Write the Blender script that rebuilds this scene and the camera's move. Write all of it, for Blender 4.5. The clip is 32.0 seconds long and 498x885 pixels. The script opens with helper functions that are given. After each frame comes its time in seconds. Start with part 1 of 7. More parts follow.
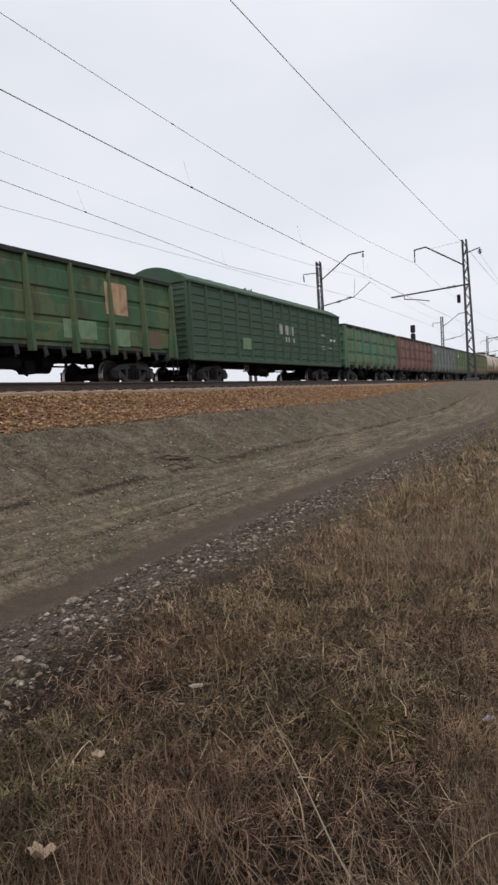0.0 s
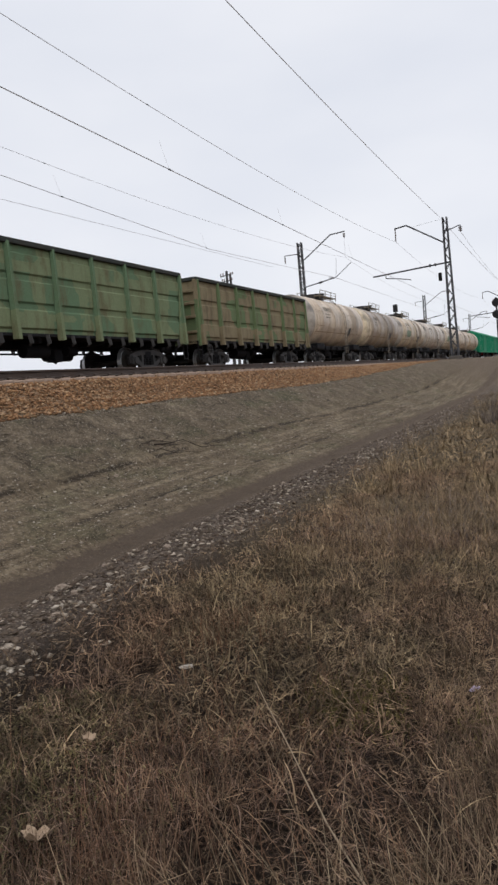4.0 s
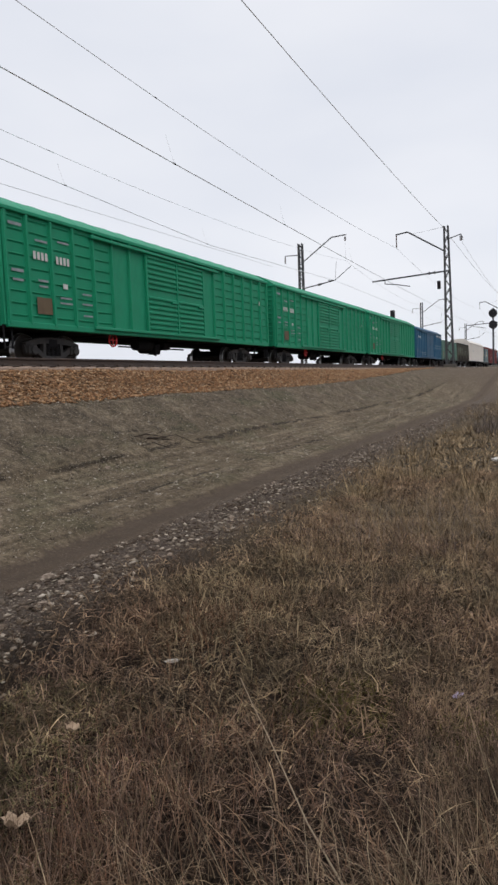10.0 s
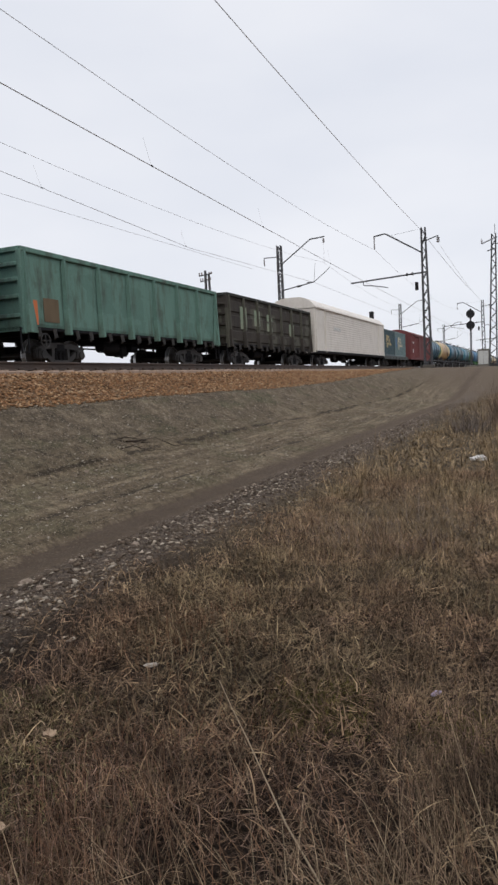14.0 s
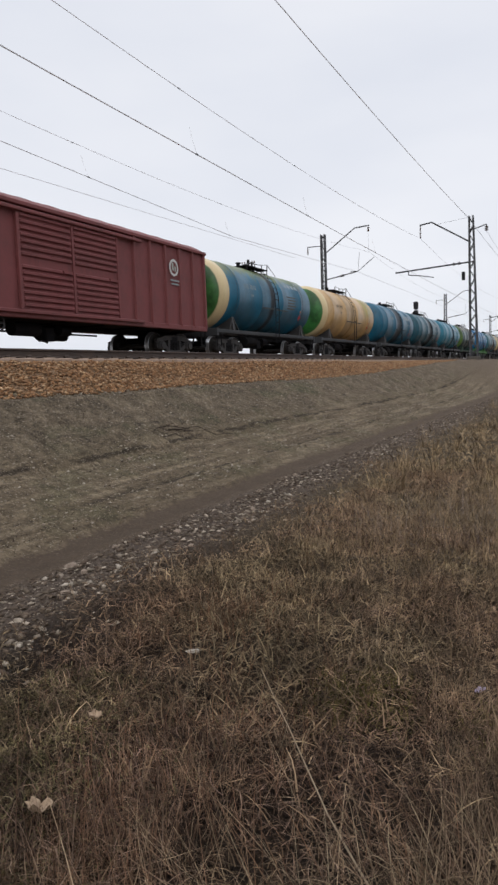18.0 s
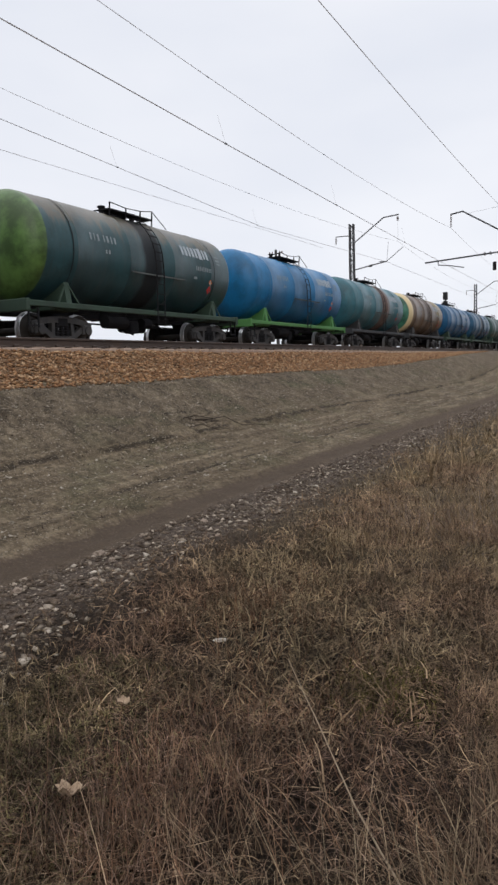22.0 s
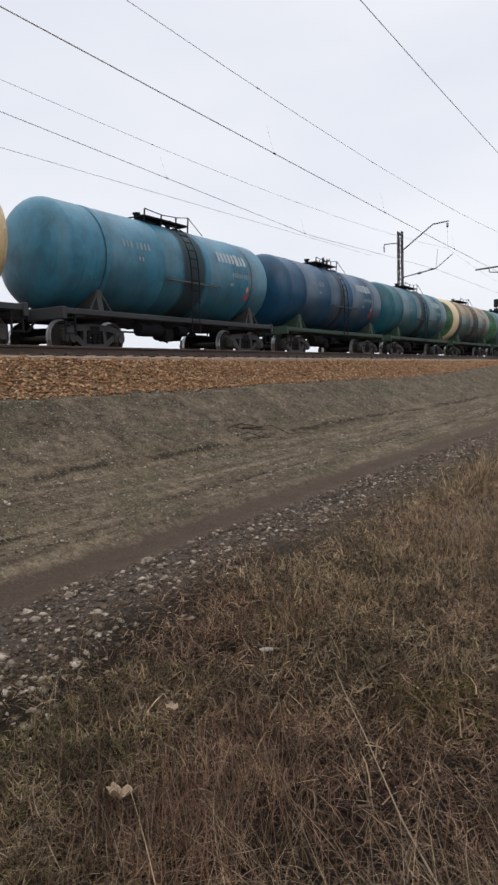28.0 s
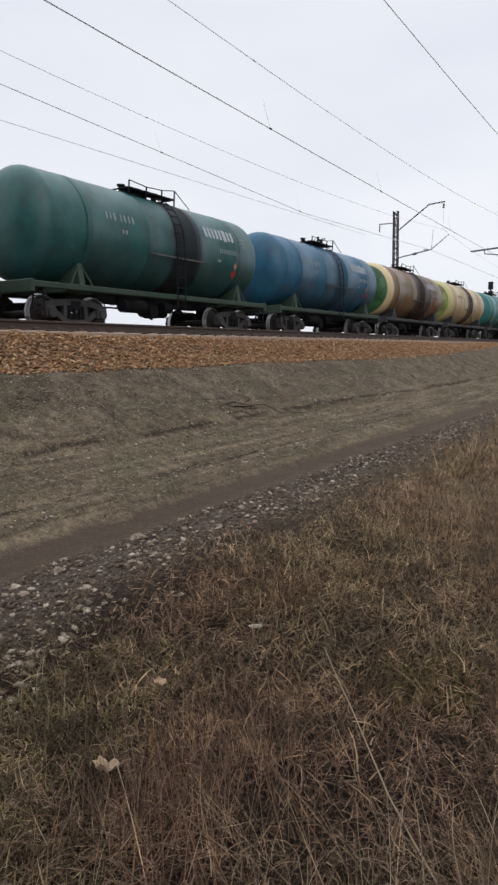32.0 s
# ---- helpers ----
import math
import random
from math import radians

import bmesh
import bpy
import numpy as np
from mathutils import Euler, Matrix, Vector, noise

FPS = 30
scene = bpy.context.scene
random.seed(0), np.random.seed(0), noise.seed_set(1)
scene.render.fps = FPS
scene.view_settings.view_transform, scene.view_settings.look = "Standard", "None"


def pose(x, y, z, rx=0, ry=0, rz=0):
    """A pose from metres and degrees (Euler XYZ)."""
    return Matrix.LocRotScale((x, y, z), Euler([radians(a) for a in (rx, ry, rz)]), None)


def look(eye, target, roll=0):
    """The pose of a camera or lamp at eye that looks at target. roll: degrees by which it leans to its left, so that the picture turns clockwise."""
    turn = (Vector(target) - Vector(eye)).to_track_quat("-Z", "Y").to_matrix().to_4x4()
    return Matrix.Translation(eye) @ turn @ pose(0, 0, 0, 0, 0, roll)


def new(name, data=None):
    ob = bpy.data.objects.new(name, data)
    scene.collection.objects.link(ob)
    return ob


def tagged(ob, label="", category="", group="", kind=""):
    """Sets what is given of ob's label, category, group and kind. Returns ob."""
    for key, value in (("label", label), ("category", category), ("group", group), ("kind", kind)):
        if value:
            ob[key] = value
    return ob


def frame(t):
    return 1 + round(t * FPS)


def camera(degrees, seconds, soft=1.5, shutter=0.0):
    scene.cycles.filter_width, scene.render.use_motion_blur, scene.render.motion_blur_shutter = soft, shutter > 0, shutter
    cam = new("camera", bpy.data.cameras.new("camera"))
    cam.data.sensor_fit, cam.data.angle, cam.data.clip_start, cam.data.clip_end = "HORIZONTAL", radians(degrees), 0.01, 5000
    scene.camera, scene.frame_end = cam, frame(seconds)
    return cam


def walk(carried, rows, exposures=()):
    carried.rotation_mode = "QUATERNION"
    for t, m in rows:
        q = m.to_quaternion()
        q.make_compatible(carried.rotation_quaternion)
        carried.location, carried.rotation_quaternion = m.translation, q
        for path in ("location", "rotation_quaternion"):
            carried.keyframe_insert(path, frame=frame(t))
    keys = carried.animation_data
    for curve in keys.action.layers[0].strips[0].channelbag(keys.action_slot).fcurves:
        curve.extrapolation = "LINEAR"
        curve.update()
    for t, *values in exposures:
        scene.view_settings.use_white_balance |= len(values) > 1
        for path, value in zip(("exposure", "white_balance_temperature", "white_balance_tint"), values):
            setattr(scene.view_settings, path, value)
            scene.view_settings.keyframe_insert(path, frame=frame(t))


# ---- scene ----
cam = camera(40.0, 32.0, soft=2.6)
ROWS = [
    (0.0, 0.012, 0.004, 1.566, 86.46, 3.57, 26.12),
    (0.5, 0.011, 0.012, 1.553, 85.66, 3.24, 26.20),
    (1.0, 0.010, 0.016, 1.553, 86.10, 4.20, 26.37),
    (1.5, 0.018, 0.030, 1.541, 85.66, 5.83, 26.90),
    (2.0, 0.019, 0.019, 1.545, 85.43, 5.37, 26.30),
    (2.5, 0.018, 0.025, 1.540, 85.02, 5.01, 25.33),
    (3.0, 0.021, 0.026, 1.544, 85.06, 5.16, 25.09),
    (3.5, 0.021, 0.016, 1.547, 85.09, 5.02, 24.78),
    (5.5, 0.029, 0.012, 1.556, 84.53, 5.03, 25.23),
    (6.0, 0.023, 0.004, 1.570, 84.94, 5.12, 25.55),
    (6.5, 0.035, 0.008, 1.556, 85.36, 5.56, 26.39),
    (7.0, 0.026, 0.004, 1.555, 84.21, 4.97, 26.24),
    (7.5, 0.015, 0.013, 1.545, 83.81, 4.08, 26.08),
    (8.0, 0.015, 0.017, 1.548, 84.41, 4.23, 25.62),
    (8.5, 0.029, 0.010, 1.549, 85.15, 4.24, 25.38),
    (9.0, 0.018, -0.004, 1.568, 84.30, 3.40, 24.60),
    (9.5, 0.016, -0.004, 1.550, 85.15, 3.08, 23.92),
    (10.0, 0.003, -0.004, 1.548, 84.84, 2.24, 24.34),
    (10.5, 0.014, 0.006, 1.544, 84.19, 2.20, 24.13),
    (11.0, 0.018, 0.014, 1.538, 84.27, 2.56, 23.65),
    (11.5, 0.015, 0.027, 1.540, 84.66, 2.01, 24.45),
    (12.0, 0.015, 0.027, 1.540, 84.22, 2.46, 24.18),
    (12.5, 0.012, 0.036, 1.537, 84.40, 2.58, 23.19),
    (13.0, 0.016, 0.036, 1.535, 84.96, 1.86, 22.34),
    (13.5, 0.019, 0.019, 1.540, 84.71, 2.52, 21.93),
    (14.0, 0.021, 0.011, 1.544, 84.94, 2.74, 22.72),
    (14.5, 0.019, 0.020, 1.542, 84.25, 2.65, 23.73),
    (16.5, -0.000, 0.008, 1.550, 84.64, 2.65, 24.96),
    (17.0, -0.002, -0.008, 1.552, 84.62, 2.28, 26.35),
    (17.5, 0.008, -0.000, 1.551, 84.41, 2.48, 26.24),
    (18.0, -0.003, -0.002, 1.546, 84.23, 2.10, 26.13),
    (18.5, -0.009, 0.006, 1.545, 84.50, 2.25, 26.16),
    (19.0, 0.012, -0.009, 1.544, 84.50, 2.43, 25.88),
    (19.5, -0.001, -0.017, 1.553, 83.96, 2.09, 26.12),
    (20.0, -0.013, -0.021, 1.552, 83.87, 1.83, 26.48),
    (20.5, -0.018, -0.003, 1.540, 82.58, 1.26, 27.38),
    (21.0, -0.017, -0.004, 1.546, 83.19, 1.44, 27.83),
    (21.5, -0.014, -0.003, 1.545, 83.17, 1.86, 27.86),
    (22.0, -0.020, -0.002, 1.543, 83.53, 1.83, 28.33),
    (22.5, -0.011, -0.011, 1.550, 83.60, 1.52, 28.27),
    (23.0, -0.013, -0.008, 1.539, 83.63, 1.14, 27.50),
    (23.5, -0.021, -0.014, 1.546, 83.62, 1.15, 28.21),
    (24.0, -0.022, -0.021, 1.549, 83.91, 1.06, 28.07),
    (24.5, -0.018, -0.015, 1.551, 83.59, 1.17, 28.29),
    (26.5, -0.023, -0.035, 1.558, 84.41, 1.47, 30.52),
    (27.0, -0.029, -0.043, 1.560, 84.61, 1.32, 31.22),
    (27.5, -0.027, -0.039, 1.557, 84.60, 1.58, 31.92),
    (28.0, -0.020, -0.037, 1.563, 84.28, 1.68, 32.16),
    (28.5, -0.014, -0.039, 1.565, 84.28, 1.82, 32.27),
    (29.0, -0.016, -0.027, 1.551, 83.91, 1.66, 32.04),
    (29.5, -0.033, -0.017, 1.551, 83.97, 1.43, 32.16),
    (30.0, -0.030, -0.016, 1.545, 83.69, 1.42, 31.64),
    (30.5, -0.035, -0.013, 1.549, 83.47, 1.21, 31.81),
    (31.0, -0.027, -0.002, 1.545, 83.32, 1.00, 31.29),
    (31.5, -0.033, -0.004, 1.545, 82.47, 1.03, 31.57),
    (32.0, -0.039, -0.005, 1.538, 82.58, 0.86, 31.57),
]
walk(cam, [(t, pose(x, y, z, rx, ry, rz)) for t, x, y, z, rx, ry, rz in ROWS], [(0.0, 0.03), (19.0, 0.03), (22.0, 0.09), (32.0, 0.08)])

# ---- light ----
world = bpy.data.worlds.new("overcast_sky")
scene.world = world
world.use_nodes = True
wn, wl = world.node_tree.nodes, world.node_tree.links
background = wn["Background"]
sky = wn.new("ShaderNodeTexSky")
sky.sky_type = "NISHITA"
sky.sun_disc = False
sky.sun_elevation, sky.sun_rotation = radians(38), radians(200)
sky_gain = wn.new("ShaderNodeMix")
sky_gain.data_type, sky_gain.blend_type = "RGBA", "MIX"
sky_gain.inputs["Factor"].default_value = 0.94
sky_scale = wn.new("ShaderNodeVectorMath")
sky_scale.operation = "SCALE"
sky_scale.inputs["Scale"].default_value = 0.08
wl.new(sky.outputs["Color"], sky_scale.inputs[0])
wl.new(sky_scale.outputs[0], sky_gain.inputs[6])
cloud_at = wn.new("ShaderNodeTexCoord")
cloud_map = wn.new("ShaderNodeMapping")
cloud_map.inputs["Scale"].default_value = (1.2, 1.2, 3.5)
cloud = wn.new("ShaderNodeTexNoise")
cloud.inputs["Scale"].default_value, cloud.inputs["Detail"].default_value = 1.6, 4.0
cloud_ramp = wn.new("ShaderNodeValToRGB")
cloud_ramp.color_ramp.elements[0].position, cloud_ramp.color_ramp.elements[1].position = 0.32, 0.7
cloud_ramp.color_ramp.elements[0].color = (0.765, 0.795, 0.875, 1)
cloud_ramp.color_ramp.elements[1].color = (0.875, 0.89, 0.945, 1)
wl.new(cloud_at.outputs["Generated"], cloud_map.inputs["Vector"])
wl.new(cloud_map.outputs[0], cloud.inputs["Vector"])
wl.new(cloud.outputs["Fac"], cloud_ramp.inputs["Fac"])
# an overcast sky is brightest overhead
sky_axis = wn.new("ShaderNodeSeparateXYZ")
wl.new(cloud_at.outputs["Generated"], sky_axis.inputs[0])
sky_up = wn.new("ShaderNodeMapRange")
sky_up.interpolation_type = "SMOOTHSTEP"
for key, value in (("From Min", 0.45), ("From Max", 1.0), ("To Min", 1.0), ("To Max", 2.5)):
    sky_up.inputs[key].default_value = value
wl.new(sky_axis.outputs["Z"], sky_up.inputs["Value"])
sky_lift = wn.new("ShaderNodeVectorMath")
sky_lift.operation = "SCALE"
wl.new(cloud_ramp.outputs["Color"], sky_lift.inputs[0])
wl.new(sky_up.outputs["Result"], sky_lift.inputs["Scale"])
wl.new(sky_lift.outputs[0], sky_gain.inputs[7])
wl.new(sky_gain.outputs[2], background.inputs["Color"])
background.inputs["Strength"].default_value = 1.0
sun = new("sun", bpy.data.lights.new("sun", "SUN"))
sun.data.energy, sun.data.angle, sun.data.color = 0.7, radians(40), (1.0, 0.96, 0.9)
sun.matrix_world = look((20, -30, 40), (-10, 20, 0))
scene.view_settings.exposure = 0.0

# ---- materials ----
def nodes_of(name):
    m = bpy.data.materials.new(name)
    m.use_nodes = True
    bsdf = m.node_tree.nodes["Principled BSDF"]
    bsdf.inputs["Specular IOR Level"].default_value = 0.08
    return m, m.node_tree.nodes, m.node_tree.links, bsdf


def rgb(c, k=1.0):
    return (c[0] * k, c[1] * k, c[2] * k, 1)


def node_noise(n, l, vec, scale, detail=5.0, rough=0.6):
    t = n.new("ShaderNodeTexNoise")
    t.inputs["Scale"].default_value, t.inputs["Detail"].default_value, t.inputs["Roughness"].default_value = scale, detail, rough
    if vec is not None:
        l.new(vec, t.inputs["Vector"])
    return t.outputs["Fac"]


def node_math(n, l, op, a, b=None, clamp=False):
    t = n.new("ShaderNodeMath")
    t.operation, t.use_clamp = op, clamp
    for i, v in enumerate((a, b)):
        if v is None:
            continue
        if isinstance(v, (int, float)):
            t.inputs[i].default_value = v
        else:
            l.new(v, t.inputs[i])
    return t.outputs[0]


def node_step(n, l, v, lo, hi):
    t = n.new("ShaderNodeMapRange")
    t.interpolation_type = "SMOOTHSTEP"
    t.inputs["From Min"].default_value, t.inputs["From Max"].default_value = lo, hi
    l.new(v, t.inputs["Value"])
    return t.outputs["Result"]


def node_mix(n, l, fac, a, b, mode="MIX"):
    t = n.new("ShaderNodeMix")
    t.data_type, t.blend_type = "RGBA", mode
    for i, v in ((0, fac), (6, a), (7, b)):
        if isinstance(v, (int, float)):
            t.inputs[i].default_value = v
        elif isinstance(v, tuple):
            t.inputs[i].default_value = v
        else:
            l.new(v, t.inputs[i])
    return t.outputs[2]


def node_map(n, l, vec, scale):
    t = n.new("ShaderNodeMapping")
    t.inputs["Scale"].default_value = scale
    l.new(vec, t.inputs["Vector"])
    return t.outputs[0]


def node_bump(n, l, bsdf, height, strength=0.3, dist=0.02):
    t = n.new("ShaderNodeBump")
    t.inputs["Strength"].default_value, t.inputs["Distance"].default_value = strength, dist
    l.new(height, t.inputs["Height"])
    l.new(t.outputs[0], bsdf.inputs["Normal"])


def worn(name, base, dirt, rough=0.75, amount=0.5, scale=1.5, metal=0.0, streak=True, bump=0.15):
    """Weathered paint or metal: blotches, fine grain and streaks that run down."""
    m, n, l, bsdf = nodes_of(name)
    obj = n.new("ShaderNodeTexCoord").outputs["Object"]
    rnd = n.new("ShaderNodeObjectInfo").outputs["Random"]
    blot = node_step(n, l, node_noise(n, l, obj, scale, 6.0, 0.65), 0.42, 0.72)
    fine = node_noise(n, l, obj, scale * 14, 4.0)
    col = node_mix(n, l, node_math(n, l, "MULTIPLY", blot, amount), rgb(base), rgb(dirt))
    if streak:
        run = node_step(n, l, node_noise(n, l, node_map(n, l, obj, (2.0, 2.6, 0.4)), 1.4, 4.0), 0.48, 0.75)
        col = node_mix(n, l, node_math(n, l, "MULTIPLY", run, amount * 0.8), col, rgb(dirt, 0.7))
    col = node_mix(n, l, 0.35, col, node_mix(n, l, fine, rgb(base, 0.6), rgb(base, 1.35)))
    l.new(col, bsdf.inputs["Base Color"])
    l.new(node_math(n, l, "ADD", node_math(n, l, "MULTIPLY", fine, 0.25), rough - 0.12), bsdf.inputs["Roughness"])
    bsdf.inputs["Metallic"].default_value = metal
    bsdf.inputs["Specular IOR Level"].default_value = 0.1 if rough >= 0.75 else 0.25
    node_bump(n, l, bsdf, fine, bump, 0.01)
    return m


def island(name, colours, rough=0.9):
    """Colour that varies from piece to piece in one mesh."""
    m, n, l, bsdf = nodes_of(name)
    ramp = n.new("ShaderNodeValToRGB")
    els = ramp.color_ramp.elements
    while len(els) < len(colours):
        els.new(0.5)
    for i, (e, c) in enumerate(zip(els, colours)):
        e.position, e.color = i / max(1, len(colours) - 1), rgb(c)
    l.new(n.new("ShaderNodeNewGeometry").outputs["Random Per Island"], ramp.inputs["Fac"])
    obj = n.new("ShaderNodeTexCoord").outputs["Object"]
    fine = node_noise(n, l, obj, 60.0, 3.0)
    l.new(node_mix(n, l, 0.5, ramp.outputs["Color"], node_mix(n, l, fine, (0.25, 0.25, 0.25, 1), (1.6, 1.6, 1.6, 1)), "MULTIPLY"), bsdf.inputs["Base Color"])
    bsdf.inputs["Roughness"].default_value = rough
    return m


MAT = {}
MAT["under"] = worn("grimy_steel", (0.011, 0.011, 0.013), (0.026, 0.023, 0.021), 0.8, 0.6, 2.0)
MAT["bogie"] = worn("dusty_cast_steel", (0.034, 0.033, 0.034), (0.085, 0.074, 0.064), 0.7, 0.6, 3.0)
MAT["wheel"] = worn("wheel_steel", (0.032, 0.029, 0.027), (0.07, 0.055, 0.043), 0.6, 0.5, 3.0, 0.4, False)
MAT["tread"] = worn("polished_tread_steel", (0.42, 0.42, 0.43), (0.30, 0.29, 0.29), 0.34, 0.4, 6.0, 0.9, False, 0.03)
MAT["rail"] = worn("rail_steel", (0.06, 0.045, 0.038), (0.10, 0.06, 0.04), 0.6, 0.6, 2.0, 0.5, False)
MAT["sleeper"] = worn("sleeper_concrete", (0.27, 0.20, 0.155), (0.15, 0.10, 0.07), 0.9, 0.6, 3.0, 0, False)
MAT["mast"] = worn("galvanised_mast_steel", (0.065, 0.065, 0.07), (0.04, 0.038, 0.036), 0.7, 0.5, 2.0, 0.2)
MAT["wire"] = worn("wire_metal", (0.62, 0.62, 0.64), (0.5, 0.5, 0.52), 0.6, 0.3, 2.0, 0.3, False, 0.0)
MAT["black"] = worn("black_paint", (0.015, 0.015, 0.017), (0.03, 0.03, 0.03), 0.6, 0.4, 2.0)
MAT["concrete"] = worn("weathered_concrete", (0.17, 0.155, 0.135), (0.09, 0.08, 0.068), 0.9, 0.6, 2.0)
MAT["white"] = worn("white_marking_paint", (0.50, 0.50, 0.48), (0.28, 0.28, 0.26), 0.7, 0.6, 4.0, 0, False)
MAT["insulator"] = worn("insulator_porcelain", (0.09, 0.045, 0.03), (0.06, 0.04, 0.03), 0.35, 0.3, 4.0, 0, False)


def ground_material():
    m, n, l, bsdf = nodes_of("ground_soil")
    pos = n.new("ShaderNodeNewGeometry").outputs["Position"]
    sep = n.new("ShaderNodeSeparateXYZ")
    l.new(pos, sep.inputs[0])
    big = node_noise(n, l, pos, 0.35, 5.0)
    mid = node_noise(n, l, pos, 2.2, 6.0, 0.7)
    fine = node_noise(n, l, pos, 26.0, 5.0, 0.75)
    along = node_noise(n, l, node_map(n, l, pos, (2.6, 0.22, 1.0)), 1.6, 5.0)
    # lateral place with an uneven edge
    lat = node_math(n, l, "ADD", sep.outputs["X"], node_math(n, l, "MULTIPLY", node_math(n, l, "SUBTRACT", mid, 0.5), 0.9))
    edge = node_math(n, l, "ADD", sep.outputs["X"], node_math(n, l, "MULTIPLY", node_math(n, l, "SUBTRACT", mid, 0.5), 0.30))
    edge = node_math(n, l, "ADD", edge, node_math(n, l, "MULTIPLY", node_math(n, l, "SUBTRACT", node_noise(n, l, pos, 9.0, 4.0, 0.7), 0.5), 0.22))
    # near-black under the near grass: shade of the gaps put into the soil colour
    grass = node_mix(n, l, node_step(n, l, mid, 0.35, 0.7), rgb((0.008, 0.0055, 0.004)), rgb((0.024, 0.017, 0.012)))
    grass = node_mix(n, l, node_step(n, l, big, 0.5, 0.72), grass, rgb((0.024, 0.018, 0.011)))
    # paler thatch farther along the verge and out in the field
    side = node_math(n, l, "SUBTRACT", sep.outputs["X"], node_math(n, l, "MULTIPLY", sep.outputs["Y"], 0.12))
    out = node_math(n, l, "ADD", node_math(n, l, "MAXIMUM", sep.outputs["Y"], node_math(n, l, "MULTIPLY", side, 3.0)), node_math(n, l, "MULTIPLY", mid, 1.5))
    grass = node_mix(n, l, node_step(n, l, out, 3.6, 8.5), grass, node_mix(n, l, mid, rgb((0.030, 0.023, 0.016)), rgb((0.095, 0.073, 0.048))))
    gravel = node_mix(n, l, fine, rgb((0.048, 0.037, 0.030)), rgb((0.118, 0.092, 0.073)))
    road = node_mix(n, l, node_step(n, l, along, 0.38, 0.66), rgb((0.118, 0.092, 0.062)), rgb((0.184, 0.145, 0.098)))
    # tyre streaks that run along the road
    tyre = node_noise(n, l, node_map(n, l, pos, (6.5, 0.26, 1.0)), 1.5, 4.0, 0.55)
    road = node_mix(n, l, 0.9, road, node_mix(n, l, node_step(n, l, tyre, 0.36, 0.6), (0.70, 0.69, 0.68, 1), (1.06, 1.06, 1.06, 1)), "MULTIPLY")
    road = node_mix(n, l, node_math(n, l, "MULTIPLY", node_step(n, l, node_noise(n, l, pos, 1.1, 4.0), 0.48, 0.66), 0.45), road, rgb((0.092, 0.088, 0.050)))
    clod = node_step(n, l, node_noise(n, l, pos, 7.0, 6.0, 0.75), 0.34, 0.66)
    road = node_mix(n, l, 0.8, road, node_mix(n, l, clod, (0.5, 0.5, 0.5, 1), (1.25, 1.25, 1.25, 1)), "MULTIPLY")
    bank = node_mix(n, l, node_step(n, l, mid, 0.35, 0.7), rgb((0.076, 0.060, 0.042)), rgb((0.166, 0.131, 0.090)))
    green = node_step(n, l, node_noise(n, l, node_map(n, l, pos, (1.0, 0.5, 1.0)), 1.3, 5.0), 0.5, 0.68)
    bank = node_mix(n, l, node_math(n, l, "MULTIPLY", green, 0.6), bank, rgb((0.072, 0.072, 0.040)))
    bank = node_mix(n, l, 0.8, bank, node_mix(n, l, clod, (0.5, 0.5, 0.5, 1), (1.3, 1.3, 1.3, 1)), "MULTIPLY")
    bed = node_mix(n, l, node_step(n, l, fine, 0.3, 0.7), rgb((0.065, 0.038, 0.022)), rgb((0.23, 0.14, 0.078)))
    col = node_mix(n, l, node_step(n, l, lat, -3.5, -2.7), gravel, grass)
    col = node_mix(n, l, node_step(n, l, edge, -4.16, -3.94), node_mix(n, l, mid, rgb((0.086, 0.064, 0.045)), rgb((0.110, 0.083, 0.059))), col)
    col = node_mix(n, l, node_step(n, l, edge, -4.52, -4.44), road, col)
    col = node_mix(n, l, node_step(n, l, lat, -6.6, -6.0), bank, col)
    # broken dark lines: painted shade under the slipped edge, others along the road's crown
    line = node_math(n, l, "ADD", sep.outputs["X"], node_math(n, l, "MULTIPLY", node_math(n, l, "SUBTRACT", node_noise(n, l, pos, 3.0, 3.0), 0.5), 0.16))
    for place, thick, share in ((6.09, 0.05, 0.40), (5.06, 0.05, 0.46), (5.5, 0.04, 0.54), (6.6, 0.05, 0.56)):
        dark_line = node_step(n, l, node_math(n, l, "ABSOLUTE", node_math(n, l, "ADD", line, place)), thick, thick * 0.2)
        gaps = node_step(n, l, node_noise(n, l, node_map(n, l, pos, (0.5, 0.7, 0.0)), 0.6 + place * 0.1, 5.0, 0.7), share, share + 0.08)
        col = node_mix(n, l, node_math(n, l, "MULTIPLY", node_math(n, l, "MULTIPLY", dark_line, gaps), 0.85), col, rgb((0.034, 0.027, 0.020)))
    col = node_mix(n, l, node_step(n, l, lat, -8.2, -7.85), bed, col)
    far = node_step(n, l, sep.outputs["Y"], 34.0, 52.0)
    track = node_step(n, l, sep.outputs["X"], -9.4, -8.4)
    col = node_mix(n, l, node_math(n, l, "MULTIPLY", far, track), col, node_mix(n, l, mid, rgb((0.074, 0.056, 0.040)), rgb((0.125, 0.096, 0.07))))
    col = node_mix(n, l, 0.45, col, node_mix(n, l, node_step(n, l, fine, 0.3, 0.72), (0.25, 0.25, 0.25, 1), (1.9, 1.85, 1.8, 1)), "MULTIPLY")
    specks = node_step(n, l, node_noise(n, l, pos, 46.0, 2.0, 0.5), 0.62, 0.68)
    col = node_mix(n, l, node_math(n, l, "MULTIPLY", specks, node_step(n, l, lat, -2.6, -3.6)), col, rgb((0.27, 0.225, 0.175)))
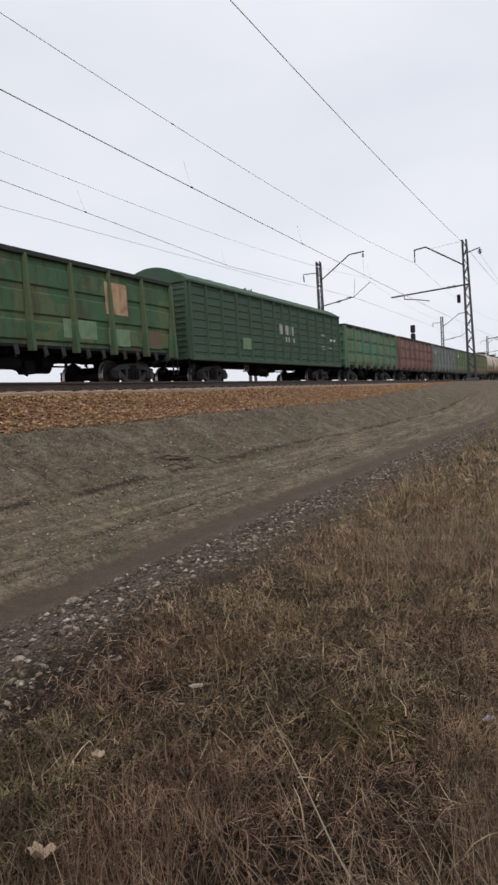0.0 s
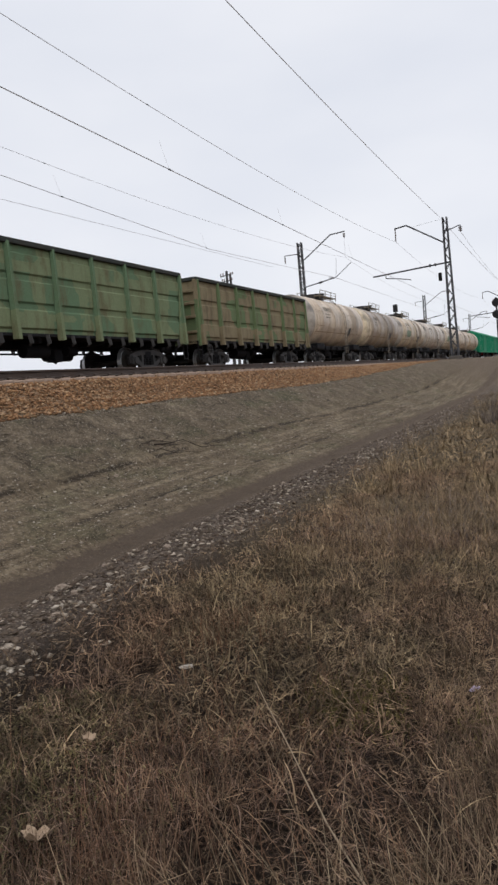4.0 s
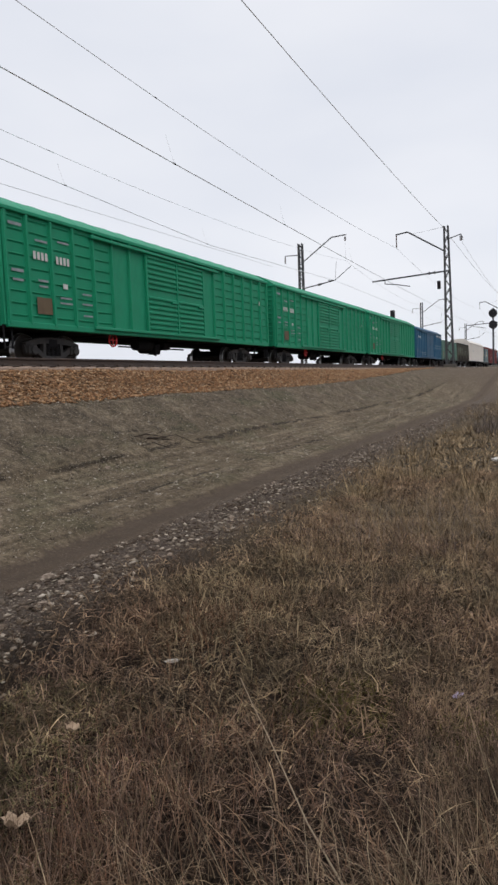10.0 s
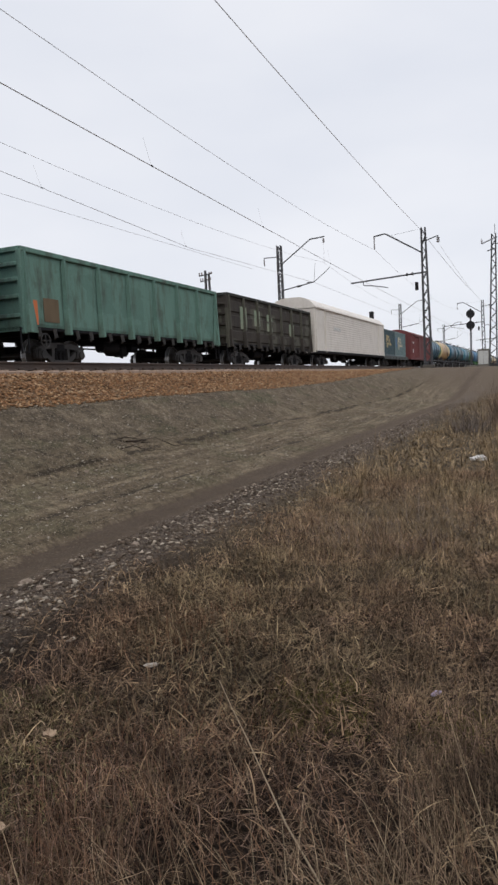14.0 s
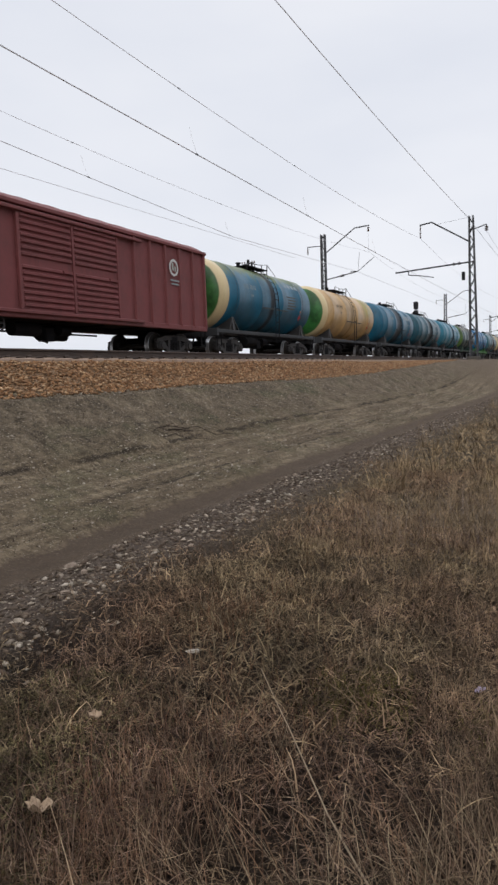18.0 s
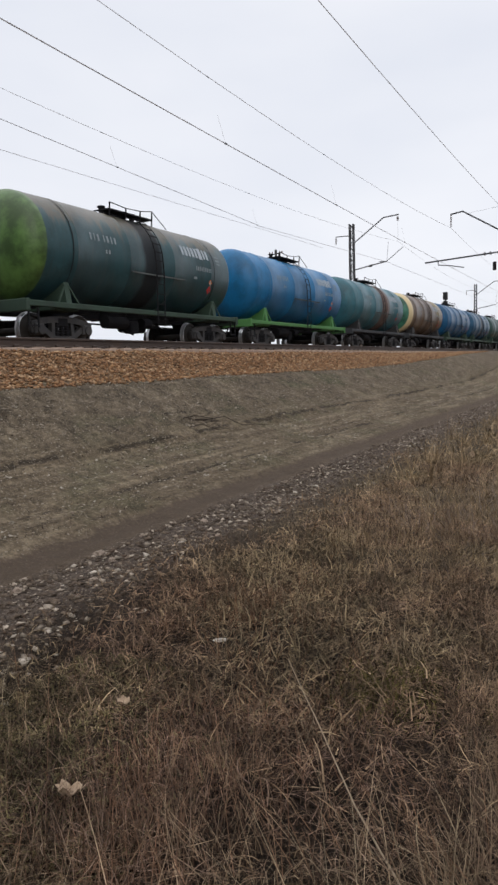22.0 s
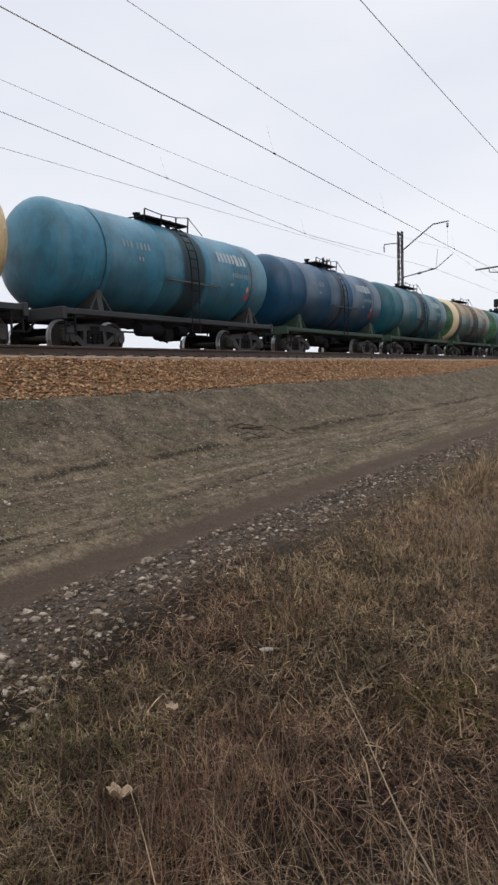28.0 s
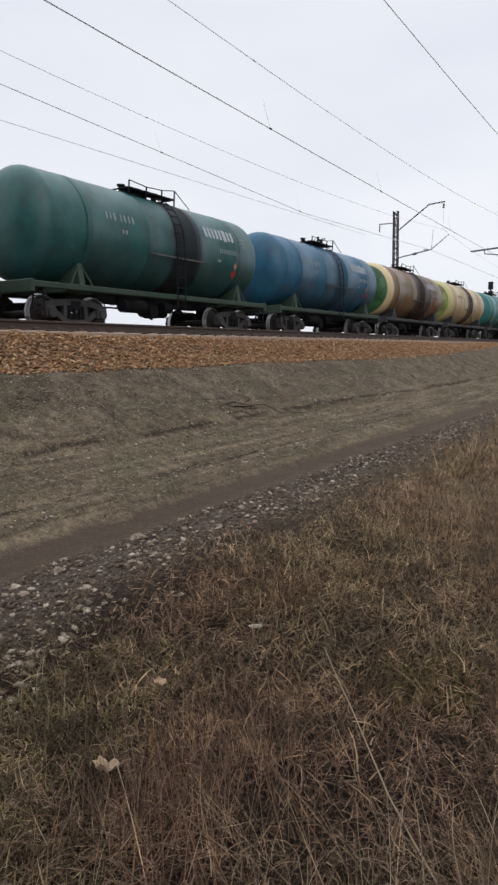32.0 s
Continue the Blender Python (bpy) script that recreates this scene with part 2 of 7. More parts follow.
    rut = node_math(n, l, "MULTIPLY", node_step(n, l, edge, -4.58, -4.44), node_step(n, l, edge, -4.02, -4.24))
    col = node_mix(n, l, node_math(n, l, "MULTIPLY", rut, 0.7), col, node_mix(n, l, mid, rgb((0.056, 0.041, 0.031)), rgb((0.098, 0.073, 0.054))))
    l.new(col, bsdf.inputs["Base Color"])
    bsdf.inputs["Roughness"].default_value = 0.95
    node_bump(n, l, bsdf, node_math(n, l, "ADD", fine, node_math(n, l, "MULTIPLY", mid, 1.5)), 0.9, 0.06)
    return m


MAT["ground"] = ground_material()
MAT["ballast"] = island("ballast_stone", [(0.045, 0.025, 0.015), (0.30, 0.17, 0.085), (0.13, 0.068, 0.036), (0.23, 0.12, 0.058), (0.075, 0.042, 0.025), (0.40, 0.27, 0.16), (0.18, 0.088, 0.043), (0.27, 0.165, 0.09)])
MAT["gravel"] = island("roadside_stone", [(0.055, 0.041, 0.03), (0.13, 0.10, 0.075), (0.09, 0.067, 0.049), (0.065, 0.048, 0.035), (0.36, 0.30, 0.235), (0.12, 0.088, 0.064), (0.045, 0.033, 0.024), (0.09, 0.065, 0.047), (0.07, 0.05, 0.037)])


def straw(name, colours, tint_a, tint_b):
    """Dry stalks: the colour varies from stalk to stalk and in broad patches."""
    m, n, l, bsdf = nodes_of(name)
    ramp = n.new("ShaderNodeValToRGB")
    els = ramp.color_ramp.elements
    while len(els) < len(colours):
        els.new(0.5)
    for i, (e, c) in enumerate(zip(els, colours)):
        e.position, e.color = i / (len(colours) - 1), rgb(c)
    geo = n.new("ShaderNodeNewGeometry")
    l.new(geo.outputs["Random Per Island"], ramp.inputs["Fac"])
    zone = node_step(n, l, node_noise(n, l, geo.outputs["Position"], 0.75, 3.0), 0.38, 0.62)
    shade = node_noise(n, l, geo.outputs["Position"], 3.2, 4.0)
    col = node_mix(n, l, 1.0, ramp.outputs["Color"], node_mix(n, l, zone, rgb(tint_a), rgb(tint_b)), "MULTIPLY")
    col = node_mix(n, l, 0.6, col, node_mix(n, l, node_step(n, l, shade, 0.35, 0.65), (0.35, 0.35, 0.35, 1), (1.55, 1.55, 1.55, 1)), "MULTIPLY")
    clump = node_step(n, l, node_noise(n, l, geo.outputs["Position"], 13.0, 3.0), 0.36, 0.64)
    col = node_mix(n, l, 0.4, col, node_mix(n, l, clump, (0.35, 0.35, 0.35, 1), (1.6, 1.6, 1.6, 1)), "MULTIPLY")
    l.new(col, bsdf.inputs["Base Color"])
    bsdf.inputs["Roughness"].default_value = 0.85
    return m


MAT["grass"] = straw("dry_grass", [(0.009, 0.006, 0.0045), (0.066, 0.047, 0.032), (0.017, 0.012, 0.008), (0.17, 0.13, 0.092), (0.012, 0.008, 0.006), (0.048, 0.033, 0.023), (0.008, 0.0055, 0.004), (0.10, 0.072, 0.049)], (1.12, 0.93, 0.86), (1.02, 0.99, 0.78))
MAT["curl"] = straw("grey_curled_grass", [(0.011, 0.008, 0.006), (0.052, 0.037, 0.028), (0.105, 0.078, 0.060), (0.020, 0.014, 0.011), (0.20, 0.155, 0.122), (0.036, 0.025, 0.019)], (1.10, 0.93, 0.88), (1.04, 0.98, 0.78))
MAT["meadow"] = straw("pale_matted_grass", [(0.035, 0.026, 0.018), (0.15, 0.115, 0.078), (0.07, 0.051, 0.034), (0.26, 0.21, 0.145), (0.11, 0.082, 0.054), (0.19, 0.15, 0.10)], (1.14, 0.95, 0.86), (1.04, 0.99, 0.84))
MAT["straw"] = straw("straw_stalk", [(0.155, 0.118, 0.080), (0.085, 0.060, 0.040), (0.24, 0.19, 0.135), (0.055, 0.037, 0.025)], (1.05, 0.92, 0.82), (0.95, 0.97, 0.88))
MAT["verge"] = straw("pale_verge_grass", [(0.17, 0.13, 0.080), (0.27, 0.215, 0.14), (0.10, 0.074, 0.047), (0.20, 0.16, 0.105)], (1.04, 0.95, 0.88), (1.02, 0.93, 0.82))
MAT["pebble"] = island("pale_pebble", [(0.30, 0.255, 0.20), (0.10, 0.078, 0.056), (0.40, 0.35, 0.285), (0.06, 0.045, 0.032), (0.22, 0.18, 0.14), (0.05, 0.037, 0.026), (0.34, 0.29, 0.23)])
MAT["stalk"] = worn("pale_dry_stalk", (0.23, 0.175, 0.12), (0.17, 0.125, 0.08), 0.85, 0.5, 12.0, 0, False)
MAT["dark_concrete"] = worn("sooty_concrete", (0.085, 0.076, 0.066), (0.05, 0.044, 0.038), 0.9, 0.6, 2.0)
MAT["weed"] = straw("reddish_weed", [(0.074, 0.043, 0.028), (0.12, 0.074, 0.047), (0.035, 0.021, 0.014), (0.15, 0.103, 0.068)], (1.0, 0.9, 0.85), (1.0, 0.95, 0.85))
MAT["dark_weed"] = straw("blackened_weed", [(0.014, 0.010, 0.008), (0.03, 0.021, 0.016), (0.009, 0.007, 0.006)], (1, 1, 1), (1, 1, 1))
MAT["grey_weed"] = straw("grey_dead_weed", [(0.10, 0.082, 0.074), (0.17, 0.142, 0.128), (0.05, 0.040, 0.036), (0.22, 0.19, 0.17)], (1.0, 0.95, 0.95), (1.0, 1.0, 0.95))
MAT["tan_weed"] = straw("tan_weed_stalk", [(0.058, 0.039, 0.028), (0.12, 0.083, 0.059), (0.027, 0.018, 0.013), (0.18, 0.13, 0.096), (0.08, 0.053, 0.037)], (1.0, 0.95, 0.92), (1.0, 0.95, 0.85))
MAT["herb"] = straw("low_green_growth", [(0.05, 0.046, 0.022), (0.115, 0.10, 0.052), (0.03, 0.027, 0.014), (0.22, 0.185, 0.12)], (1.0, 0.98, 0.85), (1.08, 0.95, 0.85))
MAT["bush"] = straw("brown_twig", [(0.12, 0.086, 0.063), (0.17, 0.125, 0.095), (0.08, 0.057, 0.042)], (1, 1, 1), (1, 0.96, 0.92))
MAT["rust_weed"] = straw("rusty_weed", [(0.10, 0.050, 0.028), (0.155, 0.085, 0.05), (0.05, 0.027, 0.016), (0.19, 0.12, 0.075)], (1, 1, 1), (1, 0.92, 0.88))
MAT["moss"] = straw("moss_green", [(0.075, 0.068, 0.016), (0.12, 0.10, 0.03), (0.045, 0.042, 0.013)], (1, 1, 1), (1, 1, 0.9))


# ---- builders ----
def mesh_of(name, bm, mat, smooth=False):
    me = bpy.data.meshes.new(name)
    bm.normal_update()
    bm.to_mesh(me)
    bm.free()
    me.materials.append(mat)
    if smooth:
        me.shade_smooth()
    return me


def part(name, bm, mat, parent=None, label="", smooth=False, at=None):
    me = bm if isinstance(bm, bpy.types.Mesh) else mesh_of(name, bm, mat, smooth)
    ob = new(name, me)
    if parent is not None:
        ob.parent = parent
    if at is not None:
        ob.location = at
    if label:
        tagged(ob, label)
    return ob


def box(bm, x0, x1, y0, y1, z0, z1, bevel=0.0):
    r = bmesh.ops.create_cube(bm, size=1.0, matrix=Matrix.Translation(((x0 + x1) / 2, (y0 + y1) / 2, (z0 + z1) / 2)) @ Matrix.Diagonal((abs(x1 - x0), abs(y1 - y0), abs(z1 - z0), 1)))
    if bevel:
        edges = {e for v in r["verts"] for e in v.link_edges}
        bmesh.ops.bevel(bm, geom=list(edges), offset=bevel, segments=1, affect="EDGES")
    return bm


def rod(bm, a, b, r, seg=8, r2=None):
    a, b = Vector(a), Vector(b)
    d = b - a
    m = Matrix.Translation((a + b) / 2) @ d.to_track_quat("Z", "Y").to_matrix().to_4x4()
    bmesh.ops.create_cone(bm, cap_ends=True, segments=seg, radius1=r, radius2=r if r2 is None else r2, depth=d.length, matrix=m)
    return bm


def bar(bm, a, b, w, h=None):
    """A square bar from a to b."""
    a, b = Vector(a), Vector(b)
    d = b - a
    m = Matrix.Translation((a + b) / 2) @ d.to_track_quat("Z", "Y").to_matrix().to_4x4() @ Matrix.Diagonal((w, h or w, d.length, 1))
    bmesh.ops.create_cube(bm, size=1.0, matrix=m)
    return bm


def path_rod(bm, pts, r, seg=6):
    for a, b in zip(pts, pts[1:]):
        rod(bm, a, b, r, seg)
    return bm


def lathe(bm, profile, seg=40, axis_z=0.0):
    """Turns (y, r) pairs about the y axis at height axis_z."""
    rings = []
    for y, r in profile:
        if r < 1e-4:
            rings.append([bm.verts.new((0, y, axis_z))])
        else:
            rings.append([bm.verts.new((r * math.sin(2 * math.pi * k / seg), y, axis_z + r * math.cos(2 * math.pi * k / seg))) for k in range(seg)])
    for a, b in zip(rings, rings[1:]):
        for k in range(seg):
            j = (k + 1) % seg
            if len(a) == 1:
                bm.faces.new((a[0], b[j], b[k]))
            elif len(b) == 1:
                bm.faces.new((a[k], a[j], b[0]))
            else:
                bm.faces.new((a[k], a[j], b[j], b[k]))
    bmesh.ops.recalc_face_normals(bm, faces=bm.faces)
    return bm


def sheet(bm, x, cols, rows, depth):
    """A pressed sheet in the plane x, facing +x: depth(y, z) is how far it stands proud."""
    vs = [[bm.verts.new((x + depth(y, z), y, z)) for z in rows] for y in cols]
    for i in range(len(cols) - 1):
        for j in range(len(rows) - 1):
            bm.faces.new((vs[i][j], vs[i + 1][j], vs[i + 1][j + 1], vs[i][j + 1]))
    return bm


def tube(bm, pts, r0, r1, seg=6):
    """One tapering tube along a line of points."""
    rings = []
    for i, p in enumerate(pts):
        p = Vector(p)
        d = (Vector(pts[min(i + 1, len(pts) - 1)]) - Vector(pts[max(i - 1, 0)])).normalized()
        side = d.cross(Vector((0, 0, 1))).normalized()
        up = side.cross(d)
        r = r0 + (r1 - r0) * i / (len(pts) - 1)
        rings.append([bm.verts.new(p + r * (side * math.cos(2 * math.pi * k / seg) + up * math.sin(2 * math.pi * k / seg))) for k in range(seg)])
    for u, v in zip(rings, rings[1:]):
        for k in range(seg):
            bm.faces.new((u[k], u[(k + 1) % seg], v[(k + 1) % seg], v[k]))
    bm.faces.new(rings[0][::-1])
    bm.faces.new(rings[-1])
    bmesh.ops.recalc_face_normals(bm, faces=bm.faces)
    return bm


# ---- the ground ----
RAIL = 2.2
TRACKS = (-10.8, -14.9, -19.0)
PROFILE = [(-3000, 0.0), (-200, 0.2), (-27, 0.5), (-22.6, 1.9), (-21.6, 1.98), (-9.72, 1.98), (-9.55, 1.905), (-9.2, 1.85), (-7.95, 1.36), (-7.5, 1.26), (-6.4, 0.66),
           (-5.8, 0.36), (-5.0, 0.13), (-4.62, 0.045), (-4.47, -0.03), (-4.2, -0.05), (-4.02, -0.03), (-3.86, 0.0), (-3.4, 0.0), (-2.4, 0.0), (60, 0.1), (3000, 0.2)]
PX, PZ = np.array([p[0] for p in PROFILE]), np.array([p[1] for p in PROFILE])


def rise(x, y):
    """The bank widens and climbs towards the masts and signals farther on."""
    start = 20.0 + 4.5 * min(7.0, max(0.0, x + 8.0))
    k = min(1.0, max(0.0, (y - start) / 30.0))
    return k * k * (3 - 2 * k)


def ground_z(x, y):
    z = float(np.interp(x, PX, PZ))
    if x > -9.3:
        top = 1.93 if x < -3 else max(0.7, 1.93 - (x + 3) * 0.12)
        z += (max(top, z) - z) * rise(x, y)
    if -12 < x < 12 and -8 < y < 60:
        rough = 0.5 if -6.4 < x < -4.4 else 1.0
        z += 0.05 * rough * noise.noise((x * 0.7, y * 0.35, 3.0)) + 0.025 * rough * noise.noise((x * 2.6, y * 1.6, 9.0)) + 0.012 * noise.noise((x * 8, y * 6, 1.0))
        if -7.6 < x < -3.6:
            z += 0.03 * noise.noise((x * 3.4, y * 0.12, 5.0)) + 0.016 * noise.noise((x * 8.5, y * 0.3, 15.0))
        if -6.6 < x < -5.7:
            # a broken lip where the bank has slipped onto the road
            k = min(1.0, max(0.0, (x + 6.15) / 0.12))
            z -= (0.035 + 0.05 * noise.noise((0.0, y * 1.3, 21.0))) * k * min(1.0, max(0.0, (-5.7 - x) / 0.25))
    return z


def build_ground():
    xs = [-3000, -900, -300, -120, -60, -40, -32] + [-27 + 0.5 * i for i in range(12)] + [-21 + i for i in range(11)] + [-9.8 + 0.1 * i for i in range(20)] + [-7.8 + 0.05 * i for i in range(80)] + [-3.8 + 0.1 * i for i in range(64)] + [2.7, 3.2, 4, 6, 10, 20, 60, 200, 800, 3000]
    ys = [-3000, -700, -150, -60, -25, -12, -7] + [-5 + 0.12 * i for i in range(160)] + [14.4 + 0.3 * i for i in range(70)] + [36 + 1.5 * i for i in range(30)] + [85, 95, 110, 130, 160, 200, 280, 450, 900, 3000]
    verts = [(x, y, ground_z(x, y)) for y in ys for x in xs]
    w = len(xs)
    faces = [(j * w + i, j * w + i + 1, (j + 1) * w + i + 1, (j + 1) * w + i) for j in range(len(ys) - 1) for i in range(w - 1)]
    me = bpy.data.meshes.new("ground")
    me.from_pydata(verts, [], faces)
    me.materials.append(MAT["ground"])
    me.shade_smooth()
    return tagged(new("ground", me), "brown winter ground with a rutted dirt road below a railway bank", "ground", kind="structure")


build_ground()


# ---- the tracks ----
def rail_mesh(y0, y1):
    prof = [(-0.075, 0), (0.075, 0), (0.075, 0.012), (0.012, 0.035), (0.009, 0.13), (0.034, 0.145), (0.036, 0.178), (0.028, 0.185), (-0.028, 0.185), (-0.036, 0.178), (-0.034, 0.145), (-0.009, 0.13), (-0.012, 0.035), (-0.075, 0.012)]
    bm = bmesh.new()
    a = [bm.verts.new((x, y0, z - 0.185)) for x, z in prof]
    b = [bm.verts.new((x, y1, z - 0.185)) for x, z in prof]
    for i in range(len(prof)):
        j = (i + 1) % len(prof)
        bm.faces.new((a[i], a[j], b[j], b[i]))
    bm.faces.new(a[::-1])
    bm.faces.new(b)
    bmesh.ops.recalc_face_normals(bm, faces=bm.faces)
    return mesh_of("rail", bm, MAT["rail"])


def build_tracks():
    rails = rail_mesh(-640, 760)
    bm = bmesh.new()
    box(bm, -1.35, 1.35, -0.13, 0.13, -0.40, -0.215, 0.02)
    for s in (-0.76, 0.76):
        box(bm, s - 0.19, s + 0.19, -0.11, 0.11, -0.216, -0.186, 0.008)
    tie = mesh_of("sleeper", bm, MAT["sleeper"])
    bm = bmesh.new()
    for s in (-1, 1):
        box(bm, 0.76 + s * 0.11 - 0.035, 0.76 + s * 0.11 + 0.035, -0.06, 0.06, -0.19, -0.135, 0.012)
    clip = mesh_of("rail_fastening", bm, MAT["rail"])
    for k, x in enumerate(TRACKS):
        track = tagged(new("railway_track"), "rusty steel rails on concrete sleepers in brown ballast", "railway track", "parallel tracks", "structure")
        track.location = (x, 0, RAIL)
        for s in (-0.76, 0.76):
            part("rail", rails, None, track, at=(s, 0, 0))
        n = 290 if k == 0 else 60
        for i in range(n):
            o = part("sleeper", tie, None, track, at=(random.uniform(-0.02, 0.02), -6 + i * 0.545 if k == 0 else -6 + i * 1.09, random.uniform(-0.012, 0.004)))
            o.rotation_euler.z = random.uniform(-0.012, 0.012)
        if k == 0:
            for i in range(120):
                part("rail_fastening", clip, None, track, at=(0, -6 + i * 0.545, 0))


build_tracks()


def scatter(name, centres, sizes, mat, label, category, flat=0.7, seed=1):
    """Many small uneven stones in one mesh."""
    rng = np.random.default_rng(seed)
    base = np.array([(1, 0, 0), (0, 1, 0), (-1, 0, 0), (0, -1, 0), (0.3, 0.2, 1), (-0.2, -0.3, -0.8), (0.7, 0.7, 0.35), (-0.75, 0.65, -0.2)], float)
    tri = np.array([(0, 6, 4), (6, 1, 4), (1, 7, 4), (7, 2, 4), (2, 3, 4), (3, 0, 4), (6, 0, 5), (1, 6, 5), (7, 1, 5), (2, 7, 5), (3, 2, 5), (0, 3, 5)])
    n = len(centres)
    v = base[None] * rng.uniform(0.65, 1.25, (n, 8, 1)) * np.stack([np.ones(n), rng.uniform(0.6, 1.1, n), rng.uniform(0.5, 1.0, n) * flat], 1)[:, None, :]
    a = rng.uniform(0, 6.283, n)
    c, s = np.cos(a)[:, None], np.sin(a)[:, None]
    x, y = v[:, :, 0] * c - v[:, :, 1] * s, v[:, :, 0] * s + v[:, :, 1] * c
    tilt = rng.uniform(-0.5, 0.5, n)[:, None]
    z = v[:, :, 2] + tilt * x
    v = np.stack([x, y, z], 2) * sizes[:, None, None] + centres[:, None, :]
    f = (tri[None] + 8 * np.arange(n)[:, None, None]).reshape(-1, 3)
    me = bpy.data.meshes.new(name)
    me.vertices.add(8 * n)
    me.vertices.foreach_set("co", v.reshape(-1))
    me.loops.add(3 * len(f))
    me.loops.foreach_set("vertex_index", f.reshape(-1))
    me.polygons.add(len(f))
    me.polygons.foreach_set("loop_start", np.arange(0, 3 * len(f), 3))
    me.polygons.foreach_set("loop_total", np.full(len(f), 3))
    me.update(calc_edges=True)
    me.validate()
    me.materials.append(mat)
    return tagged(new(name, me), label, category, kind="stuff")


def build_stones():
    rng = np.random.default_rng(5)
    # ballast shoulder below the first track
    n = 35000
    y = -4 + 52 * rng.random(n) ** 1.25
    x = -9.6 + 1.85 * rng.random(n)
    pos = np.array([(a, b, ground_z(a, b) + 0.01) for a, b in zip(x, y)])
    scatter("ballast_stones", pos, rng.uniform(0.018, 0.050, n), MAT["ballast"], "rust-brown crushed stone ballast on the track shoulder", "ballast", 0.8, 6)
    # stones beside the road, thinning out into the grass
    n = 15000
    y = 0.8 + 34 * rng.random(n) ** 1.5
    y = np.where(rng.random(n) < 0.12, rng.uniform(-7.0, 0.8, n), y)
    x = -3.5 + rng.normal(0, 0.38, n) - 0.15 * rng.random(n)
    x = x + 0.5 * np.clip(3.0 - y, 0.0, 2.2) * rng.random(n)
    limit = np.array([-4.0 + 0.25 * noise.noise((b * 0.7, 3.0, 8.0)) + 0.2 * noise.noise((b * 2.5, 7.0, 8.0)) for b in y])
    x = np.where(x < limit, limit + 0.9 * rng.random(n) ** 0.8, x)
    pos = np.array([(a, b, ground_z(a, b) + 0.004) for a, b in zip(x, y)])
    scatter("roadside_gravel", pos, 0.009 + 0.031 * rng.random(n) ** 3.0, MAT["gravel"], "grey and whitish gravel along the edge of the dirt road", "gravel", 0.6, 7)
    # larger pale stones in loose heaps on the same strip
    n = 2300
    y = 1.9 + 30 * rng.random(n) ** 1.6
    x = -3.42 + rng.normal(0, 0.34, n) + 0.4 * np.clip(3.4 - y, 0.0, 2.0) * rng.random(n)
    heap = np.array([noise.noise((a * 1.6, b * 0.8, 31.0)) for a, b in zip(x, y)]) + 0.5 * rng.random(n) > 0.2
    heap &= x > -3.9 + 0.3 * rng.random(n)
    x, y = x[heap], y[heap]
    pos = np.array([(a, b, ground_z(a, b) + 0.006) for a, b in zip(x, y)])
    scatter("roadside_stones", pos, 0.012 + 0.032 * rng.random(len(x)) ** 2.4, MAT["pebble"], "pale broken stones in loose heaps beside the rut", "stones", 0.6, 17)
    # coarse pebbles gathered in patches on the bank
    n = 5200
    y = 2.5 + 26 * rng.random(n) ** 1.3
    x = -7.9 + 3.2 * rng.random(n)
    patch = np.array([noise.noise((a * 0.9, b * 0.45, 37.0)) for a, b in zip(x, y)]) + 0.55 * rng.random(n) > 0.30
    x, y = x[patch], y[patch]
    pos = np.array([(a, b, ground_z(a, b) + 0.006) for a, b in zip(x, y)])
    scatter("bank_pebbles", pos, 0.012 + 0.022 * rng.random(len(x)) ** 2.2, MAT["pebble"], "pale pebbles gathered in patches on the bank", "pebbles", 0.65, 18)
    # loose pebbles on road and bank
    n = 13500
    y = 1.5 + 34 * rng.random(n) ** 1.3
    x = -8.0 + 3.38 * rng.random(n)
    pos = np.array([(a, b, ground_z(a, b) + 0.004) for a, b in zip(x, y)])
    scatter("road_pebbles", pos, 0.007 + 0.021 * rng.random(n) ** 3.5, MAT["pebble"], "scattered pale pebbles on the dirt road and bank", "pebbles", 0.6, 8)


build_stones()


def strands(name, roots, length, width, lift, droop, mat, label, seed, seg=4, heading=None, curl=0.5):
    """Many thin stalks in one mesh: each a strip that rises, bends over and tapers."""
    rng = np.random.default_rng(seed)
    n = len(roots)
    a = rng.uniform(0, 6.283, n) if heading is None else heading
    bend = rng.normal(0, curl, n)
    p = np.array(roots, float)
    e = lift.copy()
    step = length / seg
    rows = []
    for i in range(seg + 1):
        k = i / seg
        w = (width * (1 - 0.75 * k))[:, None]
        side = np.stack([-np.sin(a), np.cos(a), 0.35 * np.sin(9.0 * a)], 1)
        rows += [p - side * w, p + side * w]
        p = p + np.stack([np.cos(a) * np.cos(e), np.sin(a) * np.cos(e), np.sin(e)], 1) * step[:, None]
        e = e - droop / seg
        a = a + bend / seg
    v = np.stack(rows, 1)
    m = 2 * (seg + 1)
    q = np.array([(2 * i, 2 * i + 1, 2 * i + 3, 2 * i + 2) for i in range(seg)])
    f = (q[None] + m * np.arange(n)[:, None, None]).reshape(-1, 4)
    me = bpy.data.meshes.new(name)
    me.vertices.add(m * n)
    me.vertices.foreach_set("co", v.reshape(-1))
    me.loops.add(4 * len(f))
    me.loops.foreach_set("vertex_index", f.reshape(-1))
    me.polygons.add(len(f))
    me.polygons.foreach_set("loop_start", np.arange(0, 4 * len(f), 4))
    me.polygons.foreach_set("loop_total", np.full(len(f), 4))
    me.update(calc_edges=True)
    me.materials.append(mat)
    return tagged(new(name, me), label, "grass", kind="stuff")


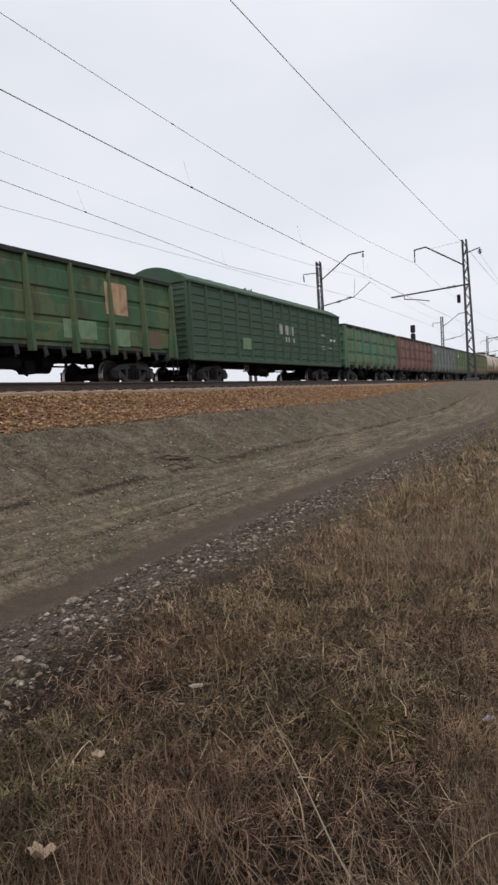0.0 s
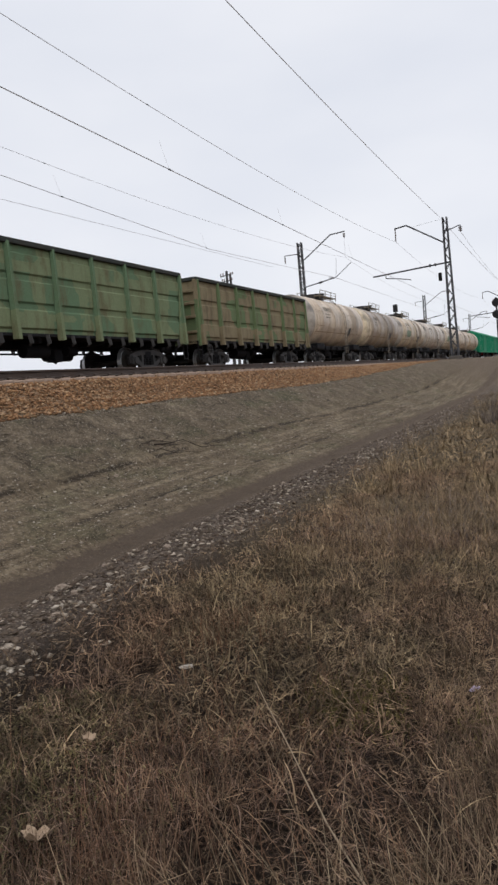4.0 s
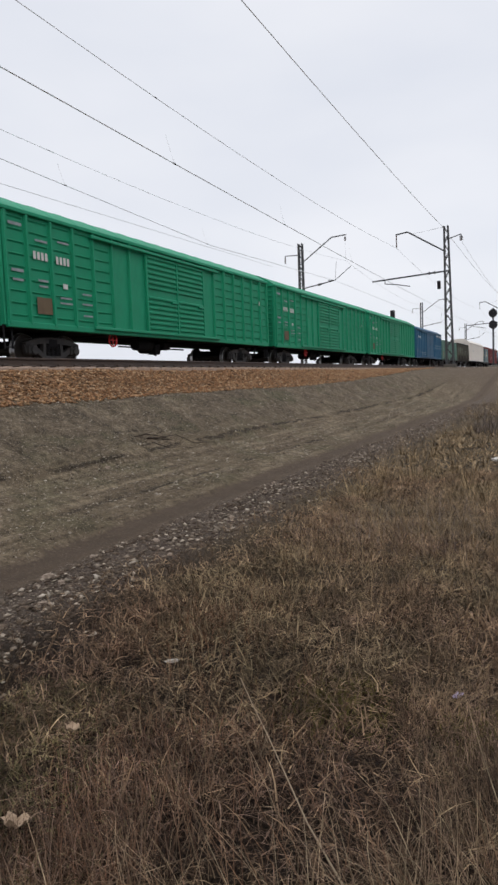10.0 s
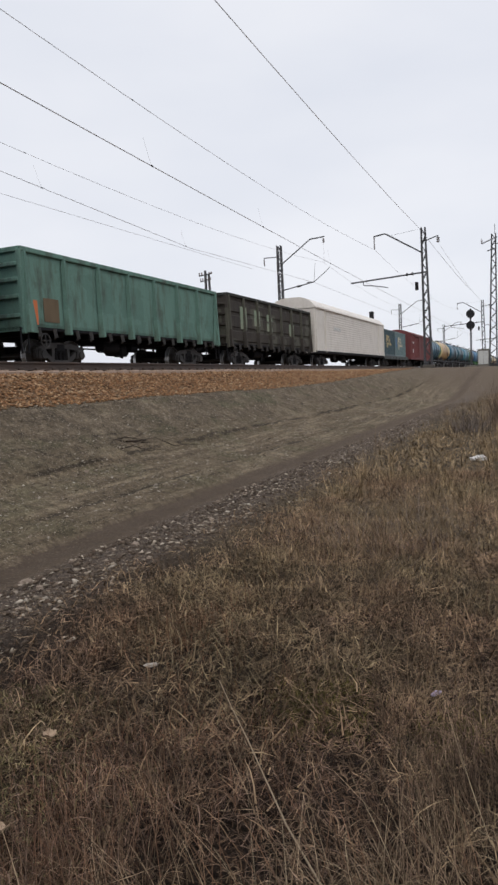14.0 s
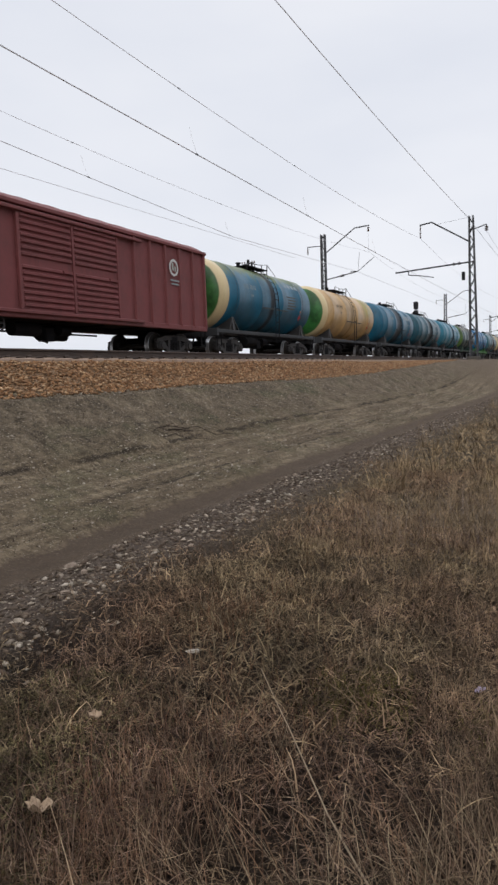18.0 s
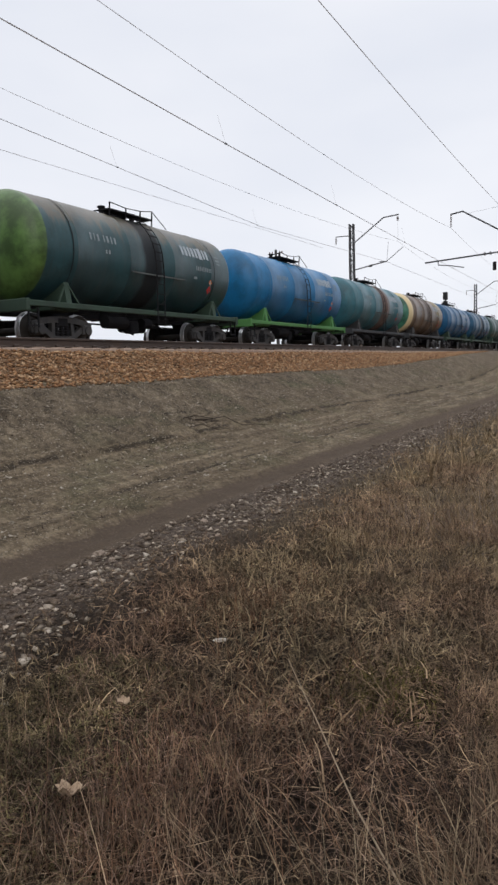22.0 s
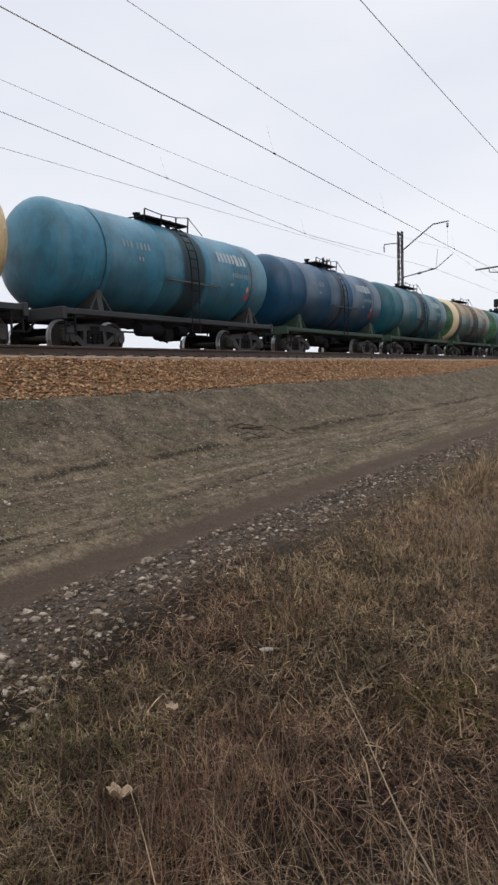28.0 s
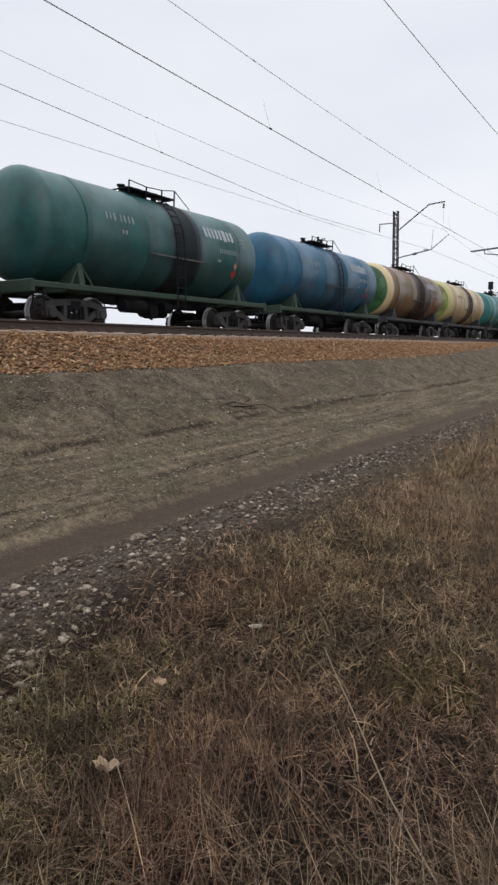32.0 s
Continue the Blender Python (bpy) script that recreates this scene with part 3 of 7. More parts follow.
def build_grass():
    rng = np.random.default_rng(11)

    def on_ground(x, y, sink=0.012):
        return np.array([(a, b, ground_z(a, b) - sink) for a, b in zip(x, y)])

    def verge(n, y0, y1, power=1.0, clump=1.1, cut=0.12):
        y = y0 + (y1 - y0) * rng.random(n) ** power
        x = np.maximum(-1.3 * y - 0.4, -3.35) + rng.random(n) * (0.12 * y + 0.35 - np.maximum(-1.3 * y - 0.4, -3.35))
        x = x + np.where(x > 0.12 * y, 0.6 * rng.random(n) ** 3, 0.0)
        edge = np.array([-2.42 + 0.4 * noise.noise((b * 0.6, 0.0, 2.0)) for b in y]) - 0.95 * rng.random(n) ** 2.5 + 0.22 * np.maximum(0.0, 3.0 - y)
        patch = np.array([noise.noise((a * clump, b * clump, 4.0)) for a, b in zip(x, y)])
        keep = (x > edge) & (patch + rng.random(n) * 0.9 > cut)
        return x[keep], y[keep]

    for name, n, y0, y1, ln, wd, lab in (
        ("matted_grass", 66000, 0.7, 4.9, (0.025, 0.085), (0.0015, 0.0030), "matted dry brown grass lying close to the ground"),
        ("middle_grass", 116000, 2.0, 11, (0.05, 0.17), (0.0022, 0.0048), "dry brown grass on the verge"),
        ("far_grass", 30000, 11, 46, (0.10, 0.30), (0.006, 0.013), "pale dry grass farther along the verge"),
    ):
        x, y = verge(n, y0, y1, 1.0, 1.1, 0.14 if y0 < 1 else -0.05)
        if name == "middle_grass":
            # it comes in little by little
            keep = rng.random(len(x)) < np.clip((y - 1.9) / 2.6, 0.06, 1.0)
            x, y = x[keep], y[keep]
        k = len(x)
        roots = on_ground(x, y)
        roots[:, 2] += 0.05 * rng.random(k) ** 1.5
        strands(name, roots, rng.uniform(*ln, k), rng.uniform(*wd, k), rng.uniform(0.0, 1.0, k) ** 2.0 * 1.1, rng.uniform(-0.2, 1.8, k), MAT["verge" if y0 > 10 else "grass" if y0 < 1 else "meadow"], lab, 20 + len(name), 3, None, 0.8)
    # longer curled blades that lie over one another, with dark gaps between them
    x, y = verge(31000, 0.9, 6.5, 1.2, 1.9, 0.30)
    k = len(x)
    roots = on_ground(x, y, 0.0)
    roots[:, 2] += 0.06 * rng.random(k) ** 1.3
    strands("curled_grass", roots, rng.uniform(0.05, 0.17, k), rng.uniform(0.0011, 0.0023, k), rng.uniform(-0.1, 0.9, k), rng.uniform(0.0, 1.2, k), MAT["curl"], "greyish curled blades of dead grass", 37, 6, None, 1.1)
    # a stand of straight reddish straw
    for name, cx, cy, sx, sy, n, mat, sd in (("reddish_stand", -0.26, 2.5, 0.12, 0.30, 520, "tan_weed", 81), ("pale_stand", -0.3, 2.1, 0.10, 0.2, 60, "curl", 82), ("leaning_stand", -1.45, 1.72, 0.22, 0.2, 170, "tan_weed", 83)):
        x, y = rng.normal(cx, sx, n), rng.normal(cy, sy, n)
        strands(name, on_ground(x, y), rng.uniform(0.08, 0.30, n), rng.uniform(0.0010, 0.0019, n), rng.uniform(0.8, 1.5, n), rng.uniform(-0.15, 0.7, n), MAT[mat], "upright stand of thin dead straw", sd, 5, rng.normal(2.4, 0.9, n), 0.4)
    # the verge goes on around and behind
    n = 150000
    x, y = rng.normal(1.2, 3.6, n), rng.normal(2.5, 5.5, n)
    out = (y < 0.75) | (x > 0.12 * y + 0.3) | (x < -1.3 * y - 0.4)
    out &= x > -2.4 - 0.8 * rng.random(n) ** 2.5
    x, y = x[out], y[out]
    k = len(x)
    strands("surrounding_grass", on_ground(x, y), rng.uniform(0.06, 0.18, k), rng.uniform(0.0025, 0.006, k), rng.uniform(0.0, 1.1, k), rng.uniform(0.0, 1.6, k), MAT["meadow"], "dry brown grass around the verge", 35, 2, None, 1.0)
    # longer curved straws lying over the mat
    x, y = verge(5200, 0.8, 9.0, 1.1)
    k = len(x)
    strands("loose_straw", on_ground(x, y, -0.02), 0.08 + 0.24 * rng.random(k) ** 2, rng.uniform(0.0009, 0.0018, k), rng.uniform(0.0, 0.7, k), rng.uniform(0.2, 1.6, k), MAT["straw"], "loose pale straw lying over the matted grass", 31, 6, None, 0.9)
    # single thin stalks standing over the mat
    x, y = verge(3600, 0.9, 7.0, 1.15, 0.6, 0.2)
    k = len(x)
    strands("thin_stalks", on_ground(x, y), 0.10 + 0.32 * rng.random(k) ** 1.7, rng.uniform(0.0009, 0.0016, k), rng.uniform(0.6, 1.5, k), rng.uniform(-0.2, 0.7, k), MAT["weed"], "thin reddish stalks standing in the dry grass", 33, 5)
    # long stalks that lean over one way
    n = 230
    x, y = rng.uniform(-1.45, 0.15, n), rng.uniform(1.0, 2.3, n)
    for name, pick, mat in (("leaning_stalks", slice(0, 150), "weed"), ("leaning_straw", slice(150, n), "straw")):
        k = len(x[pick])
        strands(name, on_ground(x[pick], y[pick]), rng.uniform(0.3, 0.8, k), rng.uniform(0.0011, 0.0019, k), rng.uniform(0.2, 0.75, k), rng.uniform(-0.1, 0.5, k), MAT[mat], "long thin dead stalks leaning over the grass", 71 + k, 7, rng.normal(2.3, 0.4, k), 0.25)
    # upright tufts: many stalks from one root
    for name, count, each, y0, y1, ln, mat, lab, sd in (
        ("straw_tufts", 60, 60, 1.1, 7.5, (0.14, 0.40), "straw", "upright tufts of dead straw", 41),
        ("red_weeds", 34, 60, 1.3, 6.0, (0.08, 0.32), "weed", "reddish brown dead weeds", 42),
        ("verge_tufts", 120, 40, 7.5, 34, (0.25, 0.6), "verge", "pale tufts of tall grass along the verge", 43),
    ):
        cx, cy = verge(count * 3, y0, y1, 1.0, 0.7, 0.2)
        if name == "straw_tufts":
            keep = (cx > -1.3) | (rng.random(len(cx)) < 0.2)
            cx, cy = cx[keep], cy[keep]
        if name == "red_weeds":
            keep = (cx < -0.35 * cy) & (cx > -2.35)
            cx, cy = cx[keep], cy[keep]
        cx, cy = np.repeat(cx[:count], each), np.repeat(cy[:count], each)
        if name == "straw_tufts":
            # a thicker stand beside the path
            cx, cy = np.append(cx, rng.normal(-0.3, 0.12, 200)), np.append(cy, rng.normal(2.0, 0.22, 200))
        cx, cy = cx + rng.normal(0, 0.07, len(cx)), cy + rng.normal(0, 0.07, len(cy))
        k = len(cx)
        near = 1.0 if y1 < 10 else 3.0
        strands(name, on_ground(cx, cy), rng.uniform(*ln, k), rng.uniform(0.0008, 0.0018, k) * near, rng.uniform(0.35, 1.5, k), rng.uniform(-0.1, 1.2, k), MAT[mat], lab, sd, 5)
    # tall pale straw on the verge
    for name, cx, cy, count, lo, hi, mat, lab, sd in (
        ("verge_straw", -1.45, 5.6, 760, 0.25, 0.62, "verge", "tall pale straw bent over on the verge", 61),
        ("path_straw", -0.9, 7.2, 620, 0.2, 0.5, "verge", "pale straw beside the path", 62),
        ("grey_weeds", -1.15, 6.55, 700, 0.15, 0.5, "grey_weed", "greyish violet dead weeds on the verge", 64),
        ("dark_weed_clump", -1.94, 4.62, 260, 0.05, 0.16, "dark_weed", "small dark clump of dead weeds", 63),
    ):
        wide = 0.42 if count > 300 else 0.07
        x, y = rng.normal(cx, wide, count), rng.normal(cy, wide * 1.5, count)
        strands(name, on_ground(x, y), rng.uniform(lo, hi, count), rng.uniform(0.0010, 0.0022, count), rng.uniform(0.3, 1.4, count), rng.uniform(0.0, 1.4, count), MAT[mat], lab, sd, 6)
    # moss by the edge of the path
    x, y = rng.normal(-0.95, 0.14, 5000), rng.normal(3.05, 0.18, 5000)
    x[3200:], y[3200:] = rng.normal(-0.30, 0.10, 1800), rng.normal(2.95, 0.12, 1800)
    strands("moss_patch", on_ground(x, y), rng.uniform(0.03, 0.09, 5000), rng.uniform(0.001, 0.002, 5000), rng.uniform(0.2, 1.4, 5000), rng.uniform(0.2, 1.5, 5000), MAT["moss"], "yellow-green moss and young grass", 51, 3)
    # low green growth and crumbs of straw where the verge is bare
    n = 15000
    x, y = rng.uniform(-2.5, -1.3, n), rng.uniform(0.9, 2.7, n)
    keep = (x + 0.35 * (y - 1.4) + 0.5 * rng.random(n) < -1.35) | (rng.random(n) < 0.12)
    x, y = x[keep], y[keep]
    k = len(x)
    roots = on_ground(x, y, 0.0)
    roots[:, 2] += 0.03 * rng.random(k)
    strands("low_green_growth", roots, rng.uniform(0.015, 0.06, k), rng.uniform(0.0014, 0.0034, k), rng.uniform(0.0, 1.1, k), rng.uniform(0.0, 1.4, k), MAT["herb"], "low green herbs and straw crumbs on bare ground", 55, 3, None, 0.7)
    # a bare brown bush and a grey tangle of weeds farther along the verge
    for name, cx, cy, wide, count, lo, hi, ww, mat, lab, sd in (
        ("bare_bush", -0.75, 20.5, 0.26, 520, 0.6, 1.5, 0.006, "bush", "bare brown bush with many thin upright twigs", 65),
        ("grey_tangle", -1.55, 18.0, 0.26, 420, 0.3, 0.95, 0.005, "grey_weed", "grey tangle of tall dead weeds", 66),
    ):
        x, y = rng.normal(cx, wide, count), rng.normal(cy, wide * 1.4, count)
        strands(name, on_ground(x, y), rng.uniform(lo, hi, count), rng.uniform(0.5, 1.0, count) * ww, rng.uniform(0.85, 1.5, count), rng.uniform(-0.2, 0.6, count), MAT[mat], lab, sd, 5)
    # rusty low weeds in patches
    for name, cx, cy, sx, sy, n, sd in (("rusty_weeds", -1.55, 1.95, 0.16, 0.32, 1500, 57), ("rusty_weeds", -1.95, 3.6, 0.28, 0.36, 1700, 58), ("rusty_weeds", -1.15, 2.5, 0.2, 0.22, 800, 59)):
        x, y = rng.normal(cx, sx, n), rng.normal(cy, sy, n)
        strands(name, on_ground(x, y), 0.04 + 0.16 * rng.random(n) ** 1.6, rng.uniform(0.0008, 0.0017, n), rng.uniform(0.4, 1.5, n), rng.uniform(-0.2, 1.0, n), MAT["rust_weed"], "rusty brown low weeds standing in the dry grass", sd, 4)
    # short sparse growth on the bank and between the wheel tracks
    n = 26000
    y = 1.0 + 36 * rng.random(n) ** 1.2
    x = -7.9 + 3.4 * rng.random(n)
    keep = np.array([noise.noise((a * 1.2, b * 0.5, 6.0)) for a, b in zip(x, y)]) > -0.05
    x, y = x[keep], y[keep]
    k = len(x)
    strands("bank_grass", on_ground(x, y, 0.004), rng.uniform(0.02, 0.07, k), rng.uniform(0.002, 0.005, k), rng.uniform(0.1, 1.0, k), rng.uniform(0.2, 1.5, k), MAT["grass"], "short sparse grass on the bank and road", 53, 3)


build_grass()


def litter():
    """Small things lying on the ground."""
    def leaf(x, y, size, turn, label, mat):
        bm = bmesh.new()
        n = 28
        rings = []
        for f in (0.0, 0.35, 0.7, 1.0):
            row = []
            for i in range(n if f else 1):
                w = 2 * math.pi * i / n
                reach = size * (0.78 + 0.10 * math.cos(5 * w + 0.6) + 0.06 * math.sin(11 * w) + 0.05 * math.sin(3 * w)) * f
                px, py = reach * math.cos(w), reach * math.sin(w) * 0.8
                row.append((px, py, 0.45 * px * px / size * f + 0.5 * abs(py) * f + 0.09 * size * math.sin(5 * w + 1.0) * f))
            rings.append(row)
        for drop, rev in ((0.0, False), (-0.0012, True)):
            vs = [[bm.verts.new((q[0], q[1], q[2] + drop)) for q in row] for row in rings]
            for i in range(n):
                j = (i + 1) % n
                quad = [(vs[0][0], vs[1][i], vs[1][j])] + [(vs[k][i], vs[k + 1][i], vs[k + 1][j], vs[k][j]) for k in (1, 2)]
                for face in quad:
                    bm.faces.new(face[::-1] if rev else face)
        ob = part("dry_leaf", bm, mat)
        ob.location = (x, y, ground_z(x, y) + 0.06)
        ob.rotation_euler = (0.25, 0.2, turn)
        part("stem", rod(bmesh.new(), (0, -0.5 * size, 0.0), (0.1 * size, -1.0 * size, 0.03), 0.0015, 5), mat, ob)
        tagged(ob, label, "leaf", "dry leaves")

    pale = worn("dead_leaf_tan", (0.30, 0.22, 0.15), (0.13, 0.085, 0.055), 0.8, 0.85, 35.0, 0, False)
    leaf(-1.70, 1.66, 0.072, 2.6, "large curled tan maple leaf on the grass", pale)
    leaf(-1.90, 2.22, 0.040, 1.3, "small folded tan leaf on the grass", pale)
    paper = worn("crumpled_paper", (0.30, 0.27, 0.23), (0.12, 0.10, 0.08), 0.85, 0.9, 40.0, 0, False)
    bag = worn("white_plastic", (0.58, 0.56, 0.53), (0.36, 0.34, 0.31), 0.5, 0.5, 12.0, 0, False)

    def scrap(name, x, y, sx, sy, sz, mat, label, category, seed):
        bm = bmesh.new()
        bmesh.ops.create_icosphere(bm, subdivisions=3, radius=1.0)
        for v in bm.verts:
            k = 1 + 0.55 * noise.noise(v.co * 1.8 + Vector((seed, 0, 0))) + 0.4 * noise.noise(v.co * 4.0 + Vector((0, seed, 0)))
            v.co = Vector((v.co.x * sx, v.co.y * sy, max(-0.4, v.co.z) * sz)) * k
        ob = part(name, bm, mat)
        ob.location = (x, y, ground_z(x, y) + sz * 0.35 + (0.035 if name in ("paper_scrap", "violet_wrapper") else 0.0))
        ob.rotation_euler.z = seed
        return tagged(ob, label, category)

    scrap("paper_scrap", -1.905, 3.06, 0.034, 0.018, 0.010, paper, "crumpled scrap of whitish paper on the grass", "litter", 0.4)
    scrap("plastic_bag", -0.92, 12.4, 0.13, 0.08, 0.06, bag, "flattened white plastic bag on the verge", "litter", 0.2)
    scrap("pale_clump", -2.0, 10.8, 0.05, 0.04, 0.09, pale, "pale weathered clump standing in the grass", "litter", 2.0)
    violet = worn("violet_plastic", (0.30, 0.25, 0.36), (0.2, 0.17, 0.2), 0.5, 0.5, 30.0, 0, False)
    scrap("violet_wrapper", -0.44, 3.26, 0.032, 0.014, 0.009, violet, "small violet wrapper in the grass", "litter", 1.1)
    stone = worn("pale_rock", (0.24, 0.19, 0.15), (0.12, 0.09, 0.07), 0.9, 0.6, 18.0, 0, False, 0.4)
    for i, (x, y, r) in enumerate(((-3.85, 4.33, 0.075), (-5.92, 8.05, 0.07), (-4.85, 5.1, 0.035), (-4.75, 5.45, 0.03), (-3.6, 4.2, 0.055), (-3.4, 3.75, 0.05), (-3.7, 3.3, 0.06), (-3.6, 5.6, 0.06), (-3.4, 6.9, 0.065), (-3.7, 7.7, 0.06), (-3.9, 5.0, 0.05), (-3.9, 9.4, 0.07), (-3.2, 5.2, 0.045), (-3.6, 2.9, 0.055))):
        o = scrap("rock", x, y, r * 0.62, r * 0.45, r * 0.38, stone, "pale angular rock beside the dirt road", "rock", 1.3 * i + 0.5)
        tagged(o, group="rocks by the road")
    # a thin dark branch on the far wheel track
    twig = worn("dark_bark", (0.035, 0.026, 0.02), (0.06, 0.045, 0.035), 0.9, 0.5, 20.0, 0, False)
    for pts, r in (([(-6.42, 9.5, 0), (-6.36, 9.8, 0.05), (-6.22, 10.1, 0.03), (-6.16, 10.4, 0.07), (-6.0, 10.75, 0.03), (-5.95, 11.1, 0.04), (-5.85, 11.5, 0.02)], 0.008), ([(-6.15, 9.3, 0), (-6.12, 9.6, 0.04), (-6.0, 9.9, 0.02), (-5.97, 10.2, 0.04), (-5.85, 10.5, 0.02)], 0.007)):
        bm = bmesh.new()
        p = [(x, y, ground_z(x, y) + z + 0.02) for x, y, z in pts]
        branch = tagged(part("fallen_branch", tube(bm, p, r, r * 0.6), twig), "thin dark fallen branch on the bank", "branch", "fallen branches")
        for k in range(4):
            a = Vector(p[k]).lerp(Vector(p[k + 1]), 0.4)
            part("side_twig", rod(bmesh.new(), a, a + Vector((0.12 - 0.09 * k, 0.22, 0.05)), r * 0.5, 5), twig, branch)
    for i, (x, y) in enumerate(((-6.34, 9.75), (-6.22, 10.05), (-6.28, 9.9))):
        bm = bmesh.new()
        rod(bm, (x, y, ground_z(x, y) + 0.012), (x + 0.12 - 0.1 * i, y + 0.45, ground_z(x + 0.1, y + 0.45) + 0.03), 0.016 - 0.003 * i, 6, 0.006)
        tagged(part("fallen_branch", bm, twig), "short broken piece of dark branch on the bank", "branch", "fallen branches")
    # single long stalks
    for a, b, h in (((-0.50, 1.73), (-1.34, 2.74), 0.16), ((-1.31, 2.08), (-2.72, 3.9), 0.30), ((-1.6, 1.45), (-2.3, 2.2), 0.2), ((-1.0, 1.62), (-1.35, 2.1), 0.22)):
        bm = bmesh.new()
        pts = []
        for i in range(7):
            k = i / 6
            x, y = a[0] + (b[0] - a[0]) * k, a[1] + (b[1] - a[1]) * k
            pts.append((x, y, ground_z(x, y) + 0.03 + h * math.sin(1.7 * k) * k))
        k = 1.0 if h == 0.16 else 0.4
        tube(bm, pts, 0.0040 * k, 0.0018 * k)
        tagged(part("long_stalk", bm, MAT["stalk" if h == 0.16 else "weed"]), "long dry stalk bent over the grass", "stalk", "long stalks")


litter()


# ---- masts and wires ----
def lattice(bm, base, top, w0, w1, bays):
    """A square lattice mast: four corner angles with zigzag bracing."""
    bx, by, bz = base
    tx, ty, tz = top

    def corner(k, sx, sy):
        w = (w0 + (w1 - w0) * k) / 2
        return Vector((bx + (tx - bx) * k + sx * w, by + (ty - by) * k + sy * w, bz + (tz - bz) * k))

    for sx in (-1, 1):
        for sy in (-1, 1):
            bar(bm, corner(0, sx, sy), corner(1, sx, sy), 0.085)
    for i in range(bays):
        a, b = i / bays, (i + 1) / bays
        s = 1 if i % 2 else -1
        for f in (-1, 1):
            bar(bm, corner(a, s, f), corner(b, -s, f), 0.05)
            bar(bm, corner(a, f, s), corner(b, f, -s), 0.05)
    return bm


def insulator(bm, top, n=4, r=0.11, step=0.12):
    x, y, z = top
    rod(bm, (x, y, z), (x, y, z - n * step - 0.1), 0.025, 6)
    for i in range(n):
        rod(bm, (x, y, z - 0.1 - i * step), (x, y, z - 0.16 - i * step), r, 10, r * 0.55)
    return bm


def near_mast(x, y, base, top):
    """Lattice mast on the near side: bracket for a feeder wire, long console over the tracks."""
    m = tagged(new("catenary_mast"), "grey steel lattice catenary mast with long console arms", "mast", "near catenary masts")
    m.location = (x, y, base)
    h = top - base
    part("lattice_shaft", lattice(bmesh.new(), (0.10, 0, 0.1), (-0.08, 0, h), 0.52, 0.28, 16), MAT["mast"], m)
    bm = bmesh.new()
    box(bm, -0.35, 0.55, -0.4, 0.4, -0.3, 0.14, 0.05)
    part("foundation", bm, MAT["dark_concrete"], m, "squat concrete foundation block")
    bm = bmesh.new()
    path_rod(bm, [(-0.1, 0, h - 1.9), (-2.95, 0, h - 0.1), (-3.85, 0, h - 0.22)], 0.055)
    rod(bm, (-0.1, 0, h - 0.05), (-2.6, 0, h - 0.3), 0.008, 5)
    part("feeder_bracket", bm, MAT["mast"], m)
    part("insulator", insulator(bmesh.new(), (-3.8, 0, h - 0.2), 7, 0.07, 0.13), MAT["insulator"], m)
    bm = bmesh.new()
    path_rod(bm, [(0, 0, h - 1.0), (1.0, 0, h - 0.72), (1.0, 0, h - 0.85)], 0.04)
    part("side_bracket", bm, MAT["mast"], m)
    part("insulator", insulator(bmesh.new(), (1.0, 0, h - 0.78), 3, 0.15), MAT["insulator"], m)
    bm = bmesh.new()
    rod(bm, (0.1, 0, h - 3.3), (-5.75, 0, h - 3.6), 0.06)
    rod(bm, (-0.9, 0, h - 3.34), (-1.0, 0, h - 3.345), 0.12)
    rod(bm, (-1.3, 0, h - 3.36), (-1.4, 0, h - 3.365), 0.12)
    path_rod(bm, [(-4.75, 0, h - 3.5), (-4.75, 0, h - 3.85), (-3.9, 0.2, h - 3.95), (-2.9, 0.4, h - 4.15)], 0.035)
    part("console", bm, MAT["mast"], m)
    part("guy_weight", rod(bmesh.new(), (-0.65, 0, h - 4.0), (-0.65, 0, h - 4.6), 0.13, 10), MAT["under"], m)
    return m


def far_mast(x, y, base, top):
    m = tagged(new("catenary_mast"), "dark steel lattice catenary mast behind the train", "mast", "far catenary masts")
    m.location = (x, y, base)
    h = top - base
    part("lattice_shaft", lattice(bmesh.new(), (0, 0, 0), (0, 0, h), 0.40, 0.34, 24), MAT["mast"], m)
    bm = bmesh.new()
    path_rod(bm, [(0.1, 0, h - 1.75), (2.95, 0, h + 0.22), (4.3, 0, h + 0.3)], 0.055)
    part("feeder_bracket", bm, MAT["mast"], m)
    part("insulator", insulator(bmesh.new(), (4.2, 0, h + 0.2), 3, 0.12), MAT["insulator"], m)
    part("hanger", rod(bmesh.new(), (4.2, 0, h - 0.3), (4.2, 0, h - 2.0), 0.012, 5), MAT["wire"], m)
    bm = bmesh.new()
    path_rod(bm, [(0, 0, h - 1.0), (-1.5, 0, h - 0.95), (-1.5, 0, h - 1.1)], 0.04)
    part("side_bracket", bm, MAT["mast"], m)
    part("insulator", insulator(bmesh.new(), (-1.5, 0, h - 1.05), 4, 0.09, 0.13), MAT["insulator"], m)
    bm = bmesh.new()
    path_rod(bm, [(0.1, 0, h - 4.05), (3.2, 0, h - 3.55)], 0.05)
    rod(bm, (1.6, 0, h - 3.83), (1.9, 0, h - 3.77), 0.1)
    path_rod(bm, [(3.2, 0, h - 3.55), (3.35, 0, h - 1.9)], 0.015)
    path_rod(bm, [(3.2, 0, h - 3.55), (4.6, 0.3, h - 2.4)], 0.03)
    path_rod(bm, [(3.2, 0, h - 3.55), (3.0, -1.5, h - 3.75)], 0.03)
    part("console", bm, MAT["mast"], m)
    return m


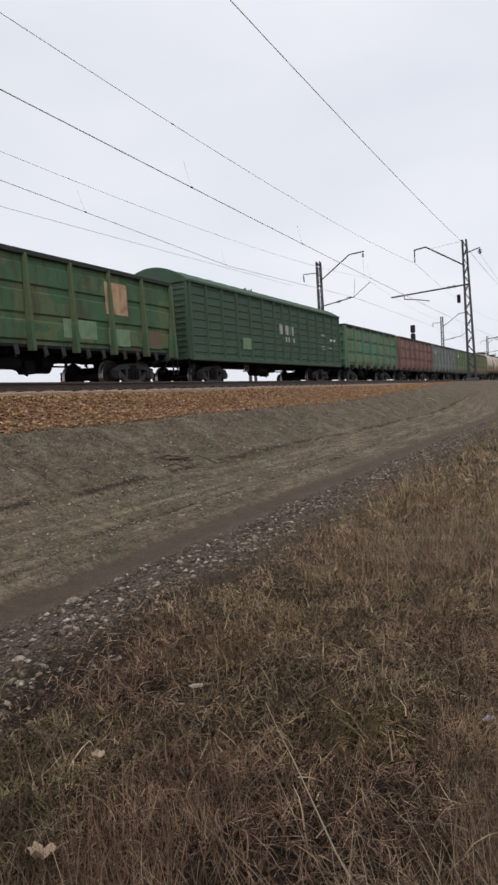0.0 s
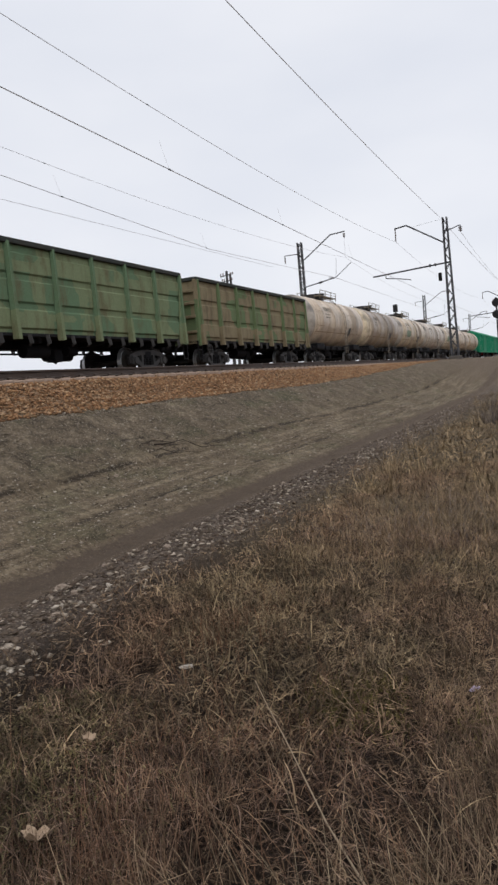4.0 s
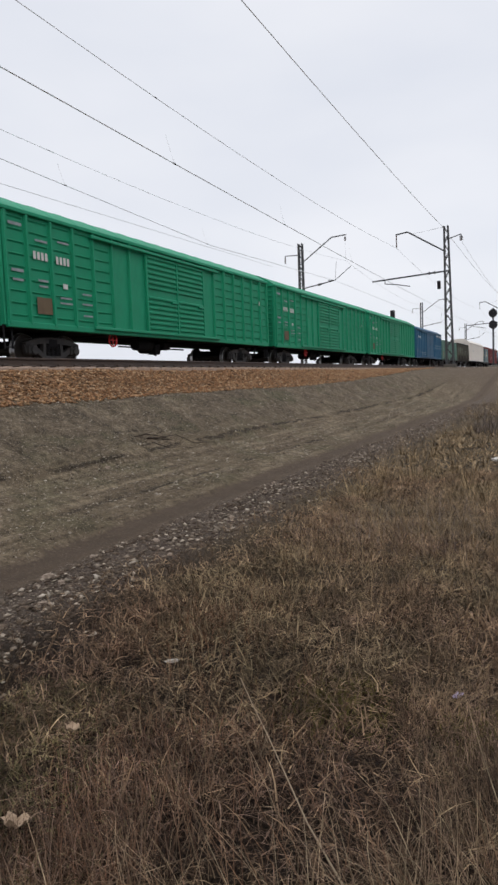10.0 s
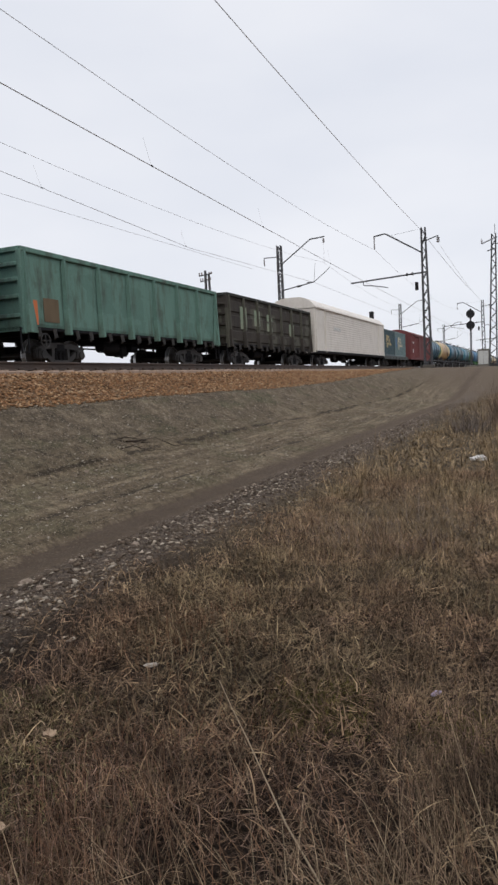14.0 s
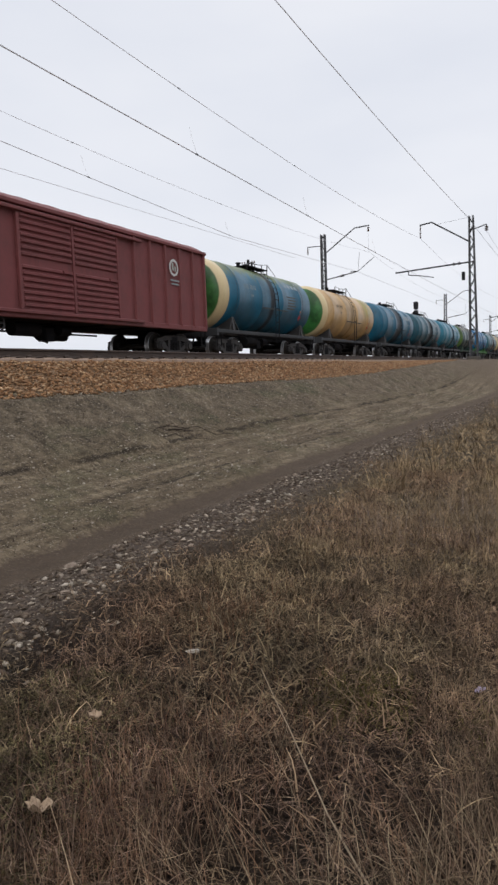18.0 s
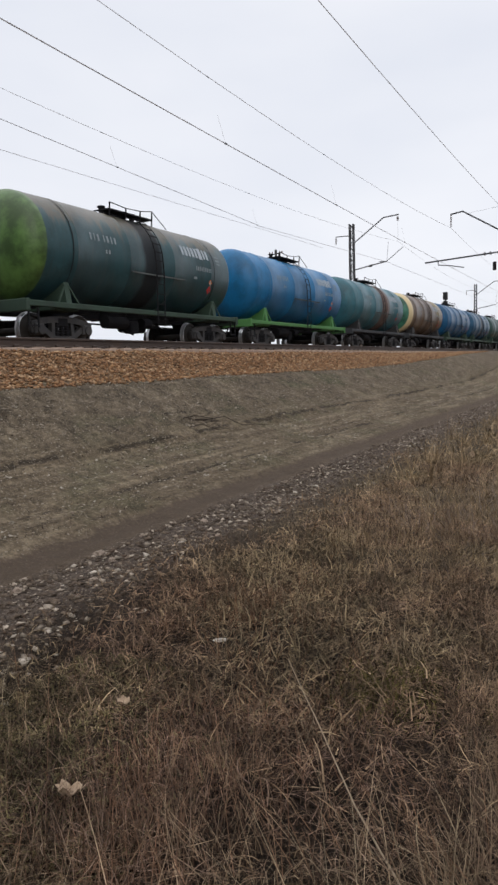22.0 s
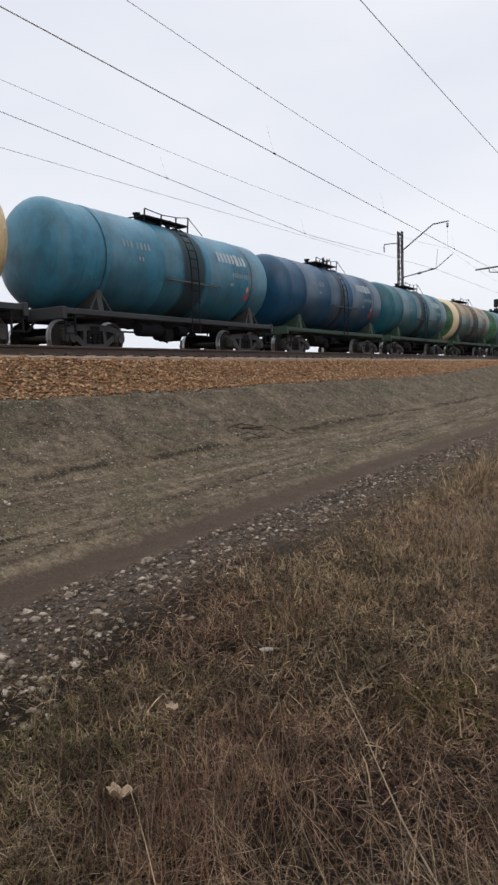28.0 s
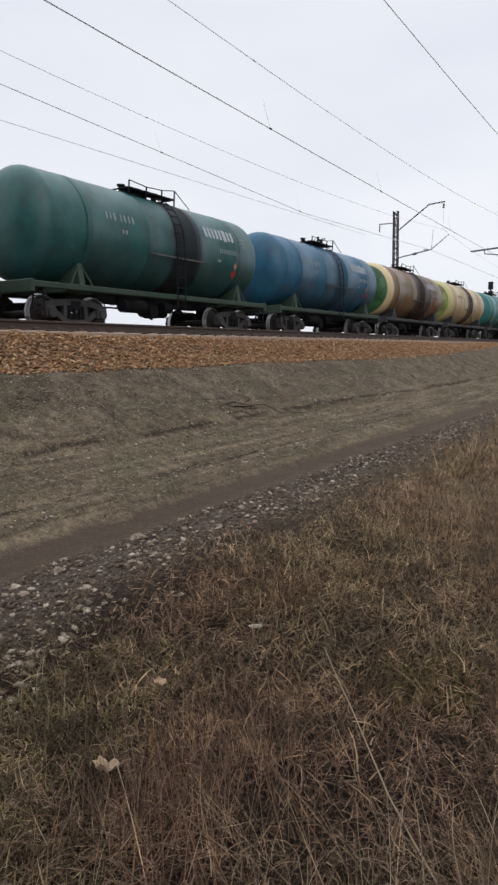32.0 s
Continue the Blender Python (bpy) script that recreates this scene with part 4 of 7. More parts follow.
near_mast(-7.7, 54.0, 2.05, 12.5)
near_mast(-7.55, 113.0, 2.05, 12.4)
near_mast(-7.5, 172.0, 2.05, 12.4)
far_mast(-21.5, 60.0, 2.0, 13.75)
far_mast(-21.6, 120.5, 2.0, 13.7)
far_mast(-21.6, 181.0, 2.0, 13.7)


def wire(points, r, label, sag=0.0, clamps=(), hairs=False):
    """Spans of a hanging wire, with the clamps on its first span."""
    cu = bpy.data.curves.new("overhead_wire", "CURVE")
    cu.dimensions, cu.bevel_depth, cu.bevel_resolution = "3D", r * 1.25, 1

    def at(a, b, k):
        p = Vector(a).lerp(Vector(b), k)
        p.z -= sag * 4 * k * (1 - k)
        return p

    for a, b in zip(points, points[1:]):
        sp = cu.splines.new("POLY")
        sp.points.add(23)
        for i in range(24):
            sp.points[i].co = (*at(a, b, i / 23), 1)
    ob = new("overhead_wire", cu)
    cu.materials.append(MAT["wire"])
    tagged(ob, label, "wire", "overhead wires")
    for y in clamps:
        a, b = points[0], points[1]
        p = at(a, b, (y - a[1]) / (b[1] - a[1]))
        part("clamp", rod(bmesh.new(), p - Vector((0, 0.06, 0)), p + Vector((0, 0.06, 0)), r * 2.2, 8), MAT["mast"], ob)
        if hairs:
            bm = bmesh.new()
            path_rod(bm, [p, p + Vector((-0.05, -0.16, 0.40)), p + Vector((-0.09, -0.30, 0.82))], 0.004, 5)
            part("dropper", bm, MAT["wire"], ob)
    return ob


wire([(-8.07, -6, 12.43), (-8.0, 54, 12.43), (-7.65, 113, 12.35), (-7.55, 172, 12.3)], 0.012, "line wire on top of the near masts", 0.40)
wire([(-11.5, -6, 11.3), (-11.5, 54, 11.3), (-11.4, 113, 11.3), (-11.3, 172, 11.3)], 0.008, "feeder wire hung from the mast brackets", 0.87, (19.2, 28.7, 41.0))
wire([(-10.75, -6, 8.62), (-12.25, 54, 8.88), (-12.25, 113, 8.88), (-12.25, 172, 8.88)], 0.013, "thick carrying cable above the first track", 0.08, (20.0, 30.5, 43.0), True)
wire([(-17.0, -6, 11.15), (-17.3, 60, 11.8), (-17.35, 120, 11.9), (-17.35, 181, 11.9)], 0.007, "feeder wire hung from the far masts", 1.2, (20.8, 32.4))
wire([(-18.4, -6, 10.6), (-18.35, 36, 9.4), (-18.3, 60, 10.15), (-18.3, 120, 9.9), (-18.3, 181, 9.9)], 0.012, "carrying cable above the last track", 0.0, (23.2, 35.5), True)
wire([(-19.0, -6, 8.75), (-18.6, 46, 9.55)], 0.008, "slanting contact wire above the last track", 0.0)
wire([(-6.7, 54, 11.3), (-6.6, 113, 11.2), (-6.5, 172, 11.2)], 0.008, "signal line wire between the near masts", 0.6)


def once_rung():
    if "rung" not in MESHES:
        MESHES["rung"] = mesh_of("rung", rod(bmesh.new(), (-0.18, 0, 0), (0.18, 0, 0), 0.012, 5), MAT["mast"])
    return MESHES["rung"]


MESHES = {}


def signal(x, y, base, h, label, square=False):
    s = tagged(new("railway_signal"), label, "signal", "railway signals")
    s.location = (x, y, base)
    part("post", rod(bmesh.new(), (0, 0, 0), (0, 0, h), 0.09, 10), MAT["mast"], s)
    for z in (h - 0.55, h - 1.75):
        bm = bmesh.new()
        if square:
            box(bm, -0.30, 0.30, -0.25, 0.2, z - 0.52, z + 0.52, 0.05)
        else:
            rod(bm, (0, -0.1, z), (0, -0.22, z), 0.44, 20)
            rod(bm, (0, 0.1, z), (0, -0.1, z), 0.30, 12)
        part("backboard", bm, MAT["black"], s, "black signal head")
        for k in (-0.2, 0.2):
            part("hood", rod(bmesh.new(), (0, -0.2, z + k), (0, -0.42, z + k), 0.12, 10), MAT["black"], s)
    for i in range(int(h / 0.4)):
        part("rung", once_rung(), None, s, at=(0, 0.12, 0.3 + 0.4 * i))
    bm = bmesh.new()
    box(bm, -0.5, 0.5, -0.4, 0.4, -0.3, 0.12, 0.04)
    part("foundation", bm, MAT["concrete"], s)
    return s


signal(-6.4, 77.0, 2.05, 6.1, "black two-headed railway signal on a grey post")
signal(-21.6, 98.0, 2.0, 8.7, "tall dark railway signal behind the train", True)


def cabinet():
    c = tagged(new("relay_cabinet"), "light grey steel relay cabinet on a plinth", "cabinet")
    c.location = (-4.95, 74, 1.95)
    bm = bmesh.new()
    box(bm, -0.55, 0.55, -0.4, 0.4, 0.15, 1.7, 0.03)
    part("body", bm, MAT["concrete"], c)
    bm = bmesh.new()
    box(bm, -0.48, -0.01, -0.425, -0.4, 0.25, 1.6, 0.01)
    box(bm, 0.01, 0.48, -0.425, -0.4, 0.25, 1.6, 0.01)
    part("door", bm, MAT["white"], c)
    bm = bmesh.new()
    box(bm, -0.62, 0.62, -0.48, 0.48, 1.7, 1.78, 0.02)
    part("lid", bm, MAT["concrete"], c)
    bm = bmesh.new()
    box(bm, -0.6, 0.6, -0.45, 0.45, -0.2, 0.15, 0.02)
    part("plinth", bm, MAT["concrete"], c)


cabinet()


def power_tower(x, y, base, h):
    p = tagged(new("power_mast"), "tall slender steel lattice mast with short crossarms", "mast")
    p.location = (x, y, base)
    part("lattice_shaft", lattice(bmesh.new(), (0, 0, 0), (0.2, 0, h), 0.66, 0.34, 22), MAT["mast"], p)
    bm = bmesh.new()
    bar(bm, (-0.9, 0, h - 0.8), (0.5, 0, h - 0.3), 0.08)
    bar(bm, (-0.4, 0, h - 1.5), (0.4, 0, h - 1.3), 0.08)
    part("crossarm", bm, MAT["mast"], p)
    for k in (-0.85, 0.35):
        part("insulator", insulator(bmesh.new(), (k, 0, h - 0.35), 3, 0.1), MAT["insulator"], p)
    part("lightning_rod", rod(bmesh.new(), (0.3, 0, h), (0.3, 0, h + 0.9), 0.025, 6), MAT["mast"], p)
    bm = bmesh.new()
    box(bm, 1.1, 1.6, -0.3, 0.3, h - 1.5, h - 0.4, 0.03)
    bar(bm, (0.2, 0, h - 0.9), (1.1, 0, h - 0.9), 0.06)
    part("transformer", bm, MAT["mast"], p)


power_tower(-3.75, 69.0, 1.95, 12.2)


def far_pole(x, y, base, h):
    p = tagged(new("power_pole"), "dark power pole with crossarms behind the train", "pole", "far power poles")
    p.location = (x, y, base)
    part("pole", rod(bmesh.new(), (0, 0, 0), (0, 0, h), 0.20, 10, 0.13), MAT["mast"], p)
    part("pole", rod(bmesh.new(), (0.55, 0.3, 0), (0.3, 0.2, h - 0.3), 0.18, 10, 0.12), MAT["mast"], p)
    for z, w in ((h - 0.4, 0.75), (h - 1.0, 0.6)):
        bm = bmesh.new()
        bar(bm, (-w, 0, z - 0.1), (w, 0, z + 0.05), 0.1)
        part("crossarm", bm, MAT["mast"], p)
        for k in (-0.95, -0.55, 0.6, 0.95):
            part("insulator", rod(bmesh.new(), (k * w, 0, z), (k * w, 0, z + 0.22), 0.06, 8), MAT["insulator"], p)


far_pole(-32.0, 66.0, 0.5, 12.9)


# ---- the train ----
CACHE = {}


def once(key, make):
    """One mesh for all alike parts."""
    if key not in CACHE:
        CACHE[key] = make()
    return CACHE[key]


def wheelset_mesh():
    bm = bmesh.new()
    half = [(-1.06, 0), (-1.06, 0.09), (-0.86, 0.09), (-0.86, 0.16), (-0.845, 0.17), (-0.83, 0.20), (-0.80, 0.38), (-0.84, 0.40), (-0.85, 0.465), (-0.845, 0.475), (-0.735, 0.48), (-0.73, 0.505), (-0.705, 0.505), (-0.70, 0.40), (-0.74, 0.38), (-0.72, 0.18), (-0.68, 0.16), (-0.66, 0.09)]
    lathe(bm, half + [(-y, r) for y, r in half[::-1]], 18)
    bmesh.ops.rotate(bm, verts=bm.verts, matrix=Matrix.Rotation(radians(90), 3, "Z"))
    me = mesh_of("wheelset", bm, MAT["wheel"])
    # the running tread and flange are worn bright
    me.materials.append(MAT["tread"])
    for face in me.polygons:
        reach = [math.hypot(me.vertices[i].co.y, me.vertices[i].co.z) for i in face.vertices]
        if min(reach) > 0.47 or (min(reach) > 0.455 and abs(face.center.x) > 0.8):
            face.material_index = 1
    return me


def side_frame_mesh():
    bm = bmesh.new()
    x = 1.02
    for s in (-1, 1):
        bar(bm, (x, s * 1.16, 0.60), (x, s * 0.62, 0.74), 0.15, 0.17)
        bar(bm, (x, s * 0.62, 0.74), (x, 0, 0.78), 0.15, 0.17)
        bar(bm, (x, s * 0.78, 0.52), (x, s * 0.36, 0.26), 0.14, 0.15)
        bar(bm, (x, s * 0.36, 0.24), (x, 0, 0.22), 0.15, 0.16)
        bar(bm, (x, s * 0.40, 0.28), (x, s * 0.36, 0.72), 0.14, 0.12)
        box(bm, x - 0.12, x + 0.15, s * 0.925 - 0.17, s * 0.925 + 0.17, 0.33, 0.64, 0.04)
        rod(bm, (x + 0.14, s * 0.925, 0.475), (x + 0.2, s * 0.925, 0.475), 0.13, 14)
        bar(bm, (x, s * 1.10, 0.40), (x, s * 1.16, 0.62), 0.10, 0.10)
    return mesh_of("side_frame", bm, MAT["bogie"])


def spring_mesh():
    bm = bmesh.new()
    prof = [(-0.17, 0.0), (-0.17, 0.09)]
    for i in range(5):
        z = -0.17 + i * 0.068
        prof += [(z + 0.03, 0.09), (z + 0.04, 0.065), (z + 0.06, 0.065), (z + 0.068, 0.09)]
    lathe(bm, prof + [(0.17, 0.0)], 7)
    bmesh.ops.rotate(bm, verts=bm.verts, matrix=Matrix.Rotation(radians(90), 3, "X"))
    return mesh_of("spring", bm, MAT["under"])


def bogie(parent, y):
    def bolster():
        bm = bmesh.new()
        box(bm, -1.1, 1.1, -0.22, 0.22, 0.56, 0.84, 0.04)
        box(bm, -0.35, 0.35, -0.35, 0.35, 0.82, 0.95, 0.03)
        for s in (-1, 1):
            bar(bm, (-0.9, s * 0.48, 0.42), (0.9, s * 0.48, 0.42), 0.08)
        return mesh_of("bogie", bm, MAT["under"])

    def brake():
        bm = bmesh.new()
        box(bm, -0.05, 0.05, -0.03, 0.03, 0.3, 0.62, 0.02)
        return mesh_of("brake_shoe", bm, MAT["under"])

    b = part("bogie", once("bogie", bolster), None, parent, at=(0, y, 0))
    frame_mesh = once("side_frame", side_frame_mesh)
    part("side_frame", frame_mesh, None, b)
    f = part("side_frame", frame_mesh, None, b)
    f.rotation_euler.z = math.pi
    springs = once("springs", spring_mesh)
    for y_spring in (-0.2, 0.0, 0.2):
        part("spring", springs, None, b, at=(1.02, y_spring, 0.475))
    for s in (-0.42, 0.42):
        part("brake_shoe", once("brake", brake), None, b, at=(0.79, s, 0))
    for s in (-0.925, 0.925):
        part("wheelset", once("wheelset", wheelset_mesh), None, b, "steel wheels on an axle", at=(0, s, 0.475))
    return b


def coupler_mesh():
    bm = bmesh.new()
    box(bm, -0.11, 0.11, -0.45, 0.35, 0.95, 1.14, 0.03)
    box(bm, -0.22, 0.2, -0.62, -0.40, 0.86, 1.24, 0.06)
    box(bm, -0.32, 0.32, 0.0, 0.14, 0.86, 1.26, 0.04)
    rod(bm, (0.35, 0.0, 0.98), (0.38, -0.3, 0.62), 0.035, 8)
    rod(bm, (0.38, -0.3, 0.62), (0.2, -0.5, 0.7), 0.03, 8)
    return mesh_of("coupler", bm, MAT["under"])


def wagon(name, label, category, length, base):
    """An empty at the rail top with bogies, centre sill and couplers."""
    w = tagged(new(name), label, category, "wagons of the freight train")
    half = length / 2
    for s in (-1, 1):
        bogie(w, s * base / 2)
        c = part("coupler", once("coupler", coupler_mesh), None, w, at=(0, s * (half - 0.60), 0))
        c.rotation_euler.z = 0 if s < 0 else math.pi

    def sill():
        bm = bmesh.new()
        for s in (-1, 1):
            box(bm, s * 0.2 - 0.06, s * 0.2 + 0.06, -half + 0.6, half - 0.6, 0.92, 1.22)
        for i in range(9):
            y = (-half + 1.0) + i * (length - 2.0) / 8
            box(bm, -1.25, 1.25, y - 0.06, y + 0.06, 1.0, 1.2)
        return mesh_of("underframe", bm, MAT["under"])

    part("underframe", once(("sill", round(length, 2)), sill), None, w)

    def air():
        bm = bmesh.new()
        rod(bm, (0.65, -1.6, 0.82), (0.65, -0.6, 0.82), 0.2, 14)
        rod(bm, (0.55, 0.4, 0.85), (0.55, 0.85, 0.85), 0.17, 14)
        rod(bm, (-0.7, 0.9, 0.82), (-0.7, 2.1, 0.82), 0.2, 14)
        bar(bm, (0.5, -2.4, 0.75), (0.4, 2.4, 0.75), 0.05)
        bar(bm, (0.2, -0.4, 0.72), (0.75, -0.3, 0.45), 0.05)
        box(bm, 0.35, 0.7, -0.3, 0.1, 0.5, 0.9, 0.03)
        return mesh_of("brake_gear", bm, MAT["under"])

    part("brake_gear", once("air", air), None, w)
    return w


def brake_wheel(parent, mat, y):
    def make():
        bm = bmesh.new()
        lathe(bm, [(-0.02, 0.19), (-0.02, 0.23), (0.02, 0.23), (0.02, 0.19), (-0.02, 0.19)], 20)
        bar(bm, (-0.2, 0, 0), (0.2, 0, 0), 0.03)
        bar(bm, (0, 0, -0.2), (0, 0, 0.2), 0.03)
        bmesh.ops.rotate(bm, verts=bm.verts, matrix=Matrix.Rotation(radians(90), 3, "Z"))
        return mesh_of("brake_wheel", bm, MAT[mat])

    part("brake_wheel", once(("brake wheel", mat), make), None, parent, "hand brake wheel", at=(1.42, y, 0.86))


def step_ladder(parent, x, y, z0, z1, w=0.36, mat="under", steps=4, name="ladder"):
    def make():
        bm = bmesh.new()
        for s in (-1, 1):
            bar(bm, (0, s * w / 2, 0), (0, s * w / 2, z1 - z0), 0.04)
        for i in range(steps):
            z = 0.05 + i * (z1 - z0 - 0.08) / max(1, steps - 1)
            bar(bm, (0, -w / 2, z), (0, w / 2, z), 0.03)
        return mesh_of(name, bm, MAT[mat])

    return part(name, once(("ladder", mat, round(w, 2), round(z1 - z0, 2), steps), make), None, parent, at=(x, y, z0))


def panel(mat, width, height, depth=0.005):
    """A thin flat patch facing +x with its foot at the origin, for markings."""
    def make():
        bm = bmesh.new()
        box(bm, 0, depth, -width / 2, width / 2, 0, height)
        return mesh_of("marking", bm, mat)
    return once(("panel", mat.name, round(width, 2), round(height, 2)), make)


def mark_row(parent, mat, x, y, z, widths, height, gap=0.06, label="painted marking"):
    """A row of short bars that stands for a line of painted marks."""
    for w in widths:
        part("marking", panel(mat, w, height), None, parent, label, at=(x, y + w / 2, z))
        y += w + gap


# gondolas
def gondola(label, paint, edge, length=13.92, top=3.68, marks=None, boards=True):
    w = wagon("gondola_wagon", label, "gondola wagon", length, 8.65)
    hb, foot, hw = length / 2 - 0.58, 1.22, 1.50
    n = 8
    ys = [-hb + i * 2 * hb / (n - 1) for i in range(n)]

    def wall():
        bm = bmesh.new()
        rows = [foot + (top - foot) * k for k in (0, 0.05, 0.07, 0.26, 0.28, 0.34, 0.36, 0.58, 0.60, 0.66, 0.68, 0.88, 0.90, 1.0)]
        lift = [-0.03, -0.03, 0.03, 0.03, -0.02, -0.02, 0.03, 0.03, -0.02, -0.02, 0.03, 0.03, -0.03, -0.03]
        if not boards:
            lift = [-0.02] + [0.012] * 12 + [-0.02]
        look_up = {round(r, 4): d for r, d in zip(rows, lift)}
        cols = []
        for a, b in zip(ys, ys[1:]):
            cols += [a, a + 0.12, b - 0.12]
        cols.append(ys[-1])
        flat = {round(y, 4) for y in ys}
        sheet(bm, 0, cols, rows, lambda y, z: -0.02 if round(y, 4) in flat else look_up[round(z, 4)])
        for v in list(bm.verts):
            v.co.x += 0.022 * noise.noise((v.co.y * 1.7, v.co.z * 2.1, 7.0))
        box(bm, -0.07, -0.04, -hb, hb, foot, top)
        return mesh_of("side_wall", bm, MAT[paint])

    def rib():
        bm = bmesh.new()
        h = top - foot
        prof = [(0.0, -0.085), (0.13, -0.05), (0.13, 0.05), (0.0, 0.085)]
        lo = [bm.verts.new((x * 1.35, y * 1.3, -0.16)) for x, y in prof]
        hi = [bm.verts.new((x * 0.75, y * 0.8, h)) for x, y in prof]
        for i in range(3):
            bm.faces.new((lo[i], lo[i + 1], hi[i + 1], hi[i]))
        bm.faces.new(lo)
        bm.faces.new(hi[::-1])
        bmesh.ops.recalc_face_normals(bm, faces=bm.faces)
        return mesh_of("rib", bm, MAT[paint])

    def chord():
        bm = bmesh.new()
        box(bm, -0.09, 0.075, -hb - 0.04, hb + 0.04, top - 0.05, top + 0.10, 0.02)
        return mesh_of("top_chord", bm, MAT[edge])

    def latch():
        bm = bmesh.new()
        bar(bm, (0.02, 0, 0.0), (0.06, 0.02, -0.26), 0.06, 0.10)
        bar(bm, (0.06, 0.02, -0.2), (-0.05, 0.05, -0.30), 0.05)
        return mesh_of("hatch_latch", bm, MAT["bogie"])

    def end_wall():
        bm = bmesh.new()
        box(bm, -hw, hw, 0, 0.06, foot - 0.1, top, 0.0)
        return mesh_of("end_wall", bm, MAT[paint])

    def end_rib():
        bm = bmesh.new()
        box(bm, -hw + 0.05, hw - 0.05, -0.10, 0.0, -0.06, 0.06, 0.02)
        return mesh_of("end_rib", bm, MAT[paint])

    def end_post():
        bm = bmesh.new()
        box(bm, -0.08, 0.08, -0.09, 0.07, foot - 0.2, top, 0.02)
        # gusset plate that widens towards the foot
        for q in (-1, 1):
            vs = [bm.verts.new((x, yy, zz)) for x in (q * 0.085, q * 0.055) for yy, zz in ((0.0, foot - 0.16), (0.50, foot - 0.16), (0.10, top - 0.1), (0.0, top - 0.1))]
            bm.faces.new(vs[:4])
            bm.faces.new(vs[4:][::-1])
            for i in range(4):
                j = (i + 1) % 4
                bm.faces.new((vs[i], vs[j], vs[4 + j], vs[4 + i]))
        bmesh.ops.recalc_face_normals(bm, faces=bm.faces)
        return mesh_of("corner_post", bm, MAT[paint])

    def end_chord():
        bm = bmesh.new()
        box(bm, -hw, hw, -0.07, 0.10, top - 0.05, top + 0.10, 0.02)
        return mesh_of("top_chord", bm, MAT[edge])

    key = (paint, round(length, 2), top)
    for s in (-1, 1):
        side = part("side_wall", once(("gw", *key), wall), None, w, at=(s * hw, 0, 0))
        if s < 0:
            side.rotation_euler.z = math.pi
        for i, y in enumerate(ys):
            part("rib", once(("gr", *key), rib), None, side, at=(0.0, y * 0.985, foot))
        part("top_chord", once(("gc", edge, round(length, 2), top), chord), None, side)
        for i in range(n - 1):
            for k in (0.3, 0.7):
                part("hatch_latch", once("latch", latch), None, side, at=(0, ys[i] + k * (ys[i + 1] - ys[i]), foot - 0.01))
        e = part("end_wall", once(("ge", *key), end_wall), None, w, at=(0, s * hb, 0))
        e.rotation_euler.z = 0 if s < 0 else math.pi
        for k in (0.15, 0.40, 0.62, 0.82):
            part("end_rib", once(("er", paint), end_rib), None, e, at=(0, 0, foot + (top - foot) * k))
        for t in (-1, 1):
            part("corner_post", once(("ep", paint, top), end_post), None, e, at=(t * (hw - 0.02), 0, 0))
        part("top_chord", once(("ec", edge, top), end_chord), None, e)
        for t in (-1, 1):
            step_ladder(w, s * (hw - 0.02), t * (hb + 0.02), 0.45, 1.2, 0.3, "under", 2, "footstep")

    def floor():
        bm = bmesh.new()
        box(bm, -hw, hw, -hb, hb, foot - 0.06, foot + 0.02)
        box(bm, -hw + 0.1, hw - 0.1, -hb + 0.1, hb - 0.1, foot + 0.02, foot + 0.06)
        return mesh_of("floor", bm, MAT["under"])

    part("floor", once(("gf", round(length, 2)), floor), None, w)
    brake_wheel(w, "bogie", -hb + 0.95)
    for m, y, z, ww, hh, lab in marks or ():
        part("patch", panel(MAT[m], ww, hh), None, w, lab, at=(hw + 0.028, y, z))
    return w


